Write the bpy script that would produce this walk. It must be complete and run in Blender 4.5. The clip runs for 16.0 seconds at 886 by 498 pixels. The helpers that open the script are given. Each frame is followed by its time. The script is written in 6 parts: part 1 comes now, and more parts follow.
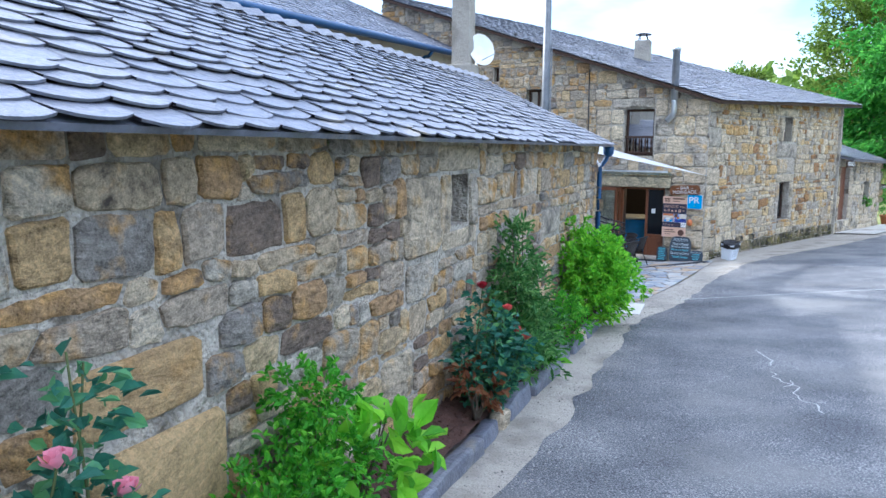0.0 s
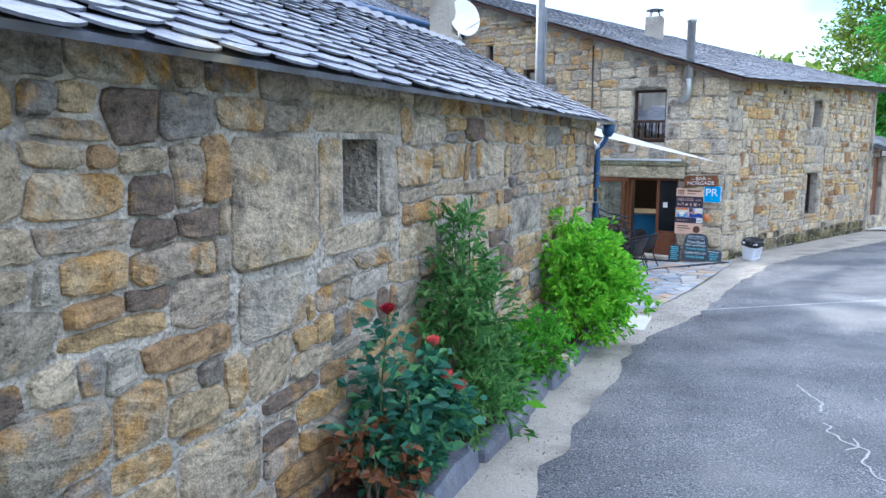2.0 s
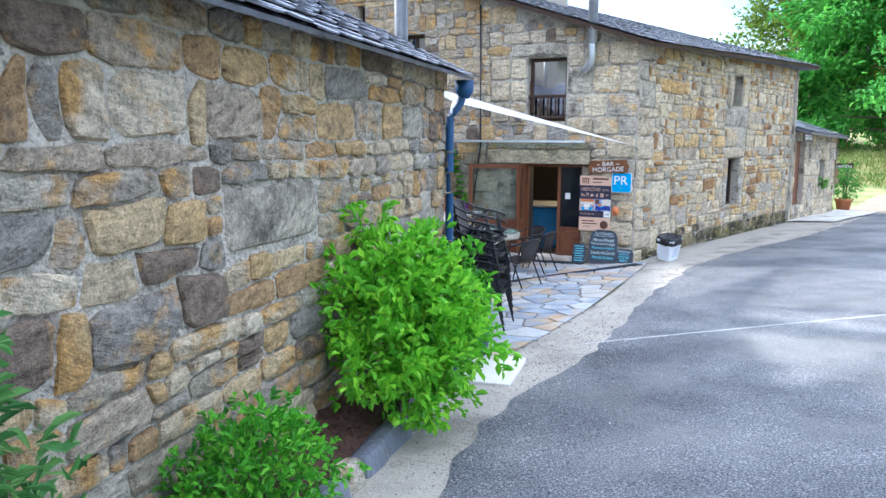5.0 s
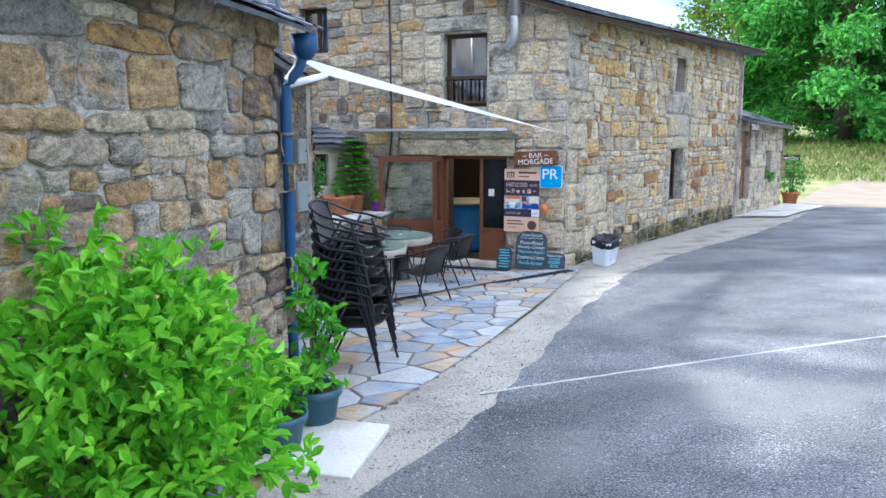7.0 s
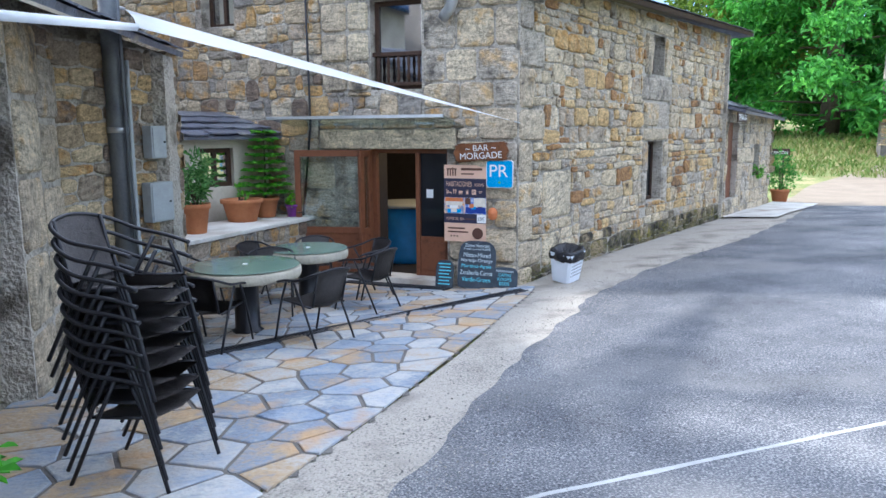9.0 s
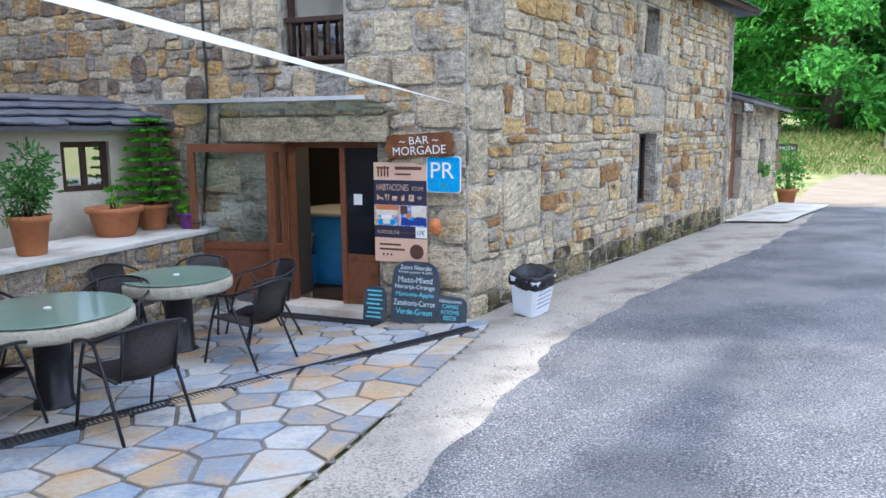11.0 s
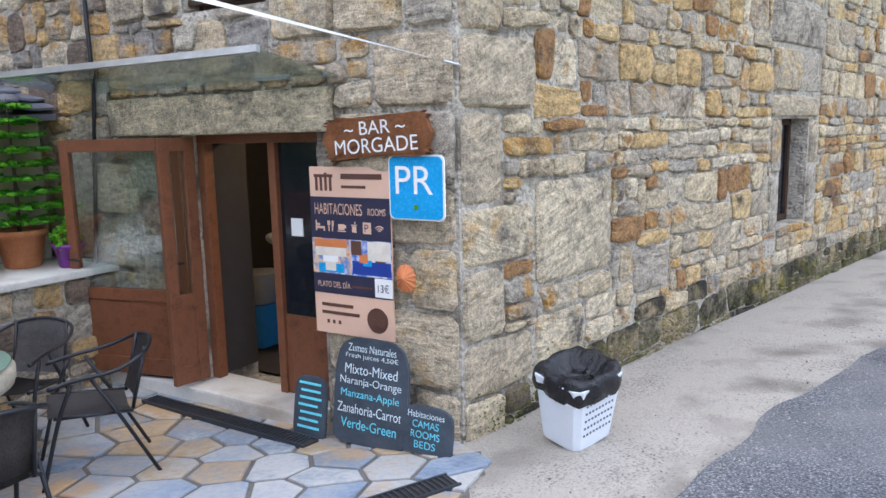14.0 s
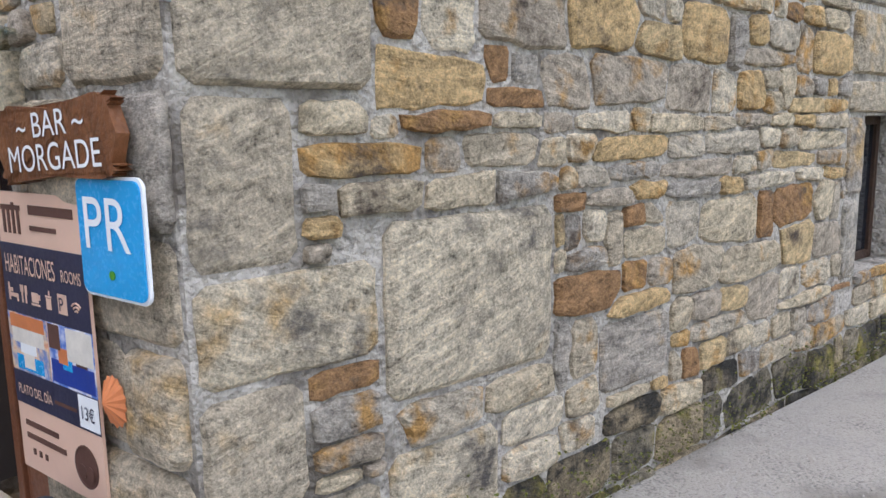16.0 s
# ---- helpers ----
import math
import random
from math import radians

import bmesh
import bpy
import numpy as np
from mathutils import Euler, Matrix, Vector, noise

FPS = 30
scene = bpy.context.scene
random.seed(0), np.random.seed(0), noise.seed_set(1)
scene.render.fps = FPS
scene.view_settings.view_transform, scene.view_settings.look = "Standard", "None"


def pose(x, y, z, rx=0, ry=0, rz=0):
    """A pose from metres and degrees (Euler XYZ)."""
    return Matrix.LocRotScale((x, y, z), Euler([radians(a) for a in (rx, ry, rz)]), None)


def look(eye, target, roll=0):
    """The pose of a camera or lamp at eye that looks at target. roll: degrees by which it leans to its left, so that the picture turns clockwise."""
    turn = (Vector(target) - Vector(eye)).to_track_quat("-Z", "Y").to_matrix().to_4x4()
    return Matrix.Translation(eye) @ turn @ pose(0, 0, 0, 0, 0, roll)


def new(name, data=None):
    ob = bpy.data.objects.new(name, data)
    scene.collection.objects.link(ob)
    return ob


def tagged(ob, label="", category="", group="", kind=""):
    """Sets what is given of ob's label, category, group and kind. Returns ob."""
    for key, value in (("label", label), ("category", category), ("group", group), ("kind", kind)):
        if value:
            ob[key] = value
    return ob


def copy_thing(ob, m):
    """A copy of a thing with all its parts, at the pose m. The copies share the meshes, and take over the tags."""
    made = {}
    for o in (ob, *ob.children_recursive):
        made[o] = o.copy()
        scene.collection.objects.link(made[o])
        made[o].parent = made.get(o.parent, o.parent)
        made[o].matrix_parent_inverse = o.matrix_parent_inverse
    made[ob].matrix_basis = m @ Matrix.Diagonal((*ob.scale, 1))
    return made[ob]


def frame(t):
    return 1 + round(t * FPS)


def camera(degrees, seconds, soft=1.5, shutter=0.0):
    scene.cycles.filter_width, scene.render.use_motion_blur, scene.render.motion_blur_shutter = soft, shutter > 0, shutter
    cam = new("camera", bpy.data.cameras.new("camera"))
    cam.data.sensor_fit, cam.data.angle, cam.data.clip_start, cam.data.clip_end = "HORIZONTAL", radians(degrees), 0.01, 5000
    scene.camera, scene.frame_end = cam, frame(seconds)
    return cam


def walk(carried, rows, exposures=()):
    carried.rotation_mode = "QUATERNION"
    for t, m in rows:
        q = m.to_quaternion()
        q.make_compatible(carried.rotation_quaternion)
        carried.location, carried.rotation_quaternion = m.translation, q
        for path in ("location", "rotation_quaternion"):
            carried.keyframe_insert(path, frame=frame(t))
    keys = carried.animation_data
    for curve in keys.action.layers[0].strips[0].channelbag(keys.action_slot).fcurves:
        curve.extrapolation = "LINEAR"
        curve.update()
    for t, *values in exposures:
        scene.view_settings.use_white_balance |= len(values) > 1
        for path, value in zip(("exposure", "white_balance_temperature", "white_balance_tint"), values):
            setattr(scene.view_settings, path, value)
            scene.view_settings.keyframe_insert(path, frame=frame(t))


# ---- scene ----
cam = camera(62.0, 16.0)
METRES, EYE, TILT, LEAN, TURN = 20.0, 2.2, 0.0, 0.0, 0.0
ROWS = [
    (0.0, 0.0, 0.0, 0.0, 0.07, -7.83, -0.51),
    (0.5, 0.0082, 0.0278, -0.0057, 0.23, -7.92, -0.45),
    (1.0, 0.0151, 0.0575, -0.0092, 0.58, -7.96, -0.34),
    (1.5, 0.0251, 0.0847, -0.0113, 0.91, -8.01, -0.38),
    (2.0, 0.037, 0.1144, -0.0135, 1.14, -8.05, -0.35),
    (2.5, 0.0474, 0.1416, -0.0157, 1.33, -8.08, -0.33),
    (3.0, 0.0615, 0.1695, -0.0182, 1.46, -8.12, -0.29),
    (3.5, 0.0712, 0.1942, -0.0208, 1.5, -8.23, -0.26),
    (4.0, 0.0837, 0.2256, -0.0232, -0.35, -8.42, -0.37),
    (4.5, 0.0943, 0.2528, -0.0253, -3.02, -8.47, -0.38),
    (5.0, 0.1064, 0.2837, -0.0272, -4.55, -8.54, -0.2),
    (7.5, 0.1735, 0.4118, -0.0364, -8.85, -8.85, 0.13),
    (8.0, 0.1896, 0.4414, -0.0386, -9.16, -8.89, 0.19),
    (8.5, 0.2013, 0.4667, -0.0401, -9.39, -9.01, 0.21),
    (9.0, 0.2184, 0.4988, -0.0413, -9.56, -8.99, 0.33),
    (11.5, 0.2878, 0.6452, -0.0477, -10.0, -9.26, 0.4),
    (12.0, 0.2985, 0.6751, -0.0485, -10.03, -9.27, 0.51),
    (12.5, 0.3099, 0.7061, -0.049, -10.06, -9.29, 0.58),
    (13.0, 0.3213, 0.7343, -0.0495, -9.27, -9.28, 0.68),
    (13.5, 0.3331, 0.763, -0.0506, -4.03, -9.19, 1.23),
    (14.0, 0.3526, 0.7909, -0.0541, -0.77, -9.11, 1.26),
    (14.5, 0.3691, 0.8182, -0.0541, 0.53, -9.2, 1.03),
    (15.0, 0.3872, 0.8466, -0.0544, 1.63, -9.28, 0.72),
    (15.5, 0.401, 0.8737, -0.0537, 2.82, -9.26, 0.68),
    (16.0, 0.4112, 0.905, -0.0548, 5.09, -9.11, 0.89),
]
walk(cam, [(t, pose(0, 0, EYE, TILT, LEAN, TURN) @ pose(METRES * x, METRES * y, METRES * z, 90 + pitch, roll, yaw)) for t, x, y, z, yaw, pitch, roll in ROWS], [(0.0, 2.9, 5500, 11), (4.5, 3.2, 5650, 11), (9.0, 2.92, 5650, 12), (12.5, 3.1, 5950, 14), (14.5, 3.17, 6150, 16), (16.0, 2.95, 6250, 17)])

# ---- light ----
SUN_TO = Vector((-0.68, 0.46, 0.58)).normalized()
world = bpy.data.worlds.new("world")
scene.world = world
world.use_nodes = True
wn, wl = world.node_tree.nodes, world.node_tree.links
sky = wn.new("ShaderNodeTexSky")
sky.sky_type, sky.sun_disc = "NISHITA", False
sky.air_density, sky.dust_density, sky.ozone_density = 0.8, 0.2, 1.5
sky.sun_elevation, sky.sun_rotation = math.asin(SUN_TO.z), math.atan2(SUN_TO.x, SUN_TO.y)
wco = wn.new("ShaderNodeTexCoord")
wmap = wn.new("ShaderNodeMapping")
wmap.inputs["Scale"].default_value = (1.0, 1.0, 2.6)
wnoise = wn.new("ShaderNodeTexNoise")
wnoise.inputs["Scale"].default_value, wnoise.inputs["Detail"].default_value = 2.6, 7.0
wramp = wn.new("ShaderNodeValToRGB")
wramp.color_ramp.elements[0].position, wramp.color_ramp.elements[1].position = 0.42, 0.60
wmix = wn.new("ShaderNodeMix")
wmix.data_type = "RGBA"
# clouds grow brighter towards the zenith, as under any bright overcast
wsep, wgrad, wcloud = wn.new("ShaderNodeSeparateXYZ"), wn.new("ShaderNodeMapRange"), wn.new("ShaderNodeVectorMath")
wgrad.inputs["To Min"].default_value, wgrad.inputs["To Max"].default_value = 1.0, 5.4
wcloud.operation = "SCALE"
wcloud.inputs[0].default_value = (0.96, 1.0, 1.06)
wl.new(wco.outputs["Generated"], wsep.inputs[0])
wl.new(wsep.outputs["Z"], wgrad.inputs["Value"])
wl.new(wgrad.outputs["Result"], wcloud.inputs["Scale"])
wl.new(wcloud.outputs["Vector"], wmix.inputs["B"])
wl.new(wco.outputs["Generated"], wmap.inputs["Vector"])
wl.new(wmap.outputs["Vector"], wnoise.inputs["Vector"])
wl.new(wnoise.outputs["Fac"], wramp.inputs["Fac"])
wl.new(wramp.outputs["Color"], wmix.inputs["Factor"])
wdim = wn.new("ShaderNodeVectorMath")
wdim.operation = "SCALE"
wdim.inputs["Scale"].default_value = 0.32
wl.new(sky.outputs["Color"], wdim.inputs[0])
wl.new(wdim.outputs["Vector"], wmix.inputs["A"])
wl.new(wmix.outputs["Result"], wn["Background"].inputs["Color"])
wn["Background"].inputs["Strength"].default_value = 0.15
sun_data = bpy.data.lights.new("sun", "SUN")
sun_data.energy, sun_data.angle, sun_data.color = 1.0, radians(3.0), (1.0, 0.94, 0.84)
sun = new("sun", sun_data)
sun.matrix_world = look(SUN_TO * 50, (0, 0, 0))


# ---- materials ----
def surface(name, stops, scale=3.0, rough=0.85, bump=0.3, bump_scale=40.0, rand=0.0, metal=0.0, fine=0.35, spec=0.3, stain=None, stain_scale=0.8, stain_at=(0.5, 0.7), relief=0.02, leafy=0.0, gain=2.2):
    """A procedural surface: a ramp of base colours over coarse and fine noise, with a piece-by-piece shift, stains and relief."""
    m = bpy.data.materials.new(name)
    m.use_nodes = True
    n, l = m.node_tree.nodes, m.node_tree.links
    b = n["Principled BSDF"]
    b.inputs["Metallic"].default_value, b.inputs["Specular IOR Level"].default_value = metal, spec
    geo = n.new("ShaderNodeNewGeometry")
    big, small = n.new("ShaderNodeTexNoise"), n.new("ShaderNodeTexNoise")
    for t, s, d in ((big, scale, 4.0), (small, bump_scale, 5.0)):
        t.inputs["Scale"].default_value, t.inputs["Detail"].default_value = s, d
        l.new(geo.outputs["Position"], t.inputs["Vector"])

    def calc(op, a, c):
        x = n.new("ShaderNodeMath")
        x.operation = op
        for i, v in enumerate((a, c)):
            if isinstance(v, (int, float)):
                x.inputs[i].default_value = v
            else:
                l.new(v, x.inputs[i])
        return x.outputs[0]

    fac = calc("ADD", calc("MULTIPLY", big.outputs["Fac"], 1.0 - fine), calc("MULTIPLY", small.outputs["Fac"], fine))
    fac = calc("ADD", calc("MULTIPLY", calc("SUBTRACT", fac, 0.5), gain), 0.5)
    if rand:
        info = n.new("ShaderNodeObjectInfo")
        r = calc("FRACT", calc("ADD", info.outputs["Random"], geo.outputs["Random Per Island"]), 0.0)
        fac = calc("ADD", calc("MULTIPLY", fac, 1.0 - rand), calc("MULTIPLY", r, rand))
    ramp = n.new("ShaderNodeValToRGB")
    while len(ramp.color_ramp.elements) < len(stops):
        ramp.color_ramp.elements.new(0.5)
    for i, (e, c) in enumerate(zip(ramp.color_ramp.elements, stops)):
        e.position, e.color = 0.06 + 0.88 * i / max(1, len(stops) - 1), (*c, 1)
    l.new(fac, ramp.inputs["Fac"])
    colour = ramp.outputs["Color"]
    if stain:
        t = n.new("ShaderNodeTexNoise")
        t.inputs["Scale"].default_value, t.inputs["Detail"].default_value = stain_scale, 6.0
        l.new(geo.outputs["Position"], t.inputs["Vector"])
        r2 = n.new("ShaderNodeValToRGB")
        r2.color_ramp.elements[0].position, r2.color_ramp.elements[1].position = stain_at
        l.new(t.outputs["Fac"], r2.inputs["Fac"])
        mx = n.new("ShaderNodeMix")
        mx.data_type = "RGBA"
        mx.inputs["B"].default_value = (*stain, 1)
        l.new(r2.outputs["Color"], mx.inputs["Factor"])
        l.new(colour, mx.inputs["A"])
        colour = mx.outputs["Result"]
    l.new(colour, b.inputs["Base Color"])
    l.new(calc("ADD", calc("MULTIPLY", small.outputs["Fac"], 0.25), rough - 0.12), b.inputs["Roughness"])
    if bump:
        bp = n.new("ShaderNodeBump")
        bp.inputs["Strength"].default_value, bp.inputs["Distance"].default_value = min(1.0, bump), relief
        mid = n.new("ShaderNodeTexNoise")
        mid.inputs["Scale"].default_value, mid.inputs["Detail"].default_value = bump_scale * 0.3, 3.0
        l.new(geo.outputs["Position"], mid.inputs["Vector"])
        l.new(calc("ADD", small.outputs["Fac"], calc("MULTIPLY", mid.outputs["Fac"], 1.3)), bp.inputs["Height"])
        l.new(bp.outputs["Normal"], b.inputs["Normal"])
    if leafy:
        tr, sh = n.new("ShaderNodeBsdfTranslucent"), n.new("ShaderNodeMixShader")
        sh.inputs["Fac"].default_value = leafy
        l.new(colour, tr.inputs["Color"])
        l.new(b.outputs["BSDF"], sh.inputs[1])
        l.new(tr.outputs["BSDF"], sh.inputs[2])
        l.new(sh.outputs["Shader"], n["Material Output"].inputs["Surface"])
    return m


def paint(name, c, rough=0.5, metal=0.0, vary=0.15, scale=9.0, bump=0.05, spec=0.4):
    return surface(name, [tuple(v * (1 - vary) for v in c), tuple(min(1, v * (1 + vary)) for v in c)], scale=scale, rough=rough, metal=metal, bump=bump, bump_scale=60, spec=spec)


def glass(name, tint=(0.92, 0.97, 0.97), gloss=0.14):
    """Thin clear sheet glass: it lets light straight through and mirrors a little."""
    m = bpy.data.materials.new(name)
    m.use_nodes = True
    n, l = m.node_tree.nodes, m.node_tree.links
    tr, gl, mx = n.new("ShaderNodeBsdfTransparent"), n.new("ShaderNodeBsdfGlossy"), n.new("ShaderNodeMixShader")
    tr.inputs["Color"].default_value = (*tint, 1)
    gl.inputs["Roughness"].default_value, mx.inputs["Fac"].default_value = 0.02, gloss
    l.new(tr.outputs["BSDF"], mx.inputs[1])
    l.new(gl.outputs["BSDF"], mx.inputs[2])
    l.new(mx.outputs["Shader"], n["Material Output"].inputs["Surface"])
    return m


def masonry(name, tones, wash, wash_at, dark, dark_at, grain=1.0):
    """Building stone: one tone a stone, streaked along its bed, with a mineral wash, dark weathering and a chipped face."""
    m = bpy.data.materials.new(name)
    m.use_nodes = True
    n, l = m.node_tree.nodes, m.node_tree.links
    b = n["Principled BSDF"]
    b.inputs["Specular IOR Level"].default_value = 0.25

    def calc(op, a, c=0.0, k=None):
        x = n.new("ShaderNodeMath")
        x.operation = op
        for i, v in enumerate((a, c) if k is None else (a, c, k)):
            if isinstance(v, (int, float)):
                x.inputs[i].default_value = v
            else:
                l.new(v, x.inputs[i])
        return x.outputs[0]

    def cloud(vector, scale, detail, rough=0.6):
        t = n.new("ShaderNodeTexNoise")
        t.inputs["Scale"].default_value, t.inputs["Detail"].default_value, t.inputs["Roughness"].default_value = scale, detail, rough
        l.new(vector, t.inputs["Vector"])
        return t.outputs["Fac"]

    def ramp(fac, stops):
        r = n.new("ShaderNodeValToRGB")
        while len(r.color_ramp.elements) < len(stops):
            r.color_ramp.elements.new(0.5)
        for e, (p, c) in zip(r.color_ramp.elements, stops):
            e.position, e.color = p, (*c, 1)
        l.new(fac, r.inputs["Fac"])
        return r

    def mix(fac, a, c, blend="MIX"):
        x = n.new("ShaderNodeMix")
        x.data_type, x.blend_type = "RGBA", blend
        l.new(fac, x.inputs["Factor"])
        for v, key in ((a, "A"), (c, "B")):
            if isinstance(v, tuple):
                x.inputs[key].default_value = (*v, 1)
            else:
                l.new(v, x.inputs[key])
        return x.outputs["Result"]

    geo, info = n.new("ShaderNodeNewGeometry"), n.new("ShaderNodeObjectInfo")
    r = calc("FRACT", calc("ADD", info.outputs["Random"], geo.outputs["Random Per Island"]))
    r2 = calc("FRACT", calc("MULTIPLY", r, 17.31))
    off = n.new("ShaderNodeVectorMath")
    off.operation = "ADD"
    comb = n.new("ShaderNodeCombineXYZ")
    for i, k in enumerate((37.0, 53.0, 71.0)):
        l.new(calc("MULTIPLY", r, k), comb.inputs[i])
    l.new(geo.outputs["Position"], off.inputs[0])
    l.new(comb.outputs["Vector"], off.inputs[1])
    p = off.outputs["Vector"]
    spin = n.new("ShaderNodeVectorRotate")
    spin.inputs["Axis"].default_value = (0.75, -0.65, 0.0)
    l.new(p, spin.inputs["Vector"])
    l.new(calc("MULTIPLY", calc("SUBTRACT", r2, 0.5), 1.1), spin.inputs["Angle"])
    bedded = n.new("ShaderNodeMapping")
    bedded.inputs["Scale"].default_value = (1.0, 1.0, 4.0)
    l.new(spin.outputs["Vector"], bedded.inputs["Vector"])
    bed_, blot, grit = cloud(bedded.outputs["Vector"], 5.0, 7.0, 0.68), cloud(p, 4.5, 4.0), cloud(geo.outputs["Position"], 85.0, 4.0, 0.75)
    k = len(tones)
    tone = ramp(r, [(i / k, c) for i, c in enumerate(tones)])
    tone.color_ramp.interpolation = "CONSTANT"
    colour = mix(ramp(calc("ADD", blot, calc("MULTIPLY", calc("SUBTRACT", r2, 0.5), 0.22)), [(wash_at[0], (0, 0, 0)), (wash_at[1], (1, 1, 1))]).outputs["Color"], tone.outputs["Color"], wash)
    chips = cloud(p, 24.0, 6.0, 0.7)
    shade = calc("ADD", calc("MULTIPLY", bed_, 2.4 * grain), calc("ADD", calc("MULTIPLY", grit, 2.0 * grain), calc("MULTIPLY", chips, 2.0 * grain)))
    shade = calc("ADD", calc("SUBTRACT", shade, 3.2 * grain), 1.0)
    shade = calc("MINIMUM", calc("MAXIMUM", shade, 0.15), 1.55)
    lit = n.new("ShaderNodeVectorMath")
    lit.operation = "SCALE"
    l.new(colour, lit.inputs[0])
    l.new(shade, lit.inputs["Scale"])
    colour = lit.outputs["Vector"]
    crust = calc("ADD", calc("MULTIPLY", cloud(geo.outputs["Position"], 2.1, 8.0, 0.72), 0.75), calc("MULTIPLY", bed_, 0.25))
    colour = mix(ramp(crust, [(dark_at[0], (0, 0, 0)), (dark_at[1], (1, 1, 1))]).outputs["Color"], colour, dark)
    l.new(colour, b.inputs["Base Color"])
    l.new(calc("ADD", calc("MULTIPLY", grit, 0.2), 0.75), b.inputs["Roughness"])
    bp = n.new("ShaderNodeBump")
    bp.inputs["Strength"].default_value, bp.inputs["Distance"].default_value = 0.9, 0.05
    l.new(calc("ADD", calc("MULTIPLY", bed_, 1.1), calc("ADD", calc("MULTIPLY", grit, 0.35), calc("MULTIPLY", chips, 0.8))), bp.inputs["Height"])
    l.new(bp.outputs["Normal"], b.inputs["Normal"])
    return m


TONES = [(0.50, 0.40, 0.27), (0.40, 0.34, 0.26), (0.52, 0.36, 0.18), (0.30, 0.27, 0.235), (0.57, 0.47, 0.33), (0.22, 0.165, 0.125), (0.44, 0.36, 0.27), (0.60, 0.51, 0.38), (0.42, 0.27, 0.14), (0.46, 0.41, 0.33), (0.55, 0.42, 0.25), (0.36, 0.31, 0.25)]
m_stone = masonry("rubble_stone", TONES, (0.52, 0.31, 0.12), (0.54, 0.70), (0.12, 0.095, 0.075), (0.56, 0.65))
m_side = masonry("bar_rubble_stone", [(0.56, 0.46, 0.31), (0.62, 0.51, 0.34), (0.46, 0.38, 0.28), (0.60, 0.44, 0.23), (0.52, 0.43, 0.30), (0.36, 0.20, 0.09), (0.66, 0.56, 0.40), (0.42, 0.37, 0.30), (0.58, 0.40, 0.19), (0.54, 0.46, 0.34)], (0.48, 0.27, 0.09), (0.57, 0.70), (0.12, 0.09, 0.065), (0.55, 0.63))
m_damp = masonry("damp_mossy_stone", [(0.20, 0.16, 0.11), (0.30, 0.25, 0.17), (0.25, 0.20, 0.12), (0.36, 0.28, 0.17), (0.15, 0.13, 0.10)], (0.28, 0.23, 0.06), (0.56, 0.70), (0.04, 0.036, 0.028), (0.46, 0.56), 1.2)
m_granite = masonry("granite", [(0.58, 0.48, 0.34), (0.50, 0.44, 0.35), (0.64, 0.54, 0.38), (0.54, 0.45, 0.32), (0.46, 0.40, 0.32)], (0.56, 0.38, 0.18), (0.58, 0.76), (0.12, 0.105, 0.09), (0.51, 0.62), 1.0)
m_ochre = masonry("ochre_stone", [(0.50, 0.36, 0.19), (0.42, 0.32, 0.20), (0.56, 0.40, 0.20), (0.36, 0.29, 0.21), (0.58, 0.46, 0.28), (0.25, 0.19, 0.14)], (0.48, 0.26, 0.09), (0.56, 0.74), (0.13, 0.105, 0.085), (0.58, 0.70))
m_ochre_block = masonry("ochre_sandstone", [(0.60, 0.42, 0.21), (0.56, 0.38, 0.19)], (0.50, 0.30, 0.12), (0.54, 0.74), (0.18, 0.13, 0.09), (0.62, 0.72), 0.6)
m_mortar = surface("mortar", [(0.22, 0.195, 0.165), (0.53, 0.48, 0.40), (0.40, 0.36, 0.305)], scale=5, bump=1.0, bump_scale=30, fine=0.55, relief=0.05, gain=3.0, stain=(0.17, 0.145, 0.115), stain_scale=2.6, stain_at=(0.52, 0.66))
m_slate = surface("slate", [(0.07, 0.075, 0.10), (0.15, 0.16, 0.20), (0.11, 0.115, 0.14), (0.24, 0.25, 0.28)], scale=6, rand=0.55, rough=0.40, bump=0.5, bump_scale=30, spec=0.6, stain=(0.30, 0.26, 0.19), stain_scale=2.5, stain_at=(0.62, 0.76))
m_asphalt = surface("asphalt", [(0.04, 0.042, 0.048), (0.115, 0.12, 0.132), (0.155, 0.157, 0.165), (0.36, 0.355, 0.345)], scale=0.9, rough=0.8, bump=1.0, bump_scale=75, fine=0.70, gain=4.0, stain=(0.235, 0.23, 0.22), stain_scale=0.6, stain_at=(0.50, 0.75))
m_concrete = surface("concrete", [(0.18, 0.165, 0.145), (0.43, 0.39, 0.33), (0.31, 0.285, 0.25)], scale=1.3, bump=0.8, bump_scale=55, fine=0.6, gain=3.0, stain=(0.20, 0.18, 0.15), stain_scale=1.4, stain_at=(0.52, 0.70))
m_flag = surface("flagstone", [(0.12, 0.165, 0.23), (0.26, 0.31, 0.38), (0.42, 0.41, 0.385), (0.40, 0.29, 0.17), (0.20, 0.245, 0.305), (0.46, 0.45, 0.42), (0.31, 0.35, 0.41)], scale=3, rand=0.66, rough=0.55, bump=0.6, bump_scale=25, stain=(0.46, 0.30, 0.16), stain_scale=2.0, stain_at=(0.57, 0.70))
m_joint = surface("paving_joint", [(0.11, 0.10, 0.09), (0.20, 0.185, 0.165)], scale=3, bump=0.6, bump_scale=60)
m_earth = surface("grassy_earth", [(0.08, 0.13, 0.03), (0.32, 0.26, 0.12), (0.14, 0.20, 0.05), (0.40, 0.32, 0.17)], scale=0.5, bump=0.8, bump_scale=14, gain=3.2)
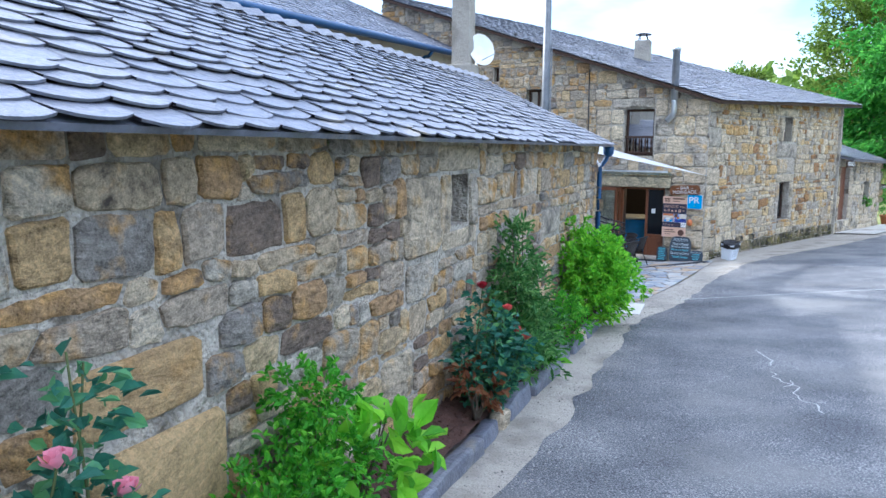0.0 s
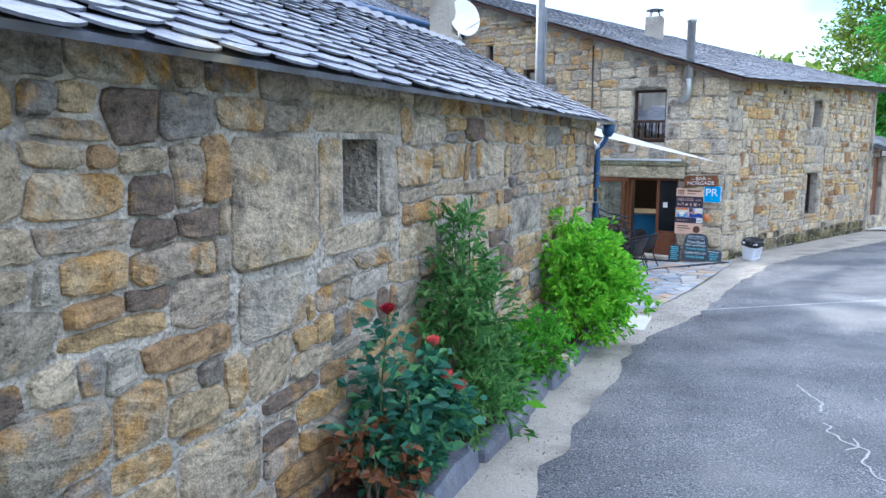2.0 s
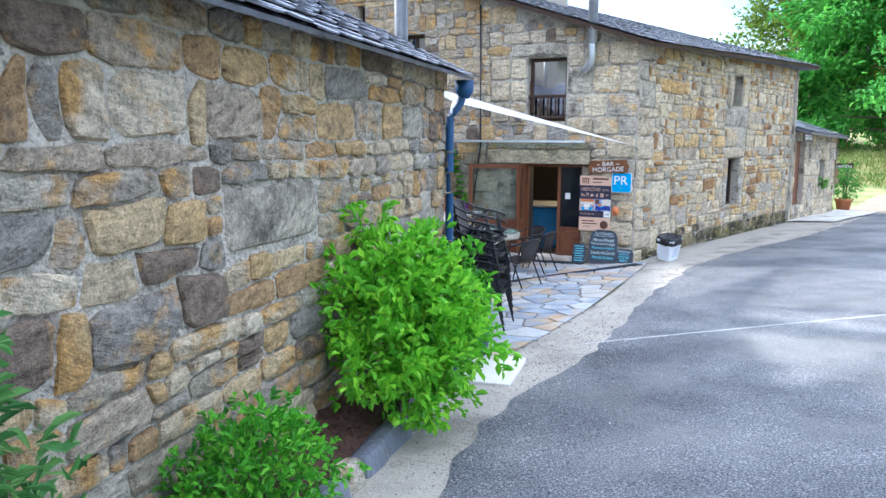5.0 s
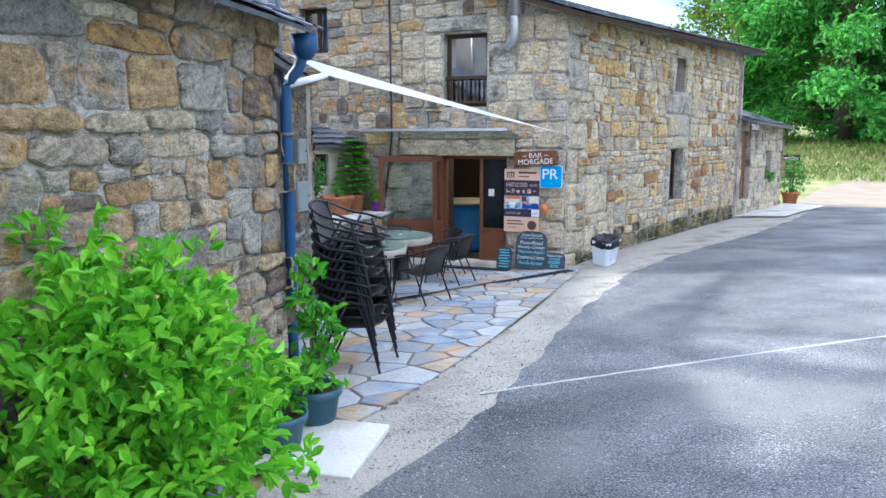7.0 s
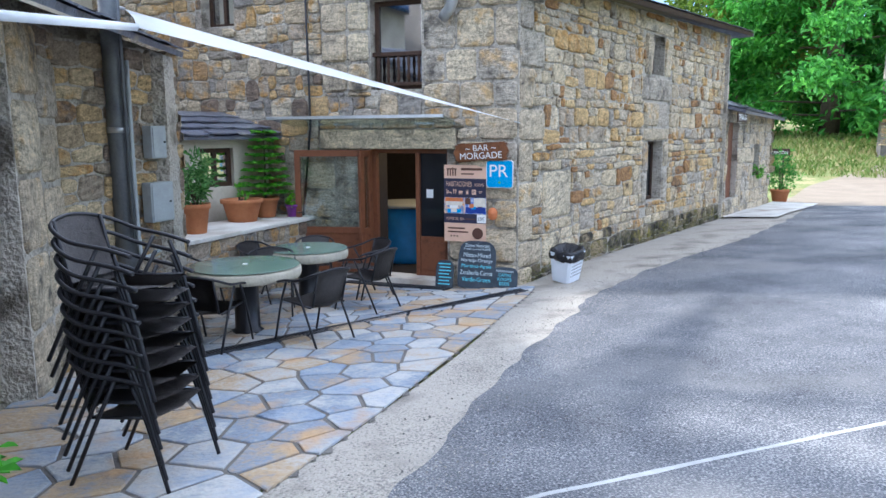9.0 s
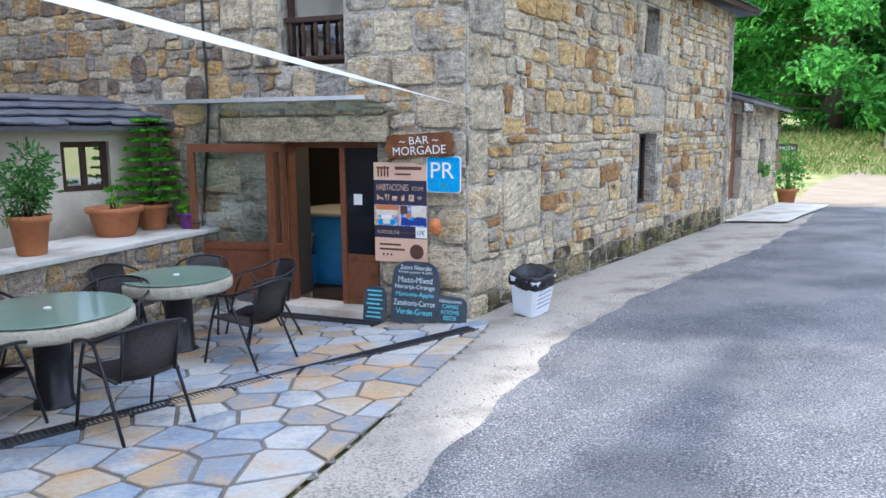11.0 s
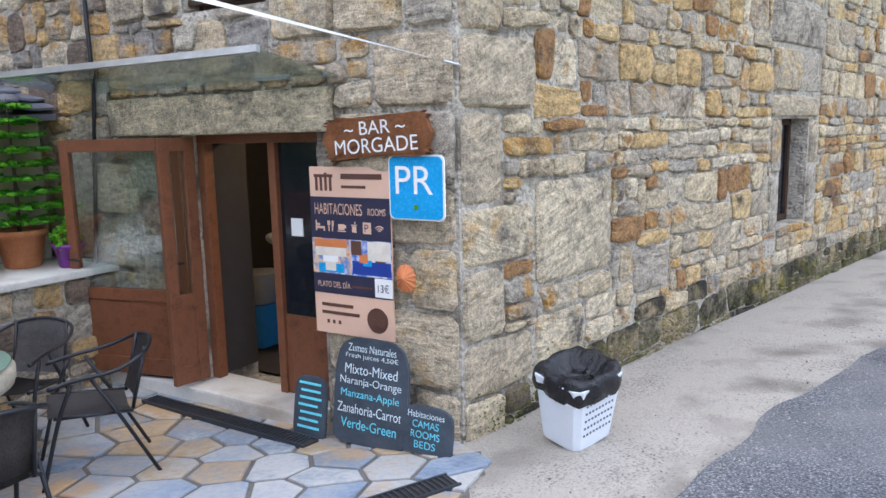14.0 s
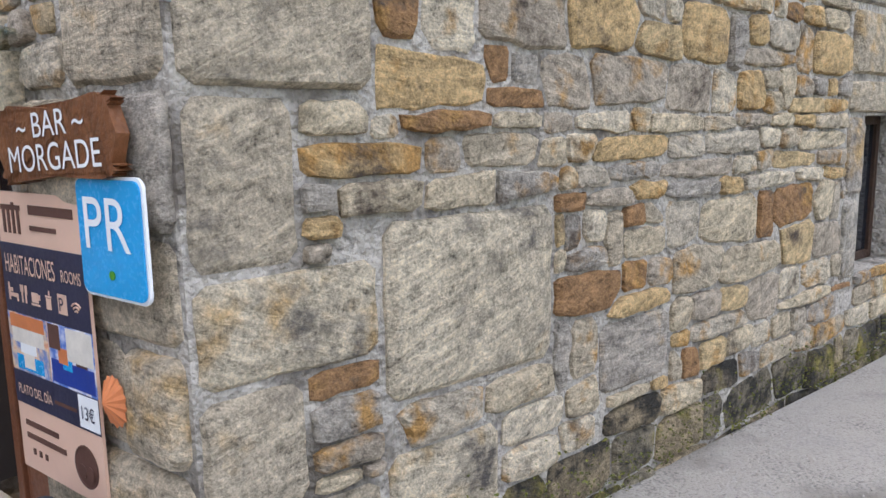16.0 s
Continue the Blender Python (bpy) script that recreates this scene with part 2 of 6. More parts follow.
m_gravel = surface("pale_gravel", [(0.24, 0.19, 0.14), (0.33, 0.27, 0.20)], scale=1.2, bump=0.5, bump_scale=50)
m_mulch = surface("bark_mulch", [(0.02, 0.012, 0.010), (0.085, 0.042, 0.03), (0.045, 0.025, 0.02)], scale=14, bump=1.0, bump_scale=45, rand=0.3)
m_wood = surface("brown_door_wood", [(0.09, 0.032, 0.016), (0.19, 0.07, 0.032), (0.13, 0.048, 0.022)], scale=8, rough=0.45, bump=0.15, bump_scale=50, spec=0.45)
m_darkwood = surface("dark_wood", [(0.035, 0.02, 0.013), (0.075, 0.04, 0.024)], scale=12, rough=0.6, bump=0.3)
m_plaster = surface("cream_plaster", [(0.50, 0.45, 0.36), (0.66, 0.61, 0.51)], scale=1.2, bump=0.3, bump_scale=30, stain=(0.33, 0.29, 0.24), stain_scale=0.9)
# near-black base colour that stands for the shade inside rooms and hollows
m_dark = paint("interior_shade", (0.035, 0.03, 0.03), rough=0.9)
m_glass = glass("clear_glass")
m_hoodglass = glass("dusty_greenish_glass", (0.72, 0.80, 0.78), 0.4)


# ---- mesh helpers ----
def obj(name, bm, material, parent=None):
    me = bpy.data.meshes.new(name)
    bm.to_mesh(me)
    bm.free()
    me.materials.append(material)
    ob = new(name, me)
    if parent is not None:
        ob.parent = parent
    return ob


def part(name, bm, material, parent, label=""):
    return tagged(obj(name, bm, material, parent), label)


def flat(name, verts, faces, material, parent=None):
    me = bpy.data.meshes.new(name)
    me.from_pydata(verts, [], faces)
    me.update()
    me.materials.append(material)
    ob = new(name, me)
    if parent is not None:
        ob.parent = parent
    return ob


def base(name, label, category, m=None, group="", kind=""):
    e = new(name)
    if m is not None:
        e.matrix_basis = m
    return tagged(e, label, category, group, kind)


def box(bm, a, b, m=None, bevel=0.0):
    """Adds a box from corner a to corner b, turned by m."""
    made = bmesh.ops.create_cube(bm, size=1.0)["verts"]
    mid, size = [(p + q) / 2 for p, q in zip(a, b)], [abs(q - p) for p, q in zip(a, b)]
    for v in made:
        v.co = Vector((v.co.x * size[0] + mid[0], v.co.y * size[1] + mid[1], v.co.z * size[2] + mid[2]))
    if bevel:
        edges = list({e for v in made for e in v.link_edges})
        made = list({v for f in bmesh.ops.bevel(bm, geom=edges, offset=bevel, segments=2, affect="EDGES", profile=0.6)["faces"] for v in f.verts} | {v for v in made if v.is_valid})
    if m is not None:
        for v in made:
            v.co = m @ v.co
    return bm


def boxed(a, b, m=None, bevel=0.0):
    return box(bmesh.new(), a, b, m, bevel)


def lathe(profile, n=24, m=None, bm=None):
    """A turned shape from (radius, height) pairs."""
    bm = bm or bmesh.new()
    rings = [[bm.verts.new((r * math.cos(2 * math.pi * i / n), r * math.sin(2 * math.pi * i / n), z)) for i in range(n)] for r, z in profile]
    for a, b in zip(rings, rings[1:]):
        for i in range(n):
            bm.faces.new((a[i], a[(i + 1) % n], b[(i + 1) % n], b[i])).smooth = True
    bm.faces.new(rings[0][::-1])
    bm.faces.new(rings[-1])
    if m is not None:
        for ring in rings:
            for v in ring:
                v.co = m @ v.co
    return bm


def tube(points, r, n=8, bm=None):
    """A round bar through points; r is one radius or one for each point."""
    bm = bm or bmesh.new()
    pts = [Vector(p) for p in points]
    rs = r if isinstance(r, (list, tuple)) else [r] * len(pts)
    rings = []
    up = Vector((0.13, 0.21, 0.97))
    for i, p in enumerate(pts):
        d = (pts[min(i + 1, len(pts) - 1)] - pts[max(i - 1, 0)]).normalized()
        u = d.cross(up if abs(d.dot(up)) < 0.97 else Vector((1, 0, 0))).normalized()
        w = d.cross(u)
        rings.append([bm.verts.new(p + (u * math.cos(2 * math.pi * k / n) + w * math.sin(2 * math.pi * k / n)) * rs[i]) for k in range(n)])
    for a, b in zip(rings, rings[1:]):
        for k in range(n):
            bm.faces.new((a[k], a[(k + 1) % n], b[(k + 1) % n], b[k])).smooth = True
    bm.faces.new(rings[0][::-1])
    bm.faces.new(rings[-1])
    bmesh.ops.recalc_face_normals(bm, faces=bm.faces)
    return bm


def curve_points(points, n=6):
    """A smooth run (Catmull-Rom) through points."""
    p = [Vector(q) for q in points]
    p = [2 * p[0] - p[1], *p, 2 * p[-1] - p[-2]]
    out = []
    for i in range(1, len(p) - 2):
        for k in range(n):
            t = k / n
            out.append(0.5 * (2 * p[i] + (p[i + 1] - p[i - 1]) * t + (2 * p[i - 1] - 5 * p[i] + 4 * p[i + 1] - p[i + 2]) * t * t + (3 * p[i] - p[i - 1] - 3 * p[i + 1] + p[i + 2]) * t ** 3))
    return out + [p[-2]]


# ---- the plan ----
def ground_z(x, y):
    """The height of the lane: it falls gently ahead, with a dip at the bar's corner."""
    cx, cy = min(max(x, -6.0), 17.0), min(max(y, -8.0), 31.0)
    dip = 0.11 * math.exp(-((x - 6.4) ** 2 + (y - 21.0) ** 2) / 3.0)
    return 0.02 + 0.030 * cx - 0.0508 * cy - dip


class Face:
    """A wall's outer face: s along it, z up, o outwards."""

    def __init__(self, p, d):
        self.p, self.d = Vector((*p, 0)), Vector((*d, 0)).normalized()
        self.n = Vector((self.d.y, -self.d.x, 0))

    def at(self, s, z, o=0.0):
        return self.p + self.d * s + self.n * o + Vector((0, 0, z))

    def m(self, s, z, o=0.0):
        """x along the wall, y into it, z up."""
        q = self.at(s, z, o)
        return Matrix(((self.d.x, -self.n.x, 0, q.x), (self.d.y, -self.n.y, 0, q.y), (0, 0, 1, q.z), (0, 0, 0, 1)))


BARN = Face((-0.24, 5.82), (0.397, 1.0))
FRONT = Face((7.2 - 0.8486 * 11.0, 20.3 + 0.5291 * 11.0), (0.8486, -0.5291))  # s = 11 at the bar's corner
SIDE = Face((7.2, 20.3), (0.70, 0.714))
YARD = Face((2.25, 13.95), (-0.07, 1.0))
YARD_IN = Face((2.0, 17.3), (0.5, 0.866))
YARD_EAVE = Face((2.35, 14.0), (0.083, 1.0))


def fs(s):
    """A place along the front, counted from the bar's corner."""
    return 11.0 - s


def wall(name, face, s0, s1, z0, top, openings, thick, material, label=""):
    """A thick wall with real openings (s0, s1, z0, z1), as butted blocks in one mesh; top is a height by s."""
    bm = bmesh.new()
    cuts = sorted({s0, s1, *[v for o in openings for v in o[:2] if s0 < v < s1]})
    for a, b in zip(cuts, cuts[1:]):
        spans, low = [], z0
        for o in sorted([o for o in openings if o[0] < (a + b) / 2 < o[1]], key=lambda o: o[2]):
            spans.append((low, low, o[2], o[2]))
            low = o[3]
        spans.append((low, low, top(a), top(b)))
        for la, lb, ha, hb in spans:
            if ha - la < 0.01:
                continue
            v = [bm.verts.new(face.at(s, z, o)) for o in (0.0, -thick) for s, z in ((a, la), (b, lb), (b, hb), (a, ha))]
            for f in ((0, 1, 2, 3), (7, 6, 5, 4), (4, 5, 1, 0), (5, 6, 2, 1), (6, 7, 3, 2), (7, 4, 0, 3)):
                bm.faces.new([v[i] for i in f])
    bmesh.ops.recalc_face_normals(bm, faces=bm.faces)
    return tagged(obj(name, bm, material), label, "wall", "", "structure")


# openings: s0, s1, z0, z1
O_BARN = [(0.84, 1.27, 1.50, 1.96)]
O_FRONT = [(fs(2.42), fs(1.10), -0.95, 1.14), (fs(2.35), fs(1.50), 2.02, 3.34), (fs(5.50), fs(4.85), 3.12, 4.0), (fs(6.66), fs(6.46), 4.28, 4.72)]
O_SIDE = [(5.35, 6.25, -0.06, 1.17), (5.45, 6.15, 2.5, 3.28)]
O_YARD = [(0.7, 2.1, -0.9, 1.9)]


def front_top(s):
    return 3.52 + 0.34 * (11.0 - s)


def side_top(s):
    return 3.52 + 0.028 * s


wall("wall_barn", BARN, -9.0, 8.05, -1.0, lambda s: 2.34, O_BARN, 0.6, m_mortar, "rubble barn wall bedded in pale grey mortar")
wall("wall_bar_front", FRONT, 0.0, 11.0, -1.4, front_top, O_FRONT, 0.6, m_mortar, "stone front of the bar with a wide doorway")
wall("wall_bar_side", SIDE, 0.0, 11.35, -1.6, side_top, O_SIDE, 0.6, m_mortar, "stone side wall of the bar along the lane")
wall("wall_yard_inner", YARD_IN, 0.0, 1.67, -1.2, lambda s: 2.25, [], 0.4, m_mortar, "ochre rubble wall behind the utility pole")
wall("wall_yard", YARD, 0.0, 3.36, -1.2, lambda s: 2.3, O_YARD, 0.5, m_mortar, "ochre rubble wall with a doorway beside the terrace")

# ground sheet out to the horizon, finer near the lane
def axis(lo, hi, step, far):
    v = [lo + step * i for i in range(int((hi - lo) / step) + 1)]
    out, d, g = [], hi, step
    while d < far:
        g *= 1.5
        d += g
        out.append(d)
    left, d, g = [], lo, step
    while d > -far:
        g *= 1.5
        d -= g
        left.append(d)
    return left[::-1] + v + out


def land_z(x, y):
    """Lane level near by; the meadow bank ahead and the hills beyond."""
    z = ground_z(x, y)
    u = (x - 15.0) * 0.62 + (y - 28.0) * 0.78  # onwards past the bar
    z += 2.3 / (1 + math.exp(-max(-60.0, min(60.0, (u - 24.0) * 0.30))))
    r = math.hypot(x - 6, y - 15)
    if r > 60:
        z += (r - 60) * 0.10 * (0.8 + 0.4 * math.sin(math.atan2(y, x) * 5))
    return z


xs, ys = axis(-8, 34, 0.7, 900), axis(-8, 60, 0.7, 900)
nx = len(xs)
gv = [(x, y, land_z(x, y) - 0.03 + (0.05 * noise.noise((x * 0.6, y * 0.6, 0)) if (x - 15) * 0.62 + (y - 28) * 0.78 > 17 else 0)) for y in ys for x in xs]
gf = [(j * nx + i, j * nx + i + 1, (j + 1) * nx + i + 1, (j + 1) * nx + i) for j in range(len(ys) - 1) for i in range(nx - 1)]
tagged(flat("ground", gv, gf, m_earth), "dry grassy ground with meadow bank and far hills", "ground", "", "structure")


def ribbon(name, left, right, lift, material, n=40, cross=10):
    """A sheet on the lane between two edge lines."""
    a, b = curve_points(left, n), curve_points(right, n)
    k = min(len(a), len(b))
    rows = [[p.lerp(q, c / cross) for c in range(cross + 1)] for p, q in zip(a[:k], b[:k])]
    v = [(p.x, p.y, ground_z(p.x, p.y) + lift) for r in rows for p in r]
    f = [(j * (cross + 1) + i, j * (cross + 1) + i + 1, (j + 1) * (cross + 1) + i + 1, (j + 1) * (cross + 1) + i) for j in range(k - 1) for i in range(cross)]
    return flat(name, v, f, material)


def ragged(points, amp, n=24):
    """An uneven broken edge through points."""
    out = []
    for i, p in enumerate(curve_points(points, n)):
        out.append((p.x + amp * noise.noise((p.x * 2.3, p.y * 2.3, 5)), p.y + amp * noise.noise((p.x * 2.3, p.y * 2.3, 9)), 0))
    return out


# the asphalt, its broken left edge, and the concrete strip along it
EDGE = [(-3.4, -6, 0), (-1.0, 2.0, 0), (0.45, 5.0, 0), (1.9, 8.4, 0), (3.05, 11.2, 0), (4.0, 12.5, 0), (4.75, 13.7, 0), (5.5, 15.1, 0), (6.85, 17.3, 0), (7.95, 18.95, 0), (9.8, 20.9, 0), (11.9, 22.7, 0), (14.2, 24.9, 0), (16.6, 27.4, 0), (20.0, 31.5, 0)]
CONC = [(-4.6, -6, 0), (-2.0, 2.0, 0), (-0.3, 5.0, 0), (1.2, 8.6, 0), (2.5, 11.4, 0), (3.1, 12.5, 0), (3.9, 13.7, 0), (4.7, 14.9, 0), (6.1, 17.4, 0), (7.2, 20.3, 0), (8.9, 22.0, 0), (10.9, 24.0, 0), (13.0, 26.2, 0), (15.6, 28.8, 0), (19.0, 32.3, 0)]
RIGHT = [(p[0] + 9.5, p[1] - 3.5, 0) for p in EDGE]
tagged(ribbon("road", ragged(EDGE, 0.10), [tuple(p) for p in curve_points(RIGHT, 24)], 0.012, m_asphalt, n=1, cross=16), "worn grey asphalt lane with cracks and pale patches", "road", "", "structure")
tagged(ribbon("pavement", CONC, [(p[0] + 0.5, p[1] - 0.25, 0) for p in EDGE], 0.004, m_concrete, cross=6), "pale concrete strip beside the lane", "pavement", "", "structure")

# ---- roofs ----
def prism_roof(name, quad, thick, material, label):
    """A roof slab from four eave and ridge corners."""
    v = [Vector(q) for q in quad]
    n = (v[1] - v[0]).cross(v[3] - v[0]).normalized()
    if n.z < 0:
        n = -n
    vs = v + [p - n * thick for p in v]
    return tagged(flat(name, vs, [(0, 1, 2, 3), (7, 6, 5, 4), (0, 4, 5, 1), (1, 5, 6, 2), (2, 6, 7, 3), (3, 7, 4, 0)], material), label, "roof", "", "structure")


B_EAVE, B_RIDGE = (0.28, 2.27), (-2.2, 3.46)
barn_roof = prism_roof("roof_barn", [BARN.at(-9.2, B_EAVE[1], B_EAVE[0]), BARN.at(8.22, B_EAVE[1], B_EAVE[0]), BARN.at(8.22, B_RIDGE[1], B_RIDGE[0]), BARN.at(-9.2, B_RIDGE[1], B_RIDGE[0])], 0.03, m_slate, "low barn roof of scalloped grey slates")
barn_back = prism_roof("roof_barn_back", [BARN.at(-9.2, B_RIDGE[1], B_RIDGE[0]), BARN.at(8.22, B_RIDGE[1], B_RIDGE[0]), BARN.at(8.22, 2.3, -4.6), BARN.at(-9.2, 2.3, -4.6)], 0.06, m_slate, "rear slope of the slate barn roof")
R0, R1 = FRONT.at(fs(12.1), 7.62, 0.35), FRONT.at(fs(12.1), 7.62, 0) + SIDE.d * 9.6
E0, E1 = FRONT.at(fs(-0.35), 3.50, 0.35), SIDE.at(12.1, 3.95, 0.4)
bar_roof = prism_roof("roof_bar", [E0, E1, R1, R0], 0.09, m_darkwood, "broad slate roof of the bar")
m_leaf_lime = surface("lime_leaf", [(0.05, 0.24, 0.010), (0.19, 0.54, 0.025), (0.44, 0.80, 0.06)], scale=6, rand=0.6, rough=0.5, bump=0.1, spec=0.4, leafy=0.4)
m_leaf_mid = surface("mid_green_leaf", [(0.02, 0.13, 0.010), (0.09, 0.38, 0.02), (0.24, 0.58, 0.04)], scale=6, rand=0.6, rough=0.5, bump=0.1, spec=0.4, leafy=0.4)
m_leaf_grey = surface("grey_green_leaf", [(0.03, 0.10, 0.03), (0.10, 0.28, 0.07), (0.28, 0.48, 0.15)], scale=6, rand=0.6, rough=0.55, bump=0.1, leafy=0.4)
m_leaf_rose = surface("rose_leaf", [(0.015, 0.08, 0.05), (0.06, 0.22, 0.15), (0.18, 0.42, 0.12)], scale=6, rand=0.6, rough=0.4, bump=0.1, leafy=0.4)
m_leaf_red = surface("young_rose_leaf", [(0.16, 0.05, 0.03), (0.28, 0.13, 0.05)], scale=6, rand=0.6, rough=0.5, leafy=0.4)
m_leaf_spruce = surface("spruce_needles", [(0.015, 0.09, 0.02), (0.08, 0.32, 0.05), (0.20, 0.56, 0.08)], scale=0.9, rand=0.5, rough=0.6, bump=0.1, leafy=0.4)
m_leaf_oak = surface("woodland_leaf", [(0.07, 0.14, 0.02), (0.16, 0.26, 0.04), (0.30, 0.38, 0.08)], scale=0.5, rand=0.5, rough=0.6, bump=0.1, leafy=0.4)
m_bark = surface("bark", [(0.06, 0.045, 0.03), (0.14, 0.11, 0.08)], scale=9, bump=0.9, bump_scale=30)
m_stem = surface("green_stem", [(0.06, 0.10, 0.03), (0.14, 0.14, 0.06)], scale=9, bump=0.2)
m_red = paint("crimson_petal", (0.30, 0.008, 0.02), rough=0.5)
m_coral = paint("coral_petal", (0.62, 0.10, 0.09), rough=0.5)
m_pink = paint("pink_petal", (0.85, 0.33, 0.42), rough=0.5)
m_terra = surface("terracotta", [(0.34, 0.12, 0.05), (0.48, 0.20, 0.09)], scale=5, bump=0.2, bump_scale=40)
m_purple = paint("purple_plastic", (0.16, 0.03, 0.22), rough=0.35)
m_bluepot = paint("blue_grey_pot", (0.04, 0.11, 0.15), rough=0.4)
m_tube = paint("black_steel_tube", (0.022, 0.022, 0.026), rough=0.35, metal=0.3)
m_seat = surface("grey_brown_mesh_seat", [(0.05, 0.045, 0.045), (0.09, 0.08, 0.075)], scale=30, rough=0.55, bump=0.5, bump_scale=220)
m_green = surface("green_glass_top", [(0.16, 0.25, 0.20), (0.22, 0.31, 0.25)], scale=2, rough=0.13, bump=0.0, spec=0.6)
m_rim = surface("stone_table_rim", [(0.34, 0.31, 0.24), (0.52, 0.48, 0.38)], scale=8, bump=0.5)
m_blue = paint("blue_painted_steel", (0.012, 0.065, 0.17), rough=0.5)
m_zinc = surface("weathered_zinc", [(0.10, 0.11, 0.12), (0.20, 0.21, 0.22)], scale=4, rough=0.5, metal=0.5, bump=0.15)
m_white = surface("white_sailcloth", [(0.78, 0.80, 0.82), (0.86, 0.88, 0.90)], scale=9, rough=0.7, bump=0.05, bump_scale=60, leafy=0.45)
m_steel = paint("galvanised_steel", (0.5, 0.52, 0.53), rough=0.35, metal=0.8)
m_greybox = paint("grey_plastic", (0.33, 0.35, 0.35), rough=0.5)
m_slab = surface("pale_stone_slab", [(0.46, 0.44, 0.40), (0.62, 0.60, 0.55), (0.56, 0.52, 0.46)], scale=2, bump=0.3, rough=0.7, stain=(0.36, 0.30, 0.24), stain_scale=1.6)
m_signwood = surface("varnished_sign_wood", [(0.12, 0.045, 0.018), (0.25, 0.10, 0.04)], scale=10, rough=0.4, bump=0.4)
m_letter = paint("white_paint", (0.82, 0.82, 0.80), rough=0.6, vary=0.03)
m_cyan = paint("cyan_chalk", (0.15, 0.62, 0.75), rough=0.8)
m_chalk = paint("pale_chalk", (0.62, 0.72, 0.75), rough=0.8)
m_board = surface("dark_slate_board", [(0.03, 0.04, 0.055), (0.07, 0.085, 0.105)], scale=6, rough=0.6, bump=0.2)
m_prblue = paint("enamel_blue", (0.015, 0.33, 0.68), rough=0.25, vary=0.06)
m_peach = paint("peach_print", (0.72, 0.47, 0.34), rough=0.45, vary=0.04)
m_navy = paint("navy_print", (0.03, 0.03, 0.06), rough=0.45)
m_brownink = paint("brown_ink", (0.11, 0.05, 0.035), rough=0.6)
m_photo1 = surface("printed_photo_warm", [(0.55, 0.12, 0.06), (0.75, 0.55, 0.35), (0.12, 0.2, 0.45), (0.85, 0.8, 0.7)], scale=14, rough=0.4, bump=0.0, fine=0.1)
m_photo2 = surface("printed_photo_blue", [(0.02, 0.06, 0.30), (0.10, 0.2, 0.55), (0.75, 0.75, 0.78), (0.5, 0.3, 0.18)], scale=12, rough=0.4, bump=0.0, fine=0.1)
m_photo_cream = paint("printed_cream", (0.72, 0.66, 0.56), rough=0.4)
m_photo_navy = paint("printed_blue", (0.02, 0.05, 0.28), rough=0.4)
m_orange = paint("orange_shell", (0.62, 0.20, 0.07), rough=0.5)
m_bag = paint("black_bin_bag", (0.012, 0.012, 0.015), rough=0.22, bump=0.6)
m_basket = paint("white_plastic_basket", (0.72, 0.76, 0.82), rough=0.45, vary=0.04)
m_hole = paint("dark_hole", (0.12, 0.13, 0.15), rough=0.8)
m_barblue = paint("blue_bar_front", (0.04, 0.28, 0.62), rough=0.5)
m_grate = paint("dark_steel_grate", (0.05, 0.055, 0.065), rough=0.45, metal=0.5)
m_whiteline = surface("pale_road_seam", [(0.32, 0.32, 0.31), (0.48, 0.48, 0.46)], scale=9, bump=0.3)
m_lichen = paint("yellow_lichen", (0.55, 0.33, 0.03), rough=0.9)


def mirror_glass(name):
    """Dark window glass in which the sky shows."""
    m = paint(name, (0.012, 0.014, 0.018), rough=0.03, vary=0.02, bump=0.0, spec=1.0)
    m.node_tree.nodes["Principled BSDF"].inputs["IOR"].default_value = 3.0
    return m


m_pane = mirror_glass("window_glass")
# opaque pane: the shade behind the glass is in its near-black colour
m_shade = paint("shade_dark_glass", (0.012, 0.014, 0.018), rough=0.06, vary=0.02, bump=0.0, spec=0.5)

# ---- building shells behind the faces ----
prism_roof("roof_yard", [YARD_EAVE.at(-0.1, 2.28, 0.15), YARD_EAVE.at(4.95, 2.28, 0.15), YARD_EAVE.at(4.95, 3.3, -2.4), YARD_EAVE.at(-0.1, 3.3, -2.4)], 0.06, m_slate, "lichened slate roof over the terrace wall")
END = Face(BARN.at(8.05, 0, 0).xy, (-BARN.n.x, -BARN.n.y))
wall("wall_barn_end", END, 0.0, 4.4, -1.0, lambda s: 2.3 + 1.1 * (1 - abs(s - 2.2) / 2.2), [], 0.4, m_mortar, "rubble gable end of the barn")
YEND = Face(YARD_IN.at(1.67, 0).xy, (-1.0, 0.12))
wall("wall_yard_end", YEND, 0.0, 3.0, -1.2, lambda s: 2.2 + 0.38 * s, [], 0.4, m_mortar, "end wall of the low building by the terrace")
WING = Face(BARN.at(-6.0, 0, -6.2).xy, BARN.d.xy)
wing_open = [(13.2, 14.0, 4.0, 4.5), (20.9, 21.7, 4.3, 4.75)]
wall("wall_wing", WING, -2.0, 24.2, -1.0, lambda s: 4.22 + 0.039 * s, wing_open, 0.5, m_plaster, "cream plastered upper wall of the rear wing")
prism_roof("roof_wing", [WING.at(-2.5, 4.12, 0.35), WING.at(24.4, 5.15, 0.35), WING.at(24.4, 7.5, -5.0), WING.at(-2.5, 6.6, -5.0)], 0.10, m_slate, "slate roof of the rear wing")
wall("wall_bar_back", Face(SIDE.at(11.35, 0).xy, (FRONT.d.x * -1, FRONT.d.y * -1)), 0.0, 11.0, -1.6, lambda s: 3.8, [], 0.5, m_mortar, "rear wall of the bar house")
hip = [E1, SIDE.at(13.0, 3.95, -8.0), R1]
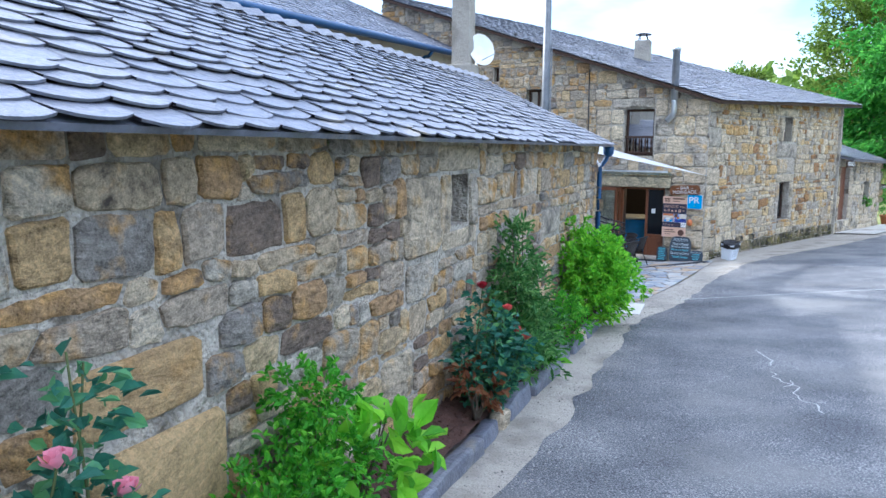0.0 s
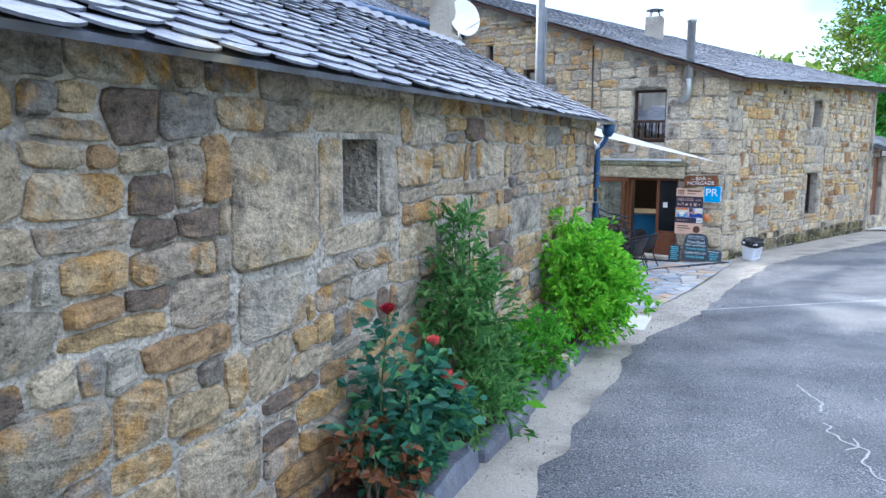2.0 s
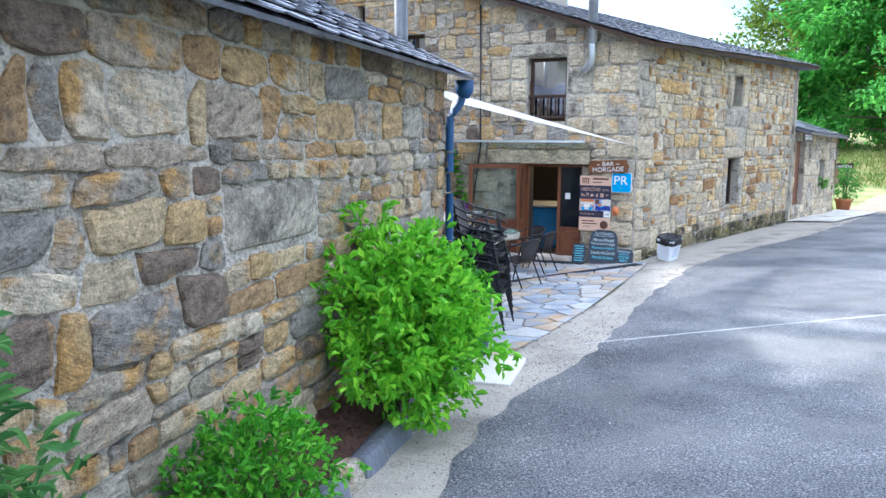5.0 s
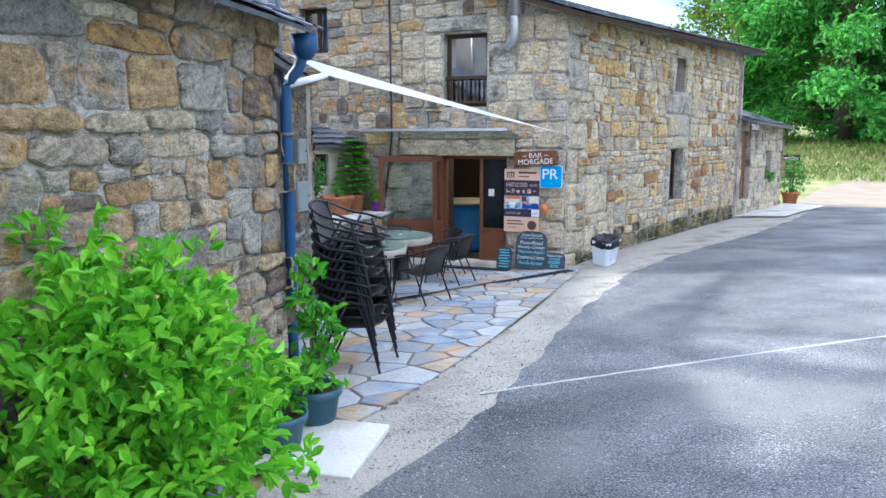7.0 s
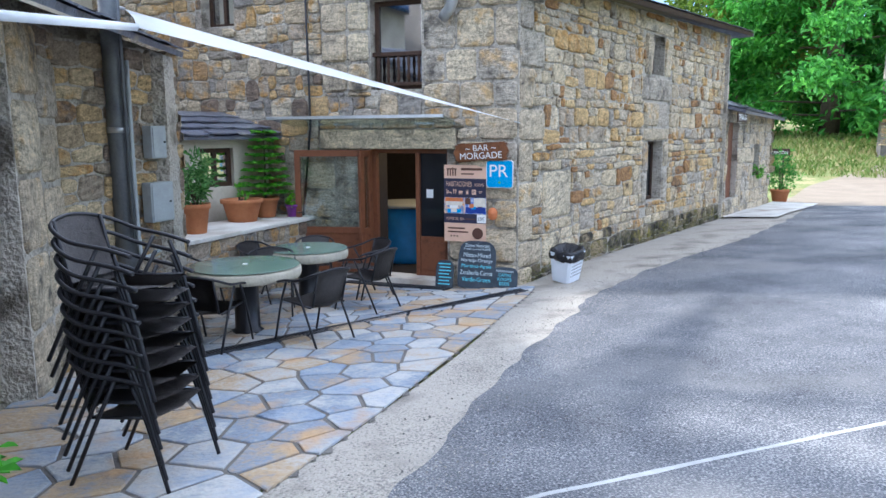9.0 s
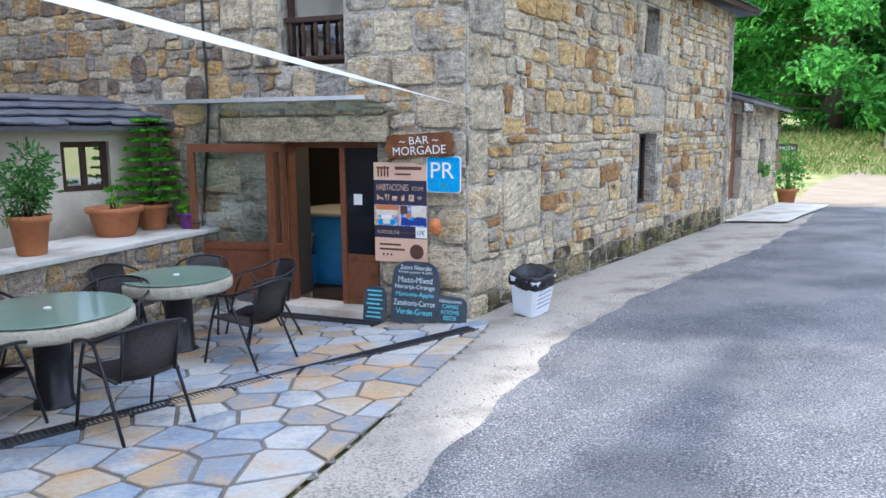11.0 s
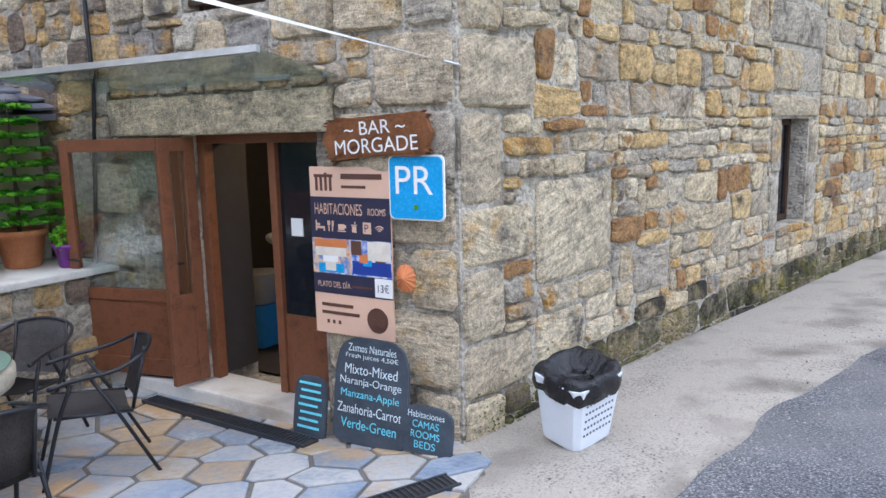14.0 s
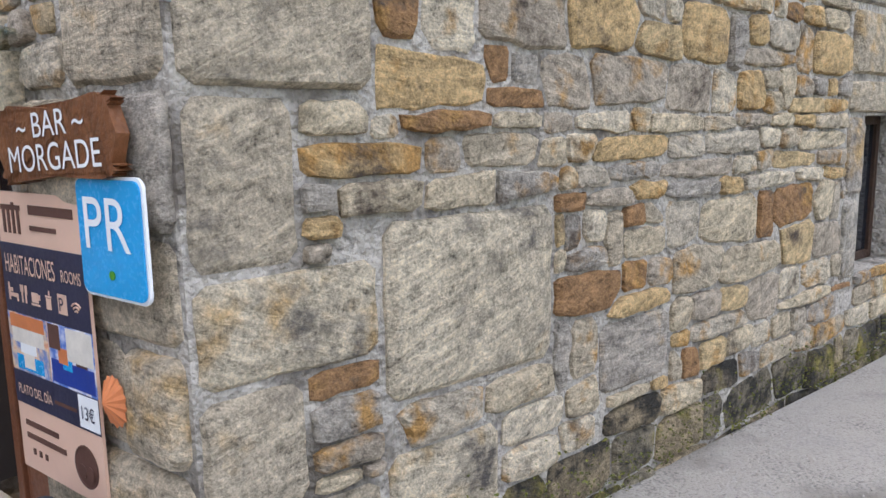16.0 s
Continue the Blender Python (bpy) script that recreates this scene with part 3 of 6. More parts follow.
tagged(flat("roof_bar_hip", [*hip, *[p - Vector((0, 0, 0.1)) for p in hip]], [(0, 1, 2), (5, 4, 3), (0, 3, 4, 1), (1, 4, 5, 2), (2, 5, 3, 0)], m_slate), "hipped end of the bar's slate roof", "roof", "", "structure")
# rooms behind the openings, their shade put into a near-black colour
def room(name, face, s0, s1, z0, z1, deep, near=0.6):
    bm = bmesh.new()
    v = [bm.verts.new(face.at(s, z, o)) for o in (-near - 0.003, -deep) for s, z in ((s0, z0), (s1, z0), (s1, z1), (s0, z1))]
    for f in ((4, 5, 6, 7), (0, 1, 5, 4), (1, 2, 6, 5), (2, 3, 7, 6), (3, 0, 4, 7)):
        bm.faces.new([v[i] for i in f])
    return tagged(obj(name, bm, m_dark), "room behind the opening, its shade put into a near-black colour", "interior", "", "structure")


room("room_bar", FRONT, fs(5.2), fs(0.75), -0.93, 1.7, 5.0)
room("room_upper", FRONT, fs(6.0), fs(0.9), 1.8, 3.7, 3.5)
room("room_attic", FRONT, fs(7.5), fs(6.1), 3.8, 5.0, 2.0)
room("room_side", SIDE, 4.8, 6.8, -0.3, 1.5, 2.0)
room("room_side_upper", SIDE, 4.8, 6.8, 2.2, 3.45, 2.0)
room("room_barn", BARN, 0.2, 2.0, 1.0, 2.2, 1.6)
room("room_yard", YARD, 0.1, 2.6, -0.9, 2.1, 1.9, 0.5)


# ---- doors and windows ----
def framed(parent, w, h, bar, deep, material, name="frame"):
    """Four bars round an opening of w by h; x across, z up."""
    for a, b in (((0, 0, 0), (bar, deep, h)), ((w - bar, 0, 0), (w, deep, h)), ((bar, 0, 0), (w - bar, deep, bar)), ((bar, 0, h - bar), (w - bar, deep, h))):
        part(name, boxed(a, b, bevel=0.006), material, parent)


def window_unit(face, s0, s1, z0, z1, label, name, inset=0.28, rails=0, mullion=False, material=None, pane=None):
    material = material or m_darkwood
    w = tagged(base(name, label, "window", face.m(s0, z0, -inset)), kind="structure")
    width, h = s1 - s0, z1 - z0
    framed(w, width, h, 0.07, 0.07, material, "window_frame")
    part("pane", boxed((0.07, 0.03, 0.07), (width - 0.07, 0.036, h - 0.07)), pane or m_pane, w)
    if mullion:
        part("mullion", boxed((width / 2 - 0.03, -0.004, 0.07), (width / 2 + 0.03, 0.028, h - 0.07)), material, w)
    if rails:
        part("handrail", boxed((0.0, -0.10, 0.50), (width, -0.04, 0.56), bevel=0.008), material, w)
        part("bottom_rail", boxed((0.0, -0.10, 0.06), (width, -0.04, 0.11), bevel=0.008), material, w)
        for i in range(rails):
            x = width * (i + 0.5) / rails
            part("baluster", lathe([(0.018, 0.11), (0.03, 0.2), (0.018, 0.3), (0.03, 0.4), (0.018, 0.5)], 8, Matrix.Translation((x, -0.07, 0))), material, w)
    return w


window_unit(FRONT, fs(2.35), fs(1.50), 2.02, 3.34, "dark wooden window with a small balustrade, reflecting sky", "window_1", 0.16, rails=5)
window_unit(FRONT, fs(5.50), fs(4.85), 3.12, 4.0, "small dark upper window in rubble wall", "window_2", 0.2, mullion=True)
window_unit(FRONT, fs(6.66), fs(6.46), 4.28, 4.72, "narrow slit window under the verge", "window_3", 0.2)
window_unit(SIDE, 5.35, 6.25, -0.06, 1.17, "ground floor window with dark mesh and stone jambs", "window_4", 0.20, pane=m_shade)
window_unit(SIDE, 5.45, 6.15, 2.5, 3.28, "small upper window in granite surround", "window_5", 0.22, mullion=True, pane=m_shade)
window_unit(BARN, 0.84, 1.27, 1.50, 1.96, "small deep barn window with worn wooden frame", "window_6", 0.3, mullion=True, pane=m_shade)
for i, o in enumerate(wing_open):
    window_unit(WING, *o, "small brown window under the gutter", "window_%d" % (7 + i), 0.1)

# the bar's doorway: frame, side light, open leaf
D0 = fs(3.60)
door = tagged(base("door_1", "open brown wooden glazed door of the bar", "door", FRONT.m(D0, -0.84, -0.10)), kind="structure")
part("door_head", boxed((1.18, 0, 1.90), (2.5, 0.09, 1.98), bevel=0.006), m_wood, door)
part("door_post", boxed((2.0 - 0.07, 0, 0), (2.0, 0.09, 1.90), bevel=0.006), m_wood, door)
part("door_post", boxed((1.18, 0, 0), (1.26, 0.09, 1.90), bevel=0.006), m_wood, door)
side_light = part("side_light", boxed((2.0, 0.02, 0.0), (2.5, 0.07, 0.62), bevel=0.006), m_wood, door)
part("side_panel", boxed((2.07, 0.005, 0.10), (2.43, 0.019, 0.53), bevel=0.005), m_wood, side_light)
part("side_stile", boxed((2.44, 0.02, 0.62), (2.5, 0.07, 1.9), bevel=0.004), m_wood, side_light)
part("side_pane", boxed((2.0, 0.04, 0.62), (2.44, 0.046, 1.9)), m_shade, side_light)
part("notice", boxed((2.10, 0.030, 1.22), (2.21, 0.039, 1.35)), m_letter, side_light, "small white notice")
def leaf_door(m, w, h, hand):
    lf = part("door_leaf", boxed((0, 0, 0), (0.09, 0.05, h), m, 0.005), m_wood, door)
    for a, b in (((w - 0.09, 0, 0), (w, 0.05, h)), ((0.09, 0, 0), (w - 0.09, 0.05, 0.14)), ((0.09, 0, 0.62), (w - 0.09, 0.05, 0.72)), ((0.09, 0, h - 0.10), (w - 0.09, 0.05, h))):
        part("stile", boxed(a, b, m, 0.005), m_wood, lf)
    part("door_panel", boxed((0.09, 0.012, 0.14), (w - 0.09, 0.038, 0.62), m), m_wood, lf)
    part("door_pane", boxed((0.09, 0.02, 0.72), (w - 0.09, 0.027, h - 0.10), m), m_glass, lf).visible_shadow = False
    hx = 0.045 if hand < 0 else w - 0.045
    part("door_handle", tube([m @ Vector(p) for p in ((hx, 0.0, 0.95), (hx, -0.05, 0.95), (hx + 0.11 * (1 if hand < 0 else -1), -0.05, 0.95))], 0.01), m_tube, lf, "dark lever handle")
    return lf


leaf_door(pose(0.02, -0.42, 0.02, 0, 0, 14), 1.16, 1.93, -1)
leaf_door(pose(1.17, -0.05, 0.02, 0, 0, -100), 0.30, 1.93, -1)
# thin panel added over the jamb, its near-black colour replacing the reveal's shade
tagged(obj("door_reveal", boxed((1.183, 0.19, 0.0), (1.20, 0.59, 1.97), FRONT.m(D0, -0.84, 0.0)), m_dark), "near-black panel added as shade on the bar doorway's reveal", "door lining", "", "structure")
# the lintel, the threshold, and the glass hood
def stone_block(name, face, s0, s1, z0, z1, out, material, seed=1, parent=None):
    """A dressed block with uneven edges."""
    bm = boxed((s0, -out, z0), (s1, 0.25, z1), bevel=0.02)
    bmesh.ops.subdivide_edges(bm, edges=[e for e in bm.edges if e.calc_length() > 0.15], cuts=3, use_grid_fill=True)
    for v in bm.verts:
        v.co += Vector(noise.noise_vector((v.co.x * 3 + seed, v.co.y * 3, v.co.z * 3))) * 0.012
        v.co = face.m(0, 0) @ v.co
    return obj(name, bm, material, parent)


tagged(stone_block("lintel", FRONT, fs(3.25), fs(0.95), 1.13, 1.42, 0.07, m_granite, 3), "long granite lintel over the bar doorway", "lintel", "", "structure")
tagged(stone_block("threshold", FRONT, fs(3.6), fs(1.1), -1.15, -0.845, 0.16, m_slab, 5), "pale stone threshold of the bar", "threshold", "", "structure")
hood = base("door_hood", "glass hood with grey metal edge above the doorway", "canopy", FRONT.m(fs(3.75), 1.47))
hm = Matrix.Rotation(radians(-9), 4, "X")
part("hood_glass", boxed((0.0, -0.75, 0.0), (2.9, 0.0, 0.012), hm), m_hoodglass, hood).visible_shadow = False
part("hood_rail", boxed((0.0, -0.78, -0.012), (2.9, -0.75, 0.03), hm), m_steel, hood)
part("hood_rail", boxed((0.4, -0.035, 0.013), (2.9, -0.001, 0.05), hm), m_steel, hood)
for x in (0.75, 2.15):
    part("hood_clip", boxed((x, -0.73, 0.013), (x + 0.06, -0.62, 0.03), hm), m_zinc, hood)
# inside the bar
counter = base("bar_counter", "curved blue bar counter with pale top inside the bar", "counter", FRONT.m(fs(2.65), -0.93, -2.0))
part("counter_front", lathe([(0.62, 0), (0.60, 0.1), (0.60, 0.98)], 32), m_barblue, counter)
part("counter_top", lathe([(0.68, 0.98), (0.70, 1.0), (0.70, 1.03), (0.66, 1.045)], 32), m_greybox, counter)
tub = base("plastic_tub", "pale plastic tub on a blue stool in the bar", "tub", FRONT.m(fs(3.0), -0.93, -1.25))
part("stool", boxed((-0.17, -0.17, 0), (0.17, 0.17, 0.42), bevel=0.02), m_barblue, tub)
part("tub_body", lathe([(0.14, 0.42), (0.19, 0.72), (0.205, 0.73), (0.18, 0.72), (0.13, 0.44)], 20), m_slab, tub)
bulb = bpy.data.materials.new("warm_bulb")
bulb.use_nodes = True
bulb.node_tree.nodes["Principled BSDF"].inputs["Emission Color"].default_value = (1.0, 0.72, 0.38, 1)
bulb.node_tree.nodes["Principled BSDF"].inputs["Emission Strength"].default_value = 90.0
lampo = base("ceiling_lamp", "small warm ceiling lamp inside the bar", "lamp", FRONT.m(fs(1.7), 1.62, -1.9))
part("lamp_bulb", lathe([(0.02, -0.09), (0.06, -0.05), (0.05, 0.0), (0.02, 0.04)], 14), bulb, lampo)
part("lamp_cap", lathe([(0.03, 0.04), (0.05, 0.075)], 14), m_greybox, lampo)


# ---- writing ----
def words(text, m, height, material, parent=None, name="lettering", width=None, lift=0.003):
    """Flat mesh lettering: x across, z up in m's frame, centred on its origin."""
    cu = bpy.data.curves.new("text", "FONT")
    cu.body, cu.align_x, cu.align_y, cu.size, cu.extrude = text, "CENTER", "CENTER", 1.0, 0.0
    tmp = bpy.data.objects.new("text", cu)
    me = bpy.data.meshes.new_from_object(tmp)
    bpy.data.objects.remove(tmp)
    xs_, ys_ = [v.co.x for v in me.vertices], [v.co.y for v in me.vertices]
    k = height / (max(ys_) - min(ys_))
    kx = k if width is None else width / (max(xs_) - min(xs_))
    cx, cy = (max(xs_) + min(xs_)) / 2, (max(ys_) + min(ys_)) / 2
    for v in me.vertices:
        v.co = m @ Vector(((v.co.x - cx) * kx, -lift, (v.co.y - cy) * k))
    me.materials.clear()
    me.materials.append(material)
    ob = new(name, me)
    if parent is not None:
        ob.parent = parent
    return ob


def bars(parent, m, rows, material, name="print_bar"):
    """Writing too small to read: plain bars (x, z, width, height)."""
    for x, z, w, h in rows:
        part(name, boxed((x, -0.0035, z), (x + w, -0.0005, z + h), m), material, parent)


def at(x, z, y=0.0):
    return Matrix.Translation((x, y, z))


# carved wooden sign
bar_sign = base("wooden_sign", "carved brown wooden sign with white lettering on granite", "sign", FRONT.m(fs(0.53), 1.09, 0.10) @ pose(0, 0, 0, 0, -3, 0) @ Matrix.Diagonal((0.94, 1.0, 0.84, 1.0)))
bm = bmesh.new()
edge = []
for i in range(48):
    a = 2 * math.pi * i / 48
    c, s_ = math.cos(a), math.sin(a)
    x, z = 0.43 * math.copysign(abs(c) ** 0.16, c), 0.15 * math.copysign(abs(s_) ** 0.22, s_)
    bite = (0.94 if i % 2 else 1.03) if abs(c) > 0.45 else 1.0
    edge.append((x * bite * (1 + 0.04 * noise.noise((i * 0.9, 0, 0))), z * (1 + 0.16 * noise.noise((0, i * 0.8, 3)) + (0.05 if i % 3 else -0.07))))
fr, bk = [bm.verts.new((x, -0.02, z)) for x, z in edge], [bm.verts.new((x, 0.025, z)) for x, z in edge]
bm.faces.new(fr[::-1]), bm.faces.new(bk)
for i in range(48):
    bm.faces.new((fr[i], fr[(i + 1) % 48], bk[(i + 1) % 48], bk[i]))
bmesh.ops.recalc_face_normals(bm, faces=bm.faces)
part("board", bm, m_signwood, bar_sign)
words("~ BAR ~", at(0.0, 0.072, -0.021), 0.10, m_letter, bar_sign, width=0.50)
words("MORGADE", at(0.0, -0.06, -0.021), 0.11, m_letter, bar_sign, width=0.68)
# blue enamel plate
plate = base("blue_plate_sign", "blue enamel lodging plate with white border", "sign", FRONT.m(fs(0.25), 0.775, 0.085) @ Matrix.Diagonal((0.95, 1.0, 0.86, 1.0)))
def rounded(w, h, r, y0, y1):
    """A thin plate with round corners; x across, z up."""
    bm = bmesh.new()
    rim_ = [(sx * (w / 2 - r) + r * math.cos(a0 + k * math.pi / 12), sz * (h / 2 - r) + r * math.sin(a0 + k * math.pi / 12)) for sx, sz, a0 in ((1, 1, 0), (-1, 1, math.pi / 2), (-1, -1, math.pi), (1, -1, 1.5 * math.pi)) for k in range(7)]
    a, b = [bm.verts.new((x, y0, z)) for x, z in rim_], [bm.verts.new((x, y1, z)) for x, z in rim_]
    bm.faces.new(a), bm.faces.new(b[::-1])
    for k in range(len(rim_)):
        bm.faces.new((a[k], a[(k + 1) % len(rim_)], b[(k + 1) % len(rim_)], b[k]))
    bmesh.ops.recalc_face_normals(bm, faces=bm.faces)
    return bm


part("rim", rounded(0.43, 0.47, 0.045, -0.004, 0.006), m_letter, plate)
part("plate", rounded(0.405, 0.445, 0.038, -0.010, -0.005), m_prblue, plate)
words("PR", at(-0.01, 0.055, -0.0105), 0.20, m_letter, plate, width=0.29)
part("star", lathe([(0.018, 0.0), (0.018, 0.003)], 10, at(0, -0.14, -0.011) @ Matrix.Rotation(radians(90), 4, "X")), m_leaf_mid, plate)
# tall printed panel
PW, PH = 0.66, 1.14
poster = base("printed_panel", "tall peach and navy printed panel of rooms and menu", "sign", FRONT.m(fs(1.12), -0.24, 0.075))
part("panel_board", boxed((0, 0, 0), (PW, 0.012, PH)), m_peach, poster)
part("navy_band", boxed((0, -0.003, 0.66), (PW, -0.0005, 0.94)), m_navy, poster)
part("navy_band", boxed((0, -0.003, 0.28), (PW, -0.0005, 0.42)), m_navy, poster)
part("photo", boxed((0.0, -0.003, 0.42), (PW * 0.48, -0.0005, 0.66)), m_photo1, poster, "printed photo of a warm dining room")
part("photo", boxed((PW * 0.50, -0.003, 0.42), (PW, -0.0005, 0.66)), m_photo2, poster, "printed photo of a blue bedroom")
words("HABITACIONES", at(PW * 0.36, 0.86, -0.0035), 0.075, m_peach, poster, width=0.40)
words("ROOMS", at(PW * 0.84, 0.85, -0.0035), 0.045, m_peach, poster, width=0.14)
words("PLATO DEL DÍA", at(PW * 0.27, 0.35, -0.0035), 0.05, m_peach, poster, width=0.28)
part("price_card", boxed((PW - 0.14, -0.005, 0.29), (PW, -0.0032, 0.415)), m_letter, poster)
words("13€", at(PW - 0.07, 0.352, -0.0055), 0.055, m_navy, poster, width=0.09)
bars(poster, at(0, 0), [(0.27, 1.06, 0.33, 0.035), (0.27, 1.00, 0.20, 0.018), (0.06, 0.19, 0.27, 0.022), (0.06, 0.135, 0.32, 0.022), (0.33, 0.335, 0.17, 0.015)], m_brownink)
# pictograms: bed, cutlery, cup, glass, parking, radio waves
def picto(name, boxes):
    bm = bmesh.new()
    for x0, z0, x1, z1 in boxes:
        box(bm, (x0, -0.006, 0.71 + z0), (x1, -0.0035, 0.71 + z1))
    part(name, bm, m_peach, poster)


picto("bed_pictogram", [(0.04, 0.0, 0.05, 0.07), (0.05, 0.015, 0.115, 0.03), (0.108, 0.0, 0.118, 0.03), (0.055, 0.034, 0.075, 0.05)])
picto("cutlery_pictogram", [(0.15, 0.0, 0.158, 0.07), (0.142, 0.042, 0.166, 0.07), (0.18, 0.0, 0.188, 0.07), (0.188, 0.035, 0.196, 0.07)])
picto("cup_pictogram", [(0.235, 0.012, 0.285, 0.05), (0.287, 0.025, 0.30, 0.045), (0.228, 0.0, 0.295, 0.007)])
picto("glass_pictogram", [(0.35, 0.0, 0.385, 0.042), (0.345, 0.045, 0.39, 0.052), (0.372, 0.054, 0.378, 0.072)])
part("parking_pictogram", boxed((0.44, -0.006, 0.705), (0.505, -0.0035, 0.78), bevel=0.001), m_peach, poster)
words("P", at(0.472, 0.743, -0.0065), 0.05, m_navy, poster)
for k in range(3):
    part("radio_pictogram", tube([(0.572 + (0.012 + 0.014 * k) * math.cos(a), -0.005, 0.72 + (0.012 + 0.014 * k) * math.sin(a)) for a in (0.7, 1.1, 1.57, 2.04, 2.44)], 0.0035, 5), m_peach, poster)
# what the two printed photos show, as flat patches of colour
for x0, z0, x1, z1, mat in ((0.03, 0.54, 0.29, 0.63, m_photo_cream), (0.09, 0.50, 0.22, 0.60, m_letter), (0.05, 0.43, 0.27, 0.49, m_prblue), (0.11, 0.44, 0.20, 0.53, m_photo_cream), (0.02, 0.60, 0.30, 0.655, m_orange)):
    part("photo_patch", boxed((x0, -0.0042 - 0.0004 * z1, z0), (x1, -0.0032, z1)), mat, poster)
for x0, z0, x1, z1, mat in ((0.47, 0.53, 0.655, 0.655, m_photo_cream), (0.34, 0.43, 0.655, 0.52, m_photo_navy), (0.40, 0.51, 0.47, 0.57, m_orange), (0.53, 0.52, 0.61, 0.57, m_brownink), (0.43, 0.49, 0.50, 0.53, m_prblue), (0.335, 0.56, 0.42, 0.655, m_brownink)):
    part("photo_patch", boxed((x0, -0.0042 - 0.0004 * z1, z0), (x1, -0.0032, z1)), mat, poster)
bars(poster, at(0, 0), [(0.05, 0.98, 0.02, 0.09), (0.09, 0.98, 0.02, 0.11), (0.13, 0.98, 0.02, 0.12), (0.17, 0.98, 0.02, 0.10), (0.04, 1.07, 0.16, 0.02)], m_brownink, "logo_shape")
for x in (0.10, 0.15, 0.20):
    part("logo_shape", boxed((x, -0.0035, 0.07), (x + 0.02, -0.0005, 0.095)), m_brownink, poster)
part("round_badge", lathe([(0.085, 0), (0.085, 0.003), (0.078, 0.003), (0.078, 0.001)], 28, at(0.53, 0.13, -0.0005) @ Matrix.Rotation(radians(90), 4, "X")), m_brownink, poster)
part("round_badge", lathe([(0.028, 0), (0.028, 0.003)], 18, at(0.505, 0.11, -0.004) @ Matrix.Rotation(radians(90), 4, "X")), m_brownink, poster)
part("round_badge", lathe([(0.028, 0), (0.028, 0.003)], 18, at(0.562, 0.11, -0.004) @ Matrix.Rotation(radians(90), 4, "X")), m_brownink, poster)
# scallop shell
shell = base("scallop_shell", "orange scallop shell fixed to the granite", "shell", FRONT.m(fs(0.36), 0.20, 0.07))
bm = bmesh.new()
mid = bm.verts.new((0, -0.045, 0.0))
ring = []
for i in range(28):
    a = 2 * math.pi * i / 28
    r = 0.075 * (1 + (0.06 if i % 2 else -0.06)) * (1.15 if math.sin(a) < -0.5 else 1)
    ring.append(bm.verts.new((r * math.cos(a), 0.0, r * math.sin(a) * 1.15)))
for i in range(28):
    bm.faces.new((mid, ring[(i + 1) % 28], ring[i]))
part("shell_body", bm, m_orange, shell)


def slate_board(face, s, w, h, lines, label, lean=9, z=None, out=0.30):
    """A rounded slate leaning on the wall, with chalk lines."""
    q = face.at(s, 0, out)
    z = ground_z(q.x, q.y) + 0.02 if z is None else z
    b = base("slate_board", label, "menu board", face.m(s, z, out) @ pose(0, 0, 0, -lean, 0, 0), "chalked slates by the door")
    pts = []
    for i in range(32):
        a = 2 * math.pi * i / 32
        c, s_ = math.cos(a), math.sin(a)
        e = 0.55 if s_ > 0 else 0.2
        pts.append((w / 2 * math.copysign(abs(c) ** e, c) * (1 + 0.02 * noise.noise((i, s, 0))), h / 2 + h / 2 * math.copysign(abs(s_) ** e, s_)))
    bm = bmesh.new()
    f_, k_ = [bm.verts.new((x, -0.012, zz)) for x, zz in pts], [bm.verts.new((x, 0.012, zz)) for x, zz in pts]
    bm.faces.new(f_[::-1]), bm.faces.new(k_)
    for i in range(32):
        bm.faces.new((f_[i], f_[(i + 1) % 32], k_[(i + 1) % 32], k_[i]))
    bmesh.ops.recalc_face_normals(bm, faces=bm.faces)
    part("slate", bm, m_board, b)
    for text, zz, hh, ww, mat in lines:
        words(text, at(0, zz * h, -0.0125), hh, mat, b, width=ww * w)
    return b


slate_board(FRONT, fs(0.54), 0.58, 0.70, [("Zumos Naturales", 0.90, 0.05, 0.66, m_chalk), ("Fresh juices 4,50€", 0.82, 0.04, 0.72, m_chalk), ("Mixto-Mixed", 0.70, 0.065, 0.72, m_chalk), ("Naranja-Orange", 0.58, 0.065, 0.84, m_chalk), ("Manzana-Apple", 0.46, 0.065, 0.80, m_cyan), ("Zanahoria-Carrot", 0.33, 0.065, 0.88, m_chalk), ("Verde-Green", 0.19, 0.065, 0.76, m_cyan)], "large round-topped slate board chalked with juices")
small = slate_board(FRONT, fs(1.04), 0.28, 0.42, [], "small rounded slate covered in blue chalk writing")
bars(small, at(0, 0, -0.0125), [(-0.10 + 0.01 * (i % 3), 0.06 + 0.05 * i, 0.19 - 0.02 * (i % 2), 0.016) for i in range(7)], m_cyan, "chalk_line")
slate_board(FRONT, fs(0.10), 0.38, 0.30, [("Habitaciones", 0.82, 0.04, 0.7, m_chalk), ("CAMAS", 0.62, 0.045, 0.5, m_cyan), ("ROOMS", 0.41, 0.045, 0.55, m_cyan), ("BEDS", 0.2, 0.045, 0.4, m_cyan)], "low slate chalked with words about rooms")

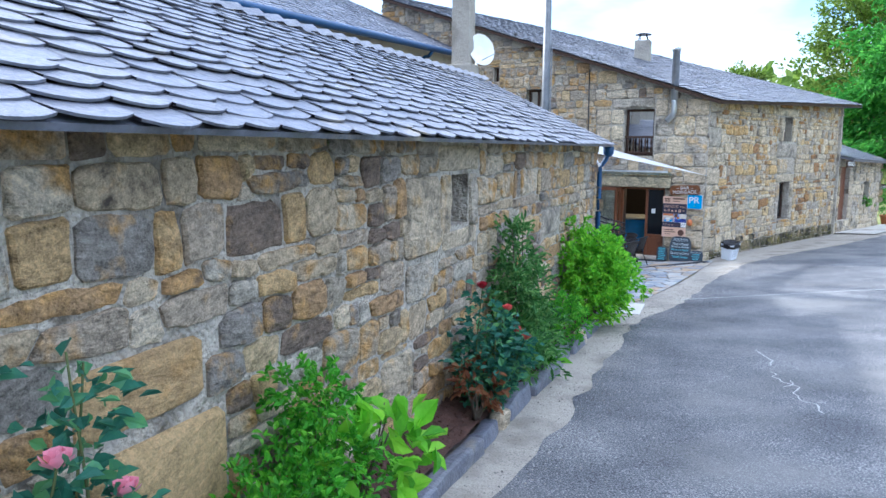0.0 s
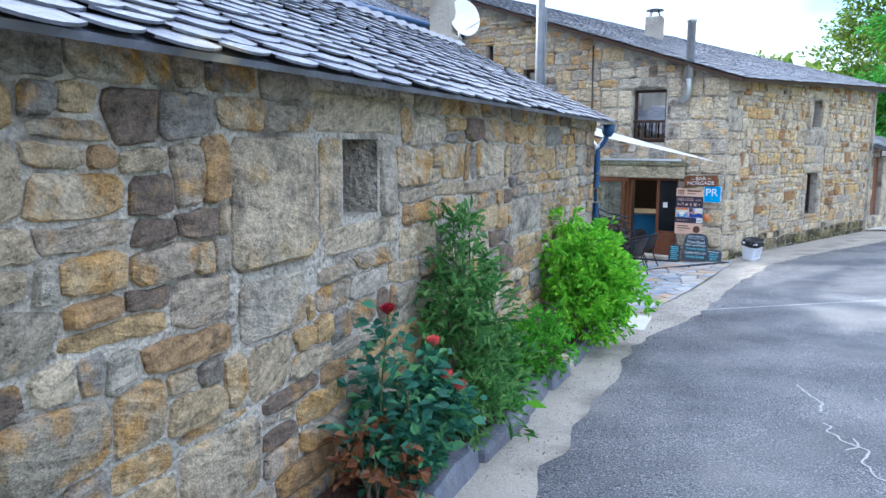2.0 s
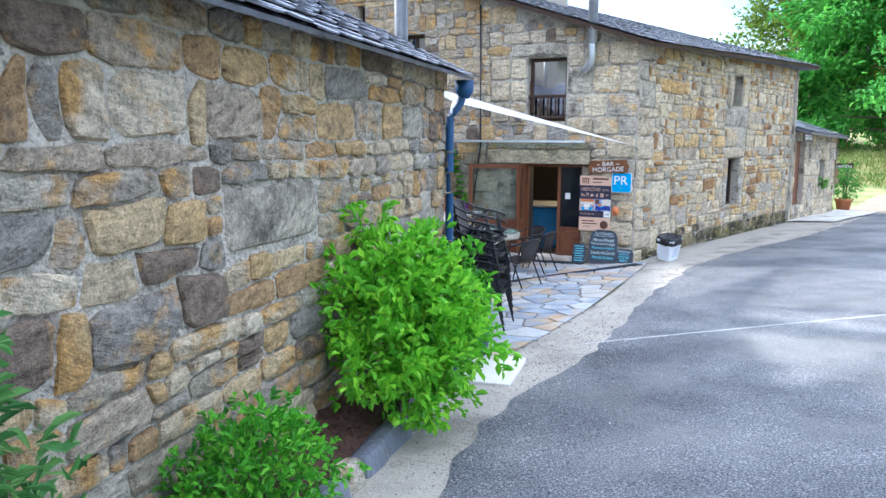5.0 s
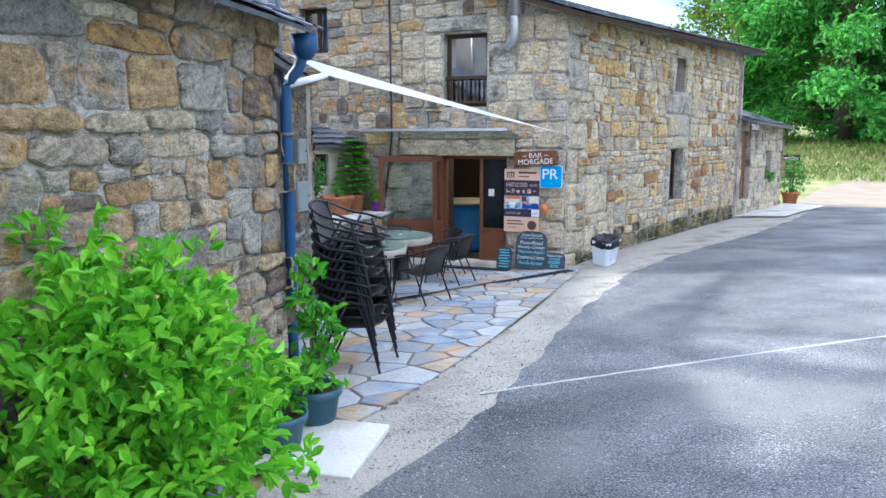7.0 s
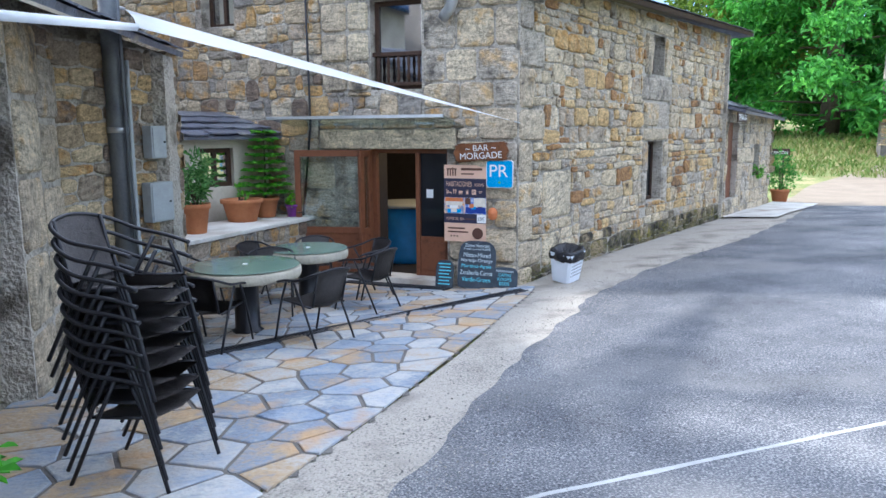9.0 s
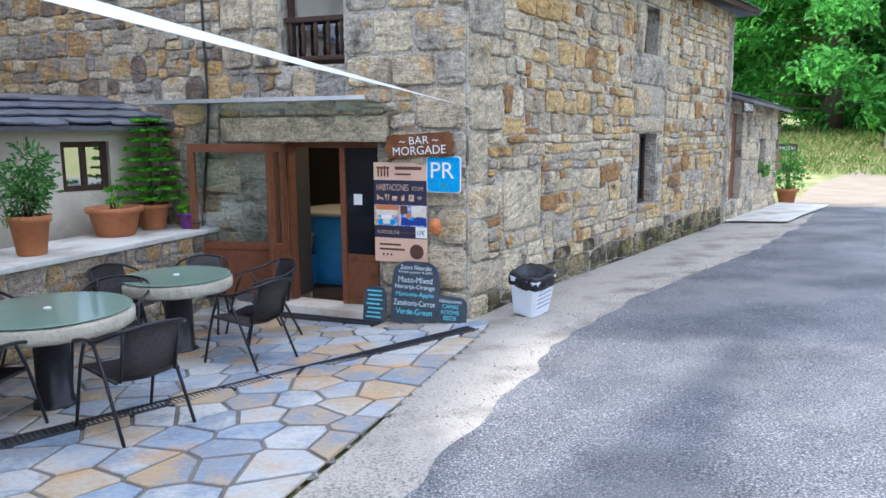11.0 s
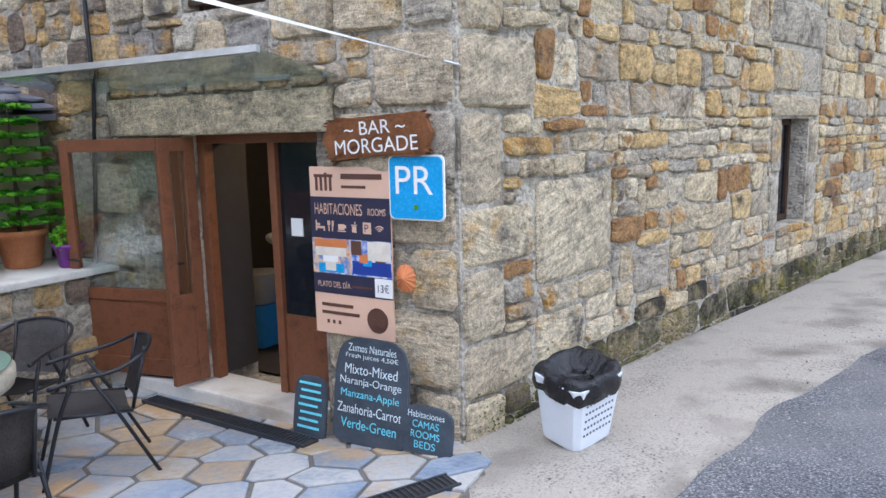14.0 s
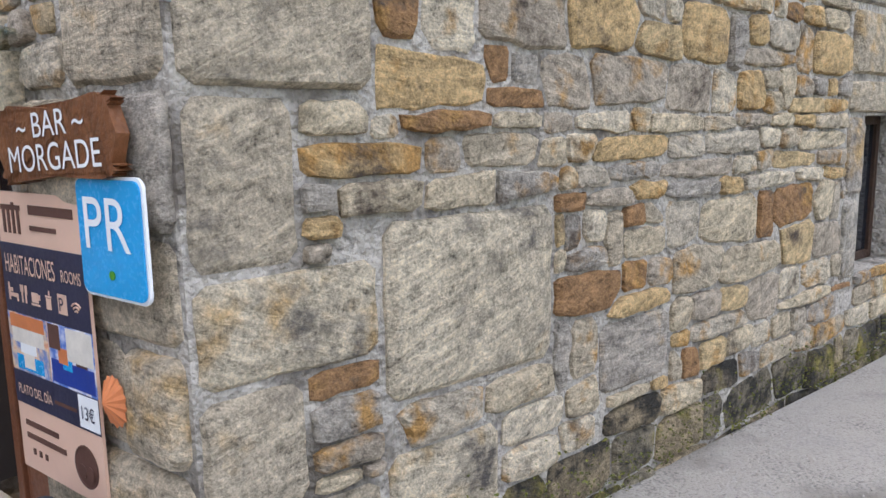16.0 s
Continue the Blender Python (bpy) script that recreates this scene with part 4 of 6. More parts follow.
# ---- bin ----
bq = Vector((7.90, 20.17, 0))
bin_ = base("waste_basket", "white perforated plastic basket with a black bag", "bin", pose(bq.x, bq.y, ground_z(bq.x, bq.y) + 0.04, 8, -7, 38) @ Matrix.Scale(0.95, 4))
bm = bmesh.new()
rings = []
for k, (w_, z_) in enumerate(((0.15, 0.0), (0.155, 0.02), (0.195, 0.44), (0.20, 0.46), (0.20, 0.47), (0.18, 0.47), (0.14, 0.05))):
    rings.append([bm.verts.new((w_ * (1.15 if abs(c) else 1) * c * (1), w_ * s_, z_)) for c, s_ in ((-1, -0.8), (-0.8, -1), (0.8, -1), (1, -0.8), (1, 0.8), (0.8, 1), (-0.8, 1), (-1, 0.8))])
for a, b in zip(rings, rings[1:]):
    for i in range(8):
        bm.faces.new((a[i], a[(i + 1) % 8], b[(i + 1) % 8], b[i]))
bm.faces.new(rings[0][::-1]), bm.faces.new(rings[-1])
basket = part("basket", bm, m_basket, bin_)
for zz in range(6):
    for xx in range(-4, 5):
        w_ = 0.156 + (0.10 + zz * 0.055) * 0.088
        part("basket_hole", lathe([(0.009, 0.0), (0.009, 0.003)], 8, Matrix.Translation((xx * 0.031, -w_ - 0.001, 0.12 + zz * 0.055)) @ Matrix.Rotation(radians(90), 4, "X")), m_hole, basket)
bm = lathe([(0.236, 0.34), (0.242, 0.38), (0.240, 0.43), (0.236, 0.47), (0.215, 0.495), (0.18, 0.48), (0.14, 0.42), (0.09, 0.39)], 56)
for v in bm.verts:
    a = math.atan2(v.co.y, v.co.x)
    fold = 0.5 * math.sin(9 * a + 14 * v.co.z) + 0.5 * noise.noise((v.co.x * 14, v.co.y * 14, v.co.z * 9))
    k = (1 + 0.07 * fold) / max(abs(math.cos(a)), abs(math.sin(a))) ** 0.55
    v.co = Vector((v.co.x * k, v.co.y * k * 0.92, v.co.z + 0.025 + 0.03 * noise.noise((3 * math.cos(a), 3 * math.sin(a), 2)) + (0.04 * noise.noise((7 * math.cos(a), 7 * math.sin(a), 5)) if v.co.z < 0.40 else 0)))
part("bin_bag", bm, m_bag, bin_, "crumpled black plastic bag")
for x in (-0.13, 0.13):
    part("foot", boxed((x - 0.02, -0.13, -0.03), (x + 0.02, -0.09, 0.0), bevel=0.004), m_tube, bin_)


# ---- terrace furniture ----
def chair(m):
    """A stacking armchair: bent steel tube, mesh seat and back; it looks along +y."""
    c = base("terrace_chair", "black tubular steel stacking armchair with grey-brown seat", "chair", m, "terrace chairs")
    for x in (-1, 1):
        part("front_leg", tube(curve_points([(x * 0.27, 0.30, 0.0), (x * 0.265, 0.20, 0.40), (x * 0.26, 0.12, 0.62)], 4), 0.012), m_tube, c)
        part("rear_leg", tube([(x * 0.25, -0.33, 0.0), (x * 0.245, -0.12, 0.40), (x * 0.25, 0.02, 0.64)], 0.012), m_tube, c)
        part("seat_rail", tube([(x * 0.235, 0.22, 0.425), (x * 0.215, -0.20, 0.40)], 0.011), m_tube, c)
        part("back_post", tube([(x * 0.19, -0.20, 0.40), (x * 0.19, -0.285, 0.77)], 0.011), m_tube, c)
    part("arm_hoop", tube(curve_points([(-0.275, 0.24, 0.61), (-0.28, 0.10, 0.645), (-0.29, -0.12, 0.68), (-0.22, -0.28, 0.75), (0, -0.335, 0.785), (0.22, -0.28, 0.75), (0.29, -0.12, 0.68), (0.28, 0.10, 0.645), (0.275, 0.24, 0.61)], 5), 0.0125), m_tube, c)
    for name, rows in (("seat", [[(x * 0.225, y, 0.428 - 0.025 * (1 - abs(x)) - 0.06 * (0.22 - y)) for x in (-1, -0.5, 0, 0.5, 1)] for y in (0.25, 0.22, 0.0, -0.19)]), ("backrest", [[(x * 0.19, -0.19 - 0.11 * k - 0.03 * (1 - x * x), 0.43 + 0.34 * k + 0.02 * k * (1 - x * x)) for x in (-1, -0.5, 0, 0.5, 1)] for k in (0, 0.35, 0.7, 1)])):
        bm = bmesh.new()
        vs = [[bm.verts.new(p) for p in r] for r in rows]
        for a, b in zip(vs, vs[1:]):
            for i in range(4):
                bm.faces.new((a[i], a[i + 1], b[i + 1], b[i])).smooth = True
        bmesh.ops.solidify(bm, geom=bm.faces[:], thickness=0.012)
        part(name, bm, m_seat, c)
    return c


def standing(x, y, turn):
    return pose(x, y, ground_z(x, y) + 0.024, 1.5, 0, turn)


first_chair = chair(standing(4.28, 17.42, 40))
for x, y, turn in ((3.28, 17.45, -22), (4.92, 18.98, 50), (2.85, 18.85, -125), (3.75, 19.02, 178), (4.95, 20.1, 118), (3.62, 20.15, -128), (4.25, 20.55, 172)):
    copy_thing(first_chair, standing(x, y, turn))
for i in range(9):
    q = standing(3.33, 14.3, -112)
    st = copy_thing(first_chair, q @ pose(0.004 * (i % 3), -0.006 * i, 0.09 * i, -0.3 * i, 0, random.uniform(-1, 1)))
    tagged(st, "black tubular steel armchair nested in a tall stack", "chair", "stacked terrace chairs")


def table(x, y, r):
    t = base("round_table", "round terrace table, stone rim, green glass top, dark pedestal", "table", pose(x, y, ground_z(x, y) + 0.024), "terrace tables")
    part("pedestal", lathe([(0.17, 0), (0.17, 0.02), (0.135, 0.04), (0.13, 0.60), (0.16, 0.62)], 8), m_tube, t)
    bm = lathe([(r - 0.06, 0.60), (r - 0.01, 0.61), (r, 0.64), (r, 0.70), (r - 0.015, 0.72), (r - 0.05, 0.722)], 48)
    for v in bm.verts:
        v.co += Vector(noise.noise_vector(v.co * 7)) * 0.006
    part("tabletop", bm, m_rim, t)
    part("glass_top", lathe([(r - 0.02, 0.732), (r - 0.012, 0.737), (r - 0.02, 0.742)], 48), m_green, t, "green glass disc")
    part("parasol_cap", lathe([(0.03, 0.742), (0.028, 0.752)], 16), m_letter, t)
    return t


table(3.55, 18.10, 0.60)
table(4.20, 19.62, 0.52)


# ---- the ledge, the lean-to and the pots ----
LEDGE = Face((2.72, 19.55), (0.52, 0.86))
LZ = 0.05
wall("wall_ledge", LEDGE, -0.7, 3.25, -1.2, lambda s: LZ - 0.06, [], 0.45, m_mortar, "low rubble bench wall by the terrace")
bm = boxed((-0.75, -0.06, LZ - 0.058), (3.2, 1.0, LZ), LEDGE.m(0, 0), 0.012)
tagged(obj("ledge_top", bm, m_slab), "pale stone slabs on the bench wall", "ledge", "", "structure")
HUT = Face((1.75, 21.15), (0.80, 0.60))
hut_open = [(1.05, 1.62, 0.55, 1.15)]
wall("wall_hut", HUT, -0.6, 2.25, -1.2, lambda s: 1.35, hut_open, 0.35, m_plaster, "small plastered lean-to behind the pots")
prism_roof("roof_hut", [HUT.at(-0.9, 1.33, 0.28), HUT.at(2.35, 1.33, 0.28), HUT.at(2.35, 1.72, -0.9), HUT.at(-0.9, 1.72, -0.9)], 0.05, m_slate, "rough slate roof of the lean-to")
window_unit(HUT, *hut_open[0], "small brown barred window of the lean-to", "window_9", 0.08, mullion=True)


def leaf_mesh(name, pts, dirs, length, width, material, parent, curl=0.25, jitter=0.35, label=""):
    """Many single leaves, each two folded halves, at pts along dirs."""
    n = len(pts)
    rng = np.random.default_rng(n * 7 + 3)
    p, d = np.asarray(pts, float), np.asarray(dirs, float)
    d = d / (np.linalg.norm(d, axis=1, keepdims=True) + 1e-9)
    side = np.cross(d, rng.normal(size=(n, 3)) * 0.6 + np.array([0, 0, 1.0]))
    side /= np.linalg.norm(side, axis=1, keepdims=True) + 1e-9
    up = np.cross(side, d)
    L = (length * (1 + jitter * rng.uniform(-1, 1, (n, 1))))
    W = L * (width / length)
    a, b = p, p + d * L - up * L * curl
    c1, c2 = p + d * L * 0.5 + side * W * 0.5 + up * W * 0.15, p + d * L * 0.5 - side * W * 0.5 + up * W * 0.15
    k1, k2 = p + d * L * 0.8 + side * W * 0.33, p + d * L * 0.8 - side * W * 0.33
    v = np.stack([a, c1, k1, b, k2, c2], 1).reshape(-1, 3)
    i = np.arange(n) * 6
    f = np.concatenate([np.stack([i, i + 1, i + 2, i + 3], 1), np.stack([i, i + 3, i + 4, i + 5], 1)])
    ob = flat(name, v.tolist(), f.tolist(), material, parent)
    return tagged(ob, label) if label else ob


def bush(name, label, x, y, z, blobs, count, length, width, material, category="shrub", twig=0.25, seed=1, stems=7, fill=0.55):
    """A shrub: stems from one foot, leaves in tufts over uneven lobes (dx, dy, dz, radius)."""
    rng = np.random.default_rng(seed)
    b = base(name, label, category, pose(x, y, z))
    bm = bmesh.new()
    for i in range(stems):
        q = blobs[i % len(blobs)]
        e = np.array(q[:3]) + rng.normal(size=3) * q[3] * 0.35
        tube([(rng.normal() * 0.03, rng.normal() * 0.03, -0.03), tuple(e * 0.45 + rng.normal(size=3) * 0.03), tuple(e)], [0.014, 0.01, 0.004], 5, bm)
    part("stem", bm, m_bark, b)
    pts, dirs = [], []
    vol = np.array([q[3] ** 2 for q in blobs])
    for q, k in zip(blobs, (count * vol / vol.sum()).astype(int)):
        for _ in range(max(1, k // 7)):
            u = rng.normal(size=3)
            u /= np.linalg.norm(u)
            c = np.array(q[:3]) + u * q[3] * (fill + (1 - fill) * rng.uniform() ** 0.6) * (1 + 0.22 * rng.normal())
            for _ in range(7):
                w = u * 0.8 + rng.normal(size=3) * 0.75 + np.array([0, 0, 0.25])
                pts.append(c + rng.normal(size=3) * length * 0.3)
                dirs.append(w)
    leaf_mesh("foliage", pts, dirs, length, width, material, b)
    return b


def bed(s, o, lift=0.16):
    q = BARN.at(s, 0, o)
    return q.x, q.y, ground_z(q.x, q.y) + lift


def rose(name, label, s, o, canes, leaf_mat, bloom_mat, blooms, seed):
    """A rose: thin canes, leaves along them, layered blooms at the tips."""
    rng = np.random.default_rng(seed)
    x, y, z = bed(s, o)
    b = base(name, label, "rose bush", pose(x, y, z))
    pts, dirs = [], []
    bm = bmesh.new()
    tips = []
    for ex, ey, ez in canes:
        run = curve_points([(rng.normal() * 0.03, rng.normal() * 0.03, -0.02), (ex * 0.5 + rng.normal() * 0.04, ey * 0.5 + rng.normal() * 0.04, ez * 0.5), (ex, ey, ez)], 8)
        tube([tuple(p) for p in run], [0.009 - 0.005 * i / len(run) for i in range(len(run))], 6, bm)
        tips.append(run[-1])
        for p in run[3:-1]:
            for _ in range(4):
                w = rng.normal(size=3)
                w[2] = abs(w[2]) * 0.3
                c = np.array(p) + w * 0.05
                pts += [c, c + w * 0.02 + rng.normal(size=3) * 0.03, c + rng.normal(size=3) * 0.03]
                dirs += [w, w + rng.normal(size=3) * 0.6, w + rng.normal(size=3) * 0.6]
    part("cane", bm, m_stem, b)
    leaf_mesh("foliage", pts, dirs, 0.075, 0.055, leaf_mat, b)
    for i in range(blooms):
        t, petals = tips[i % len(tips)], []
        bm = bmesh.new()
        for k in range(16):
            a, r, hh = k * 2.4, 0.008 + 0.0028 * k, 0.055 - 0.0016 * k
            u, w = Vector((math.cos(a), math.sin(a), 0)), Vector((-math.sin(a), math.cos(a), 0))
            g = [bm.verts.new(t + u * rr + w * ww + Vector((0, 0, zz))) for rr, ww, zz in ((r * 0.4, 0, -0.01), (r, 0.022, hh * 0.5), (r * 1.25, 0.016, hh), (r * 1.3, -0.016, hh), (r, -0.022, hh * 0.5))]
            bm.faces.new(g)
        part("bloom", bm, bloom_mat, b)
    return b


def pot(x, y, z, r, h, material, label, square=False):
    p = base("plant_pot", label, "pot", pose(x, y, z))
    part("pot_body", lathe([(r * 0.68, 0), (r * 0.72, 0.01), (r * 0.95, h * 0.82), (r * 1.06, h * 0.83), (r * 1.08, h), (r * 0.95, h), (r * 0.92, h * 0.86)], 28), material, p)
    part("soil", lathe([(r * 0.9, h * 0.84), (r * 0.88, h * 0.87)], 20), m_mulch, p)
    return p


pot(2.72, 20.25, LZ, 0.19, 0.40, m_terra, "tall terracotta pot on the bench ledge")
bush("rosemary_plant", "feathery grey-green rosemary in a terracotta pot", 2.72, 20.25, LZ + 0.33, [(0, 0, 0.32, 0.22), (0.02, 0, 0.55, 0.18), (-0.06, 0.03, 0.2, 0.2)], 900, 0.10, 0.012, m_leaf_grey, "plant", seed=4)
pot(3.20, 21.55, LZ, 0.30, 0.34, m_terra, "wide terracotta bowl pot on the bench ledge")
bush("sparse_plant", "nearly bare young plant in a wide pot", 3.20, 21.55, LZ + 0.28, [(0, 0, 0.18, 0.12)], 60, 0.06, 0.03, m_leaf_mid, "plant", seed=5)
pot(3.52, 22.08, LZ, 0.20, 0.32, m_terra, "round terracotta pot with a small conifer")
fir = base("potted_conifer", "small layered conifer in a terracotta pot", "tree", pose(3.52, 22.08, LZ + 0.26))
part("trunk", tube([(0, 0, 0), (0.01, 0, 0.6), (0, 0.01, 1.15)], [0.02, 0.014, 0.004]), m_bark, fir)
pts, dirs = [], []
rng = np.random.default_rng(11)
for tier in range(9):
    z_, rad = 0.12 + tier * 0.12, 0.40 - 0.034 * tier
    for k in range(9):
        a = k * 0.698 + tier * 0.4
        for j in range(10):
            rr = rad * (j + 1) / 10
            for sgn in (-1, 1):
                pts.append((rr * math.cos(a), rr * math.sin(a), z_ + 0.05 * rr + rng.normal() * 0.008))
                dirs.append((math.cos(a + sgn * 0.8), math.sin(a + sgn * 0.8), 0.12))
leaf_mesh("foliage", pts, dirs, 0.09, 0.035, m_leaf_mid, fir)
pot(3.95, 22.02, LZ, 0.12, 0.2, m_purple, "small purple plastic pot on the ledge")
bush("small_herb", "small green herb in a purple pot", 3.95, 22.02, LZ + 0.17, [(0, 0, 0.07, 0.09)], 160, 0.05, 0.035, m_leaf_lime, "plant", seed=6)

# ---- pole, boxes, downpipes and the sail ----
pole = base("utility_pole", "dark weathered utility pole with cable conduits", "pole", pose(2.42, 17.85, ground_z(2.42, 17.85)))
part("shaft", tube([(0, 0, -0.1), (-0.01, 0, 3.0), (-0.02, 0, 8.0)], [0.11, 0.10, 0.08], 14), m_zinc, pole)
part("conduit", tube(curve_points([(0.13, -0.06, 2.9), (0.13, -0.06, 1.2), (0.17, -0.02, 0.95), (0.30, 0.1, 1.0)], 5), 0.022), m_greybox, pole)
part("conduit", tube([(0.09, -0.10, 5.5), (0.095, -0.10, 1.1)], 0.015), m_zinc, pole)
part("pole_band", lathe([(0.115, 2.2), (0.115, 2.26)], 14), m_steel, pole)
for z_, w_, h_, lab in ((0.45, 0.34, 0.42, "grey plastic meter box with a sticker"), (1.12, 0.22, 0.34, "small grey junction box on the rubble")):
    eb = base("electric_box", lab, "electric box", YARD_IN.m(1.15, z_, 0.05))
    part("box_body", boxed((-w_ / 2, -0.12, 0), (w_ / 2, 0.0, h_), bevel=0.01), m_greybox, eb)
    part("box_lid", boxed((-w_ / 2 + 0.015, -0.13, 0.015), (w_ / 2 - 0.015, -0.121, h_ - 0.015), bevel=0.004), m_greybox, eb)
    part("box_lock", lathe([(0.012, 0), (0.012, 0.008)], 10, Matrix.Translation((w_ * 0.3, -0.131, h_ / 2)) @ Matrix.Rotation(radians(90), 4, "X")), m_tube, eb)
dp = base("downpipe", "blue painted downpipe with hopper at the barn corner", "downpipe", Matrix.Translation(BARN.at(8.08, 0, 0.05)))
part("pipe", tube(curve_points([(0.16, 0.05, 2.12), (0.12, 0.05, 2.0), (0.03, 0.04, 1.86), (0.02, 0.03, 1.6), (0.02, 0.03, 0.3), (0.02, 0.03, -0.62)], 4), 0.042, 12), m_blue, dp)
part("hopper", lathe([(0.045, 2.06), (0.09, 2.12), (0.10, 2.24), (0.085, 2.24)], 16, Matrix.Translation((0.17, 0.05, 0))), m_blue, dp)
for z_ in (0.2, 1.5):
    part("bracket", lathe([(0.05, z_), (0.05, z_ + 0.03)], 12, Matrix.Translation((0.02, 0.03, 0))), m_zinc, dp)
gut = base("gutter", "blue half-round gutter under the wing's eaves", "gutter", Matrix.Identity(4))
part("trough", tube([WING.at(-2.5, 4.08, 0.42), WING.at(24.2, 5.10, 0.42)], 0.085, 10), m_blue, gut)
part("spout", tube(curve_points([WING.at(20.3, 4.9, 0.42), WING.at(20.3, 4.75, 0.3), WING.at(20.3, 4.55, 0.08), WING.at(20.3, 3.0, 0.08)], 4), 0.05), m_blue, gut)
SA, SB, SD_ = Vector((7.12, 20.22, 1.52)), Vector((2.52, 17.98, 2.60)), Vector((3.09, 15.8, 2.14))
sail = base("shade_sail", "white triangular shade sail stretched over the terrace", "awning", Matrix.Identity(4))
bm = bmesh.new()
NS = 14
grid = []
for i in range(NS + 1):
    t = i / NS
    row = []
    for j in range(NS - i + 1):
        u = j / NS
        w = 1 - t - u
        p = SA * t + SB * u + SD_ * w
        mid_ = (SA + SB + SD_) / 3
        pull = 0.55 * (t * u + u * w + w * t - 3 * t * u * w)
        p = p.lerp(mid_, pull * 0.16) - Vector((0, 0, 0.9 * t * u * w))
        row.append(bm.verts.new(p))
    grid.append(row)
for i in range(NS):
    for j in range(NS - i):
        bm.faces.new((grid[i][j], grid[i][j + 1], grid[i + 1][j])).smooth = True
        if j < NS - i - 1:
            bm.faces.new((grid[i][j + 1], grid[i + 1][j + 1], grid[i + 1][j])).smooth = True
bmesh.ops.solidify(bm, geom=bm.faces[:], thickness=0.004)
part("cloth", bm, m_white, sail)
part("strap", tube([SD_, BARN.at(8.15, 1.88, 0.06)], 0.03, 6), m_white, sail, "white strap to the barn corner")
part("strap", tube([SB, (2.42, 17.85, 2.62)], 0.015, 6), m_steel, sail)
part("chain", tube([SA, SIDE.at(0.35, 1.46, 0.02)], 0.008, 6), m_steel, sail, "short galvanised chain")

# ---- chimneys and dish ----
def chimney(name, label, x, y, z0, z1, w, cap):
    c = base(name, label, "chimney", pose(x, y, 0, 0, 0, -22))
    part("shaft", boxed((-w / 2, -w / 2, z0), (w / 2, w / 2, z1), bevel=0.015), m_concrete, c)
    if cap == "block":
        part("plinth", boxed((-w * 0.7, -w * 0.7, z0), (w * 0.7, w * 0.7, z0 + 2.9), bevel=0.02), m_concrete, c)
    if cap == "cowl":
        for sx in (-1, 1):
            for sy in (-1, 1):
                part("cowl_leg", tube([(sx * w * 0.3, sy * w * 0.3, z1), (sx * w * 0.2, sy * w * 0.2, z1 + 0.2)], 0.015), m_tube, c)
        part("cowl", lathe([(w * 0.55, z1 + 0.2), (w * 0.5, z1 + 0.23), (0.03, z1 + 0.28)], 16), m_tube, c)
    return c


chimney("concrete_chimney", "square concrete chimney behind the barn ridge", 0.43, 17.55, 1.2, 6.6, 0.42, "block")
chimney("roof_chimney", "short rendered chimney with metal cowl", 6.93, 26.5, 4.6, 5.95, 0.52, "cowl")
flue = base("flue_pipe", "grey metal flue pipe through the eaves", "chimney", pose(6.3, 20.57, 0))
part("pipe", lathe([(0.10, 3.55), (0.10, 4.86), (0.115, 4.86), (0.115, 4.95), (0.07, 4.96)], 16), m_steel, flue)
part("elbow", tube(curve_points([(0, 0.0, 3.6), (0.0, 0.02, 3.2), (-0.1, 0.22, 3.0)], 4), 0.08, 10), m_steel, flue)
dish = base("satellite_dish", "white satellite dish on a short mast", "dish", pose(0.75, 17.75, 0))
part("mast", tube([(0, 0, 2.5), (0, 0, 4.4)], 0.025), m_steel, dish)
part("reflector", lathe([(0.02, 0.0), (0.2, 0.02), (0.36, 0.09), (0.37, 0.09), (0.2, 0.01)], 28, pose(0.06, -0.06, 4.45, 80, 0, 35)), m_letter, dish)
part("feed_arm", tube([(0.06, -0.06, 4.2), (0.4, -0.35, 4.35)], 0.012), m_steel, dish)
wire = base("overhead_cable", "black overhead cable across the sky", "cable", Matrix.Identity(4))
part("line", tube(curve_points([(7.0, 26.4, 9.6), (12.0, 25.5, 7.9), (24.0, 24.0, 7.2)], 8), 0.012, 5), m_tube, wire)
part("line", tube(curve_points([(2.42, 17.85, 7.9), (5.0, 22.0, 8.6), (7.0, 26.4, 9.6)], 8), 0.012, 5), m_tube, wire)
drain = base("wall_cable", "black cable running down the rubble front", "cable", Matrix.Identity(4))
part("run", tube([FRONT.at(fs(3.45), 4.5, 0.06), FRONT.at(fs(3.42), 1.5, 0.06), FRONT.at(fs(3.7), -0.6, 0.06)], 0.018, 6), m_tube, drain)

# ---- the planting bed ----
bv, bf = [], []
NB = 60
for i in range(NB + 1):
    s = -9.0 + 15.6 * i / NB
    for o, lift in ((0.0, 0.26), (0.14, 0.23), (0.28, 0.18), (0.42, 0.13)):
        q = BARN.at(s, 0, o)
        bv.append((q.x, q.y, ground_z(q.x, q.y) + lift + 0.03 * noise.noise((s * 4, o * 9, 1))))
for i in range(NB):
    for j in range(3):
        bf.append((i * 4 + j, i * 4 + j + 1, i * 4 + j + 5, i * 4 + j + 4))
tagged(flat("planting_bed", bv, bf, m_mulch), "narrow bed of dark bark mulch along the barn", "flower bed", "", "structure")
rng = np.random.default_rng(21)
cv, cf = [], []
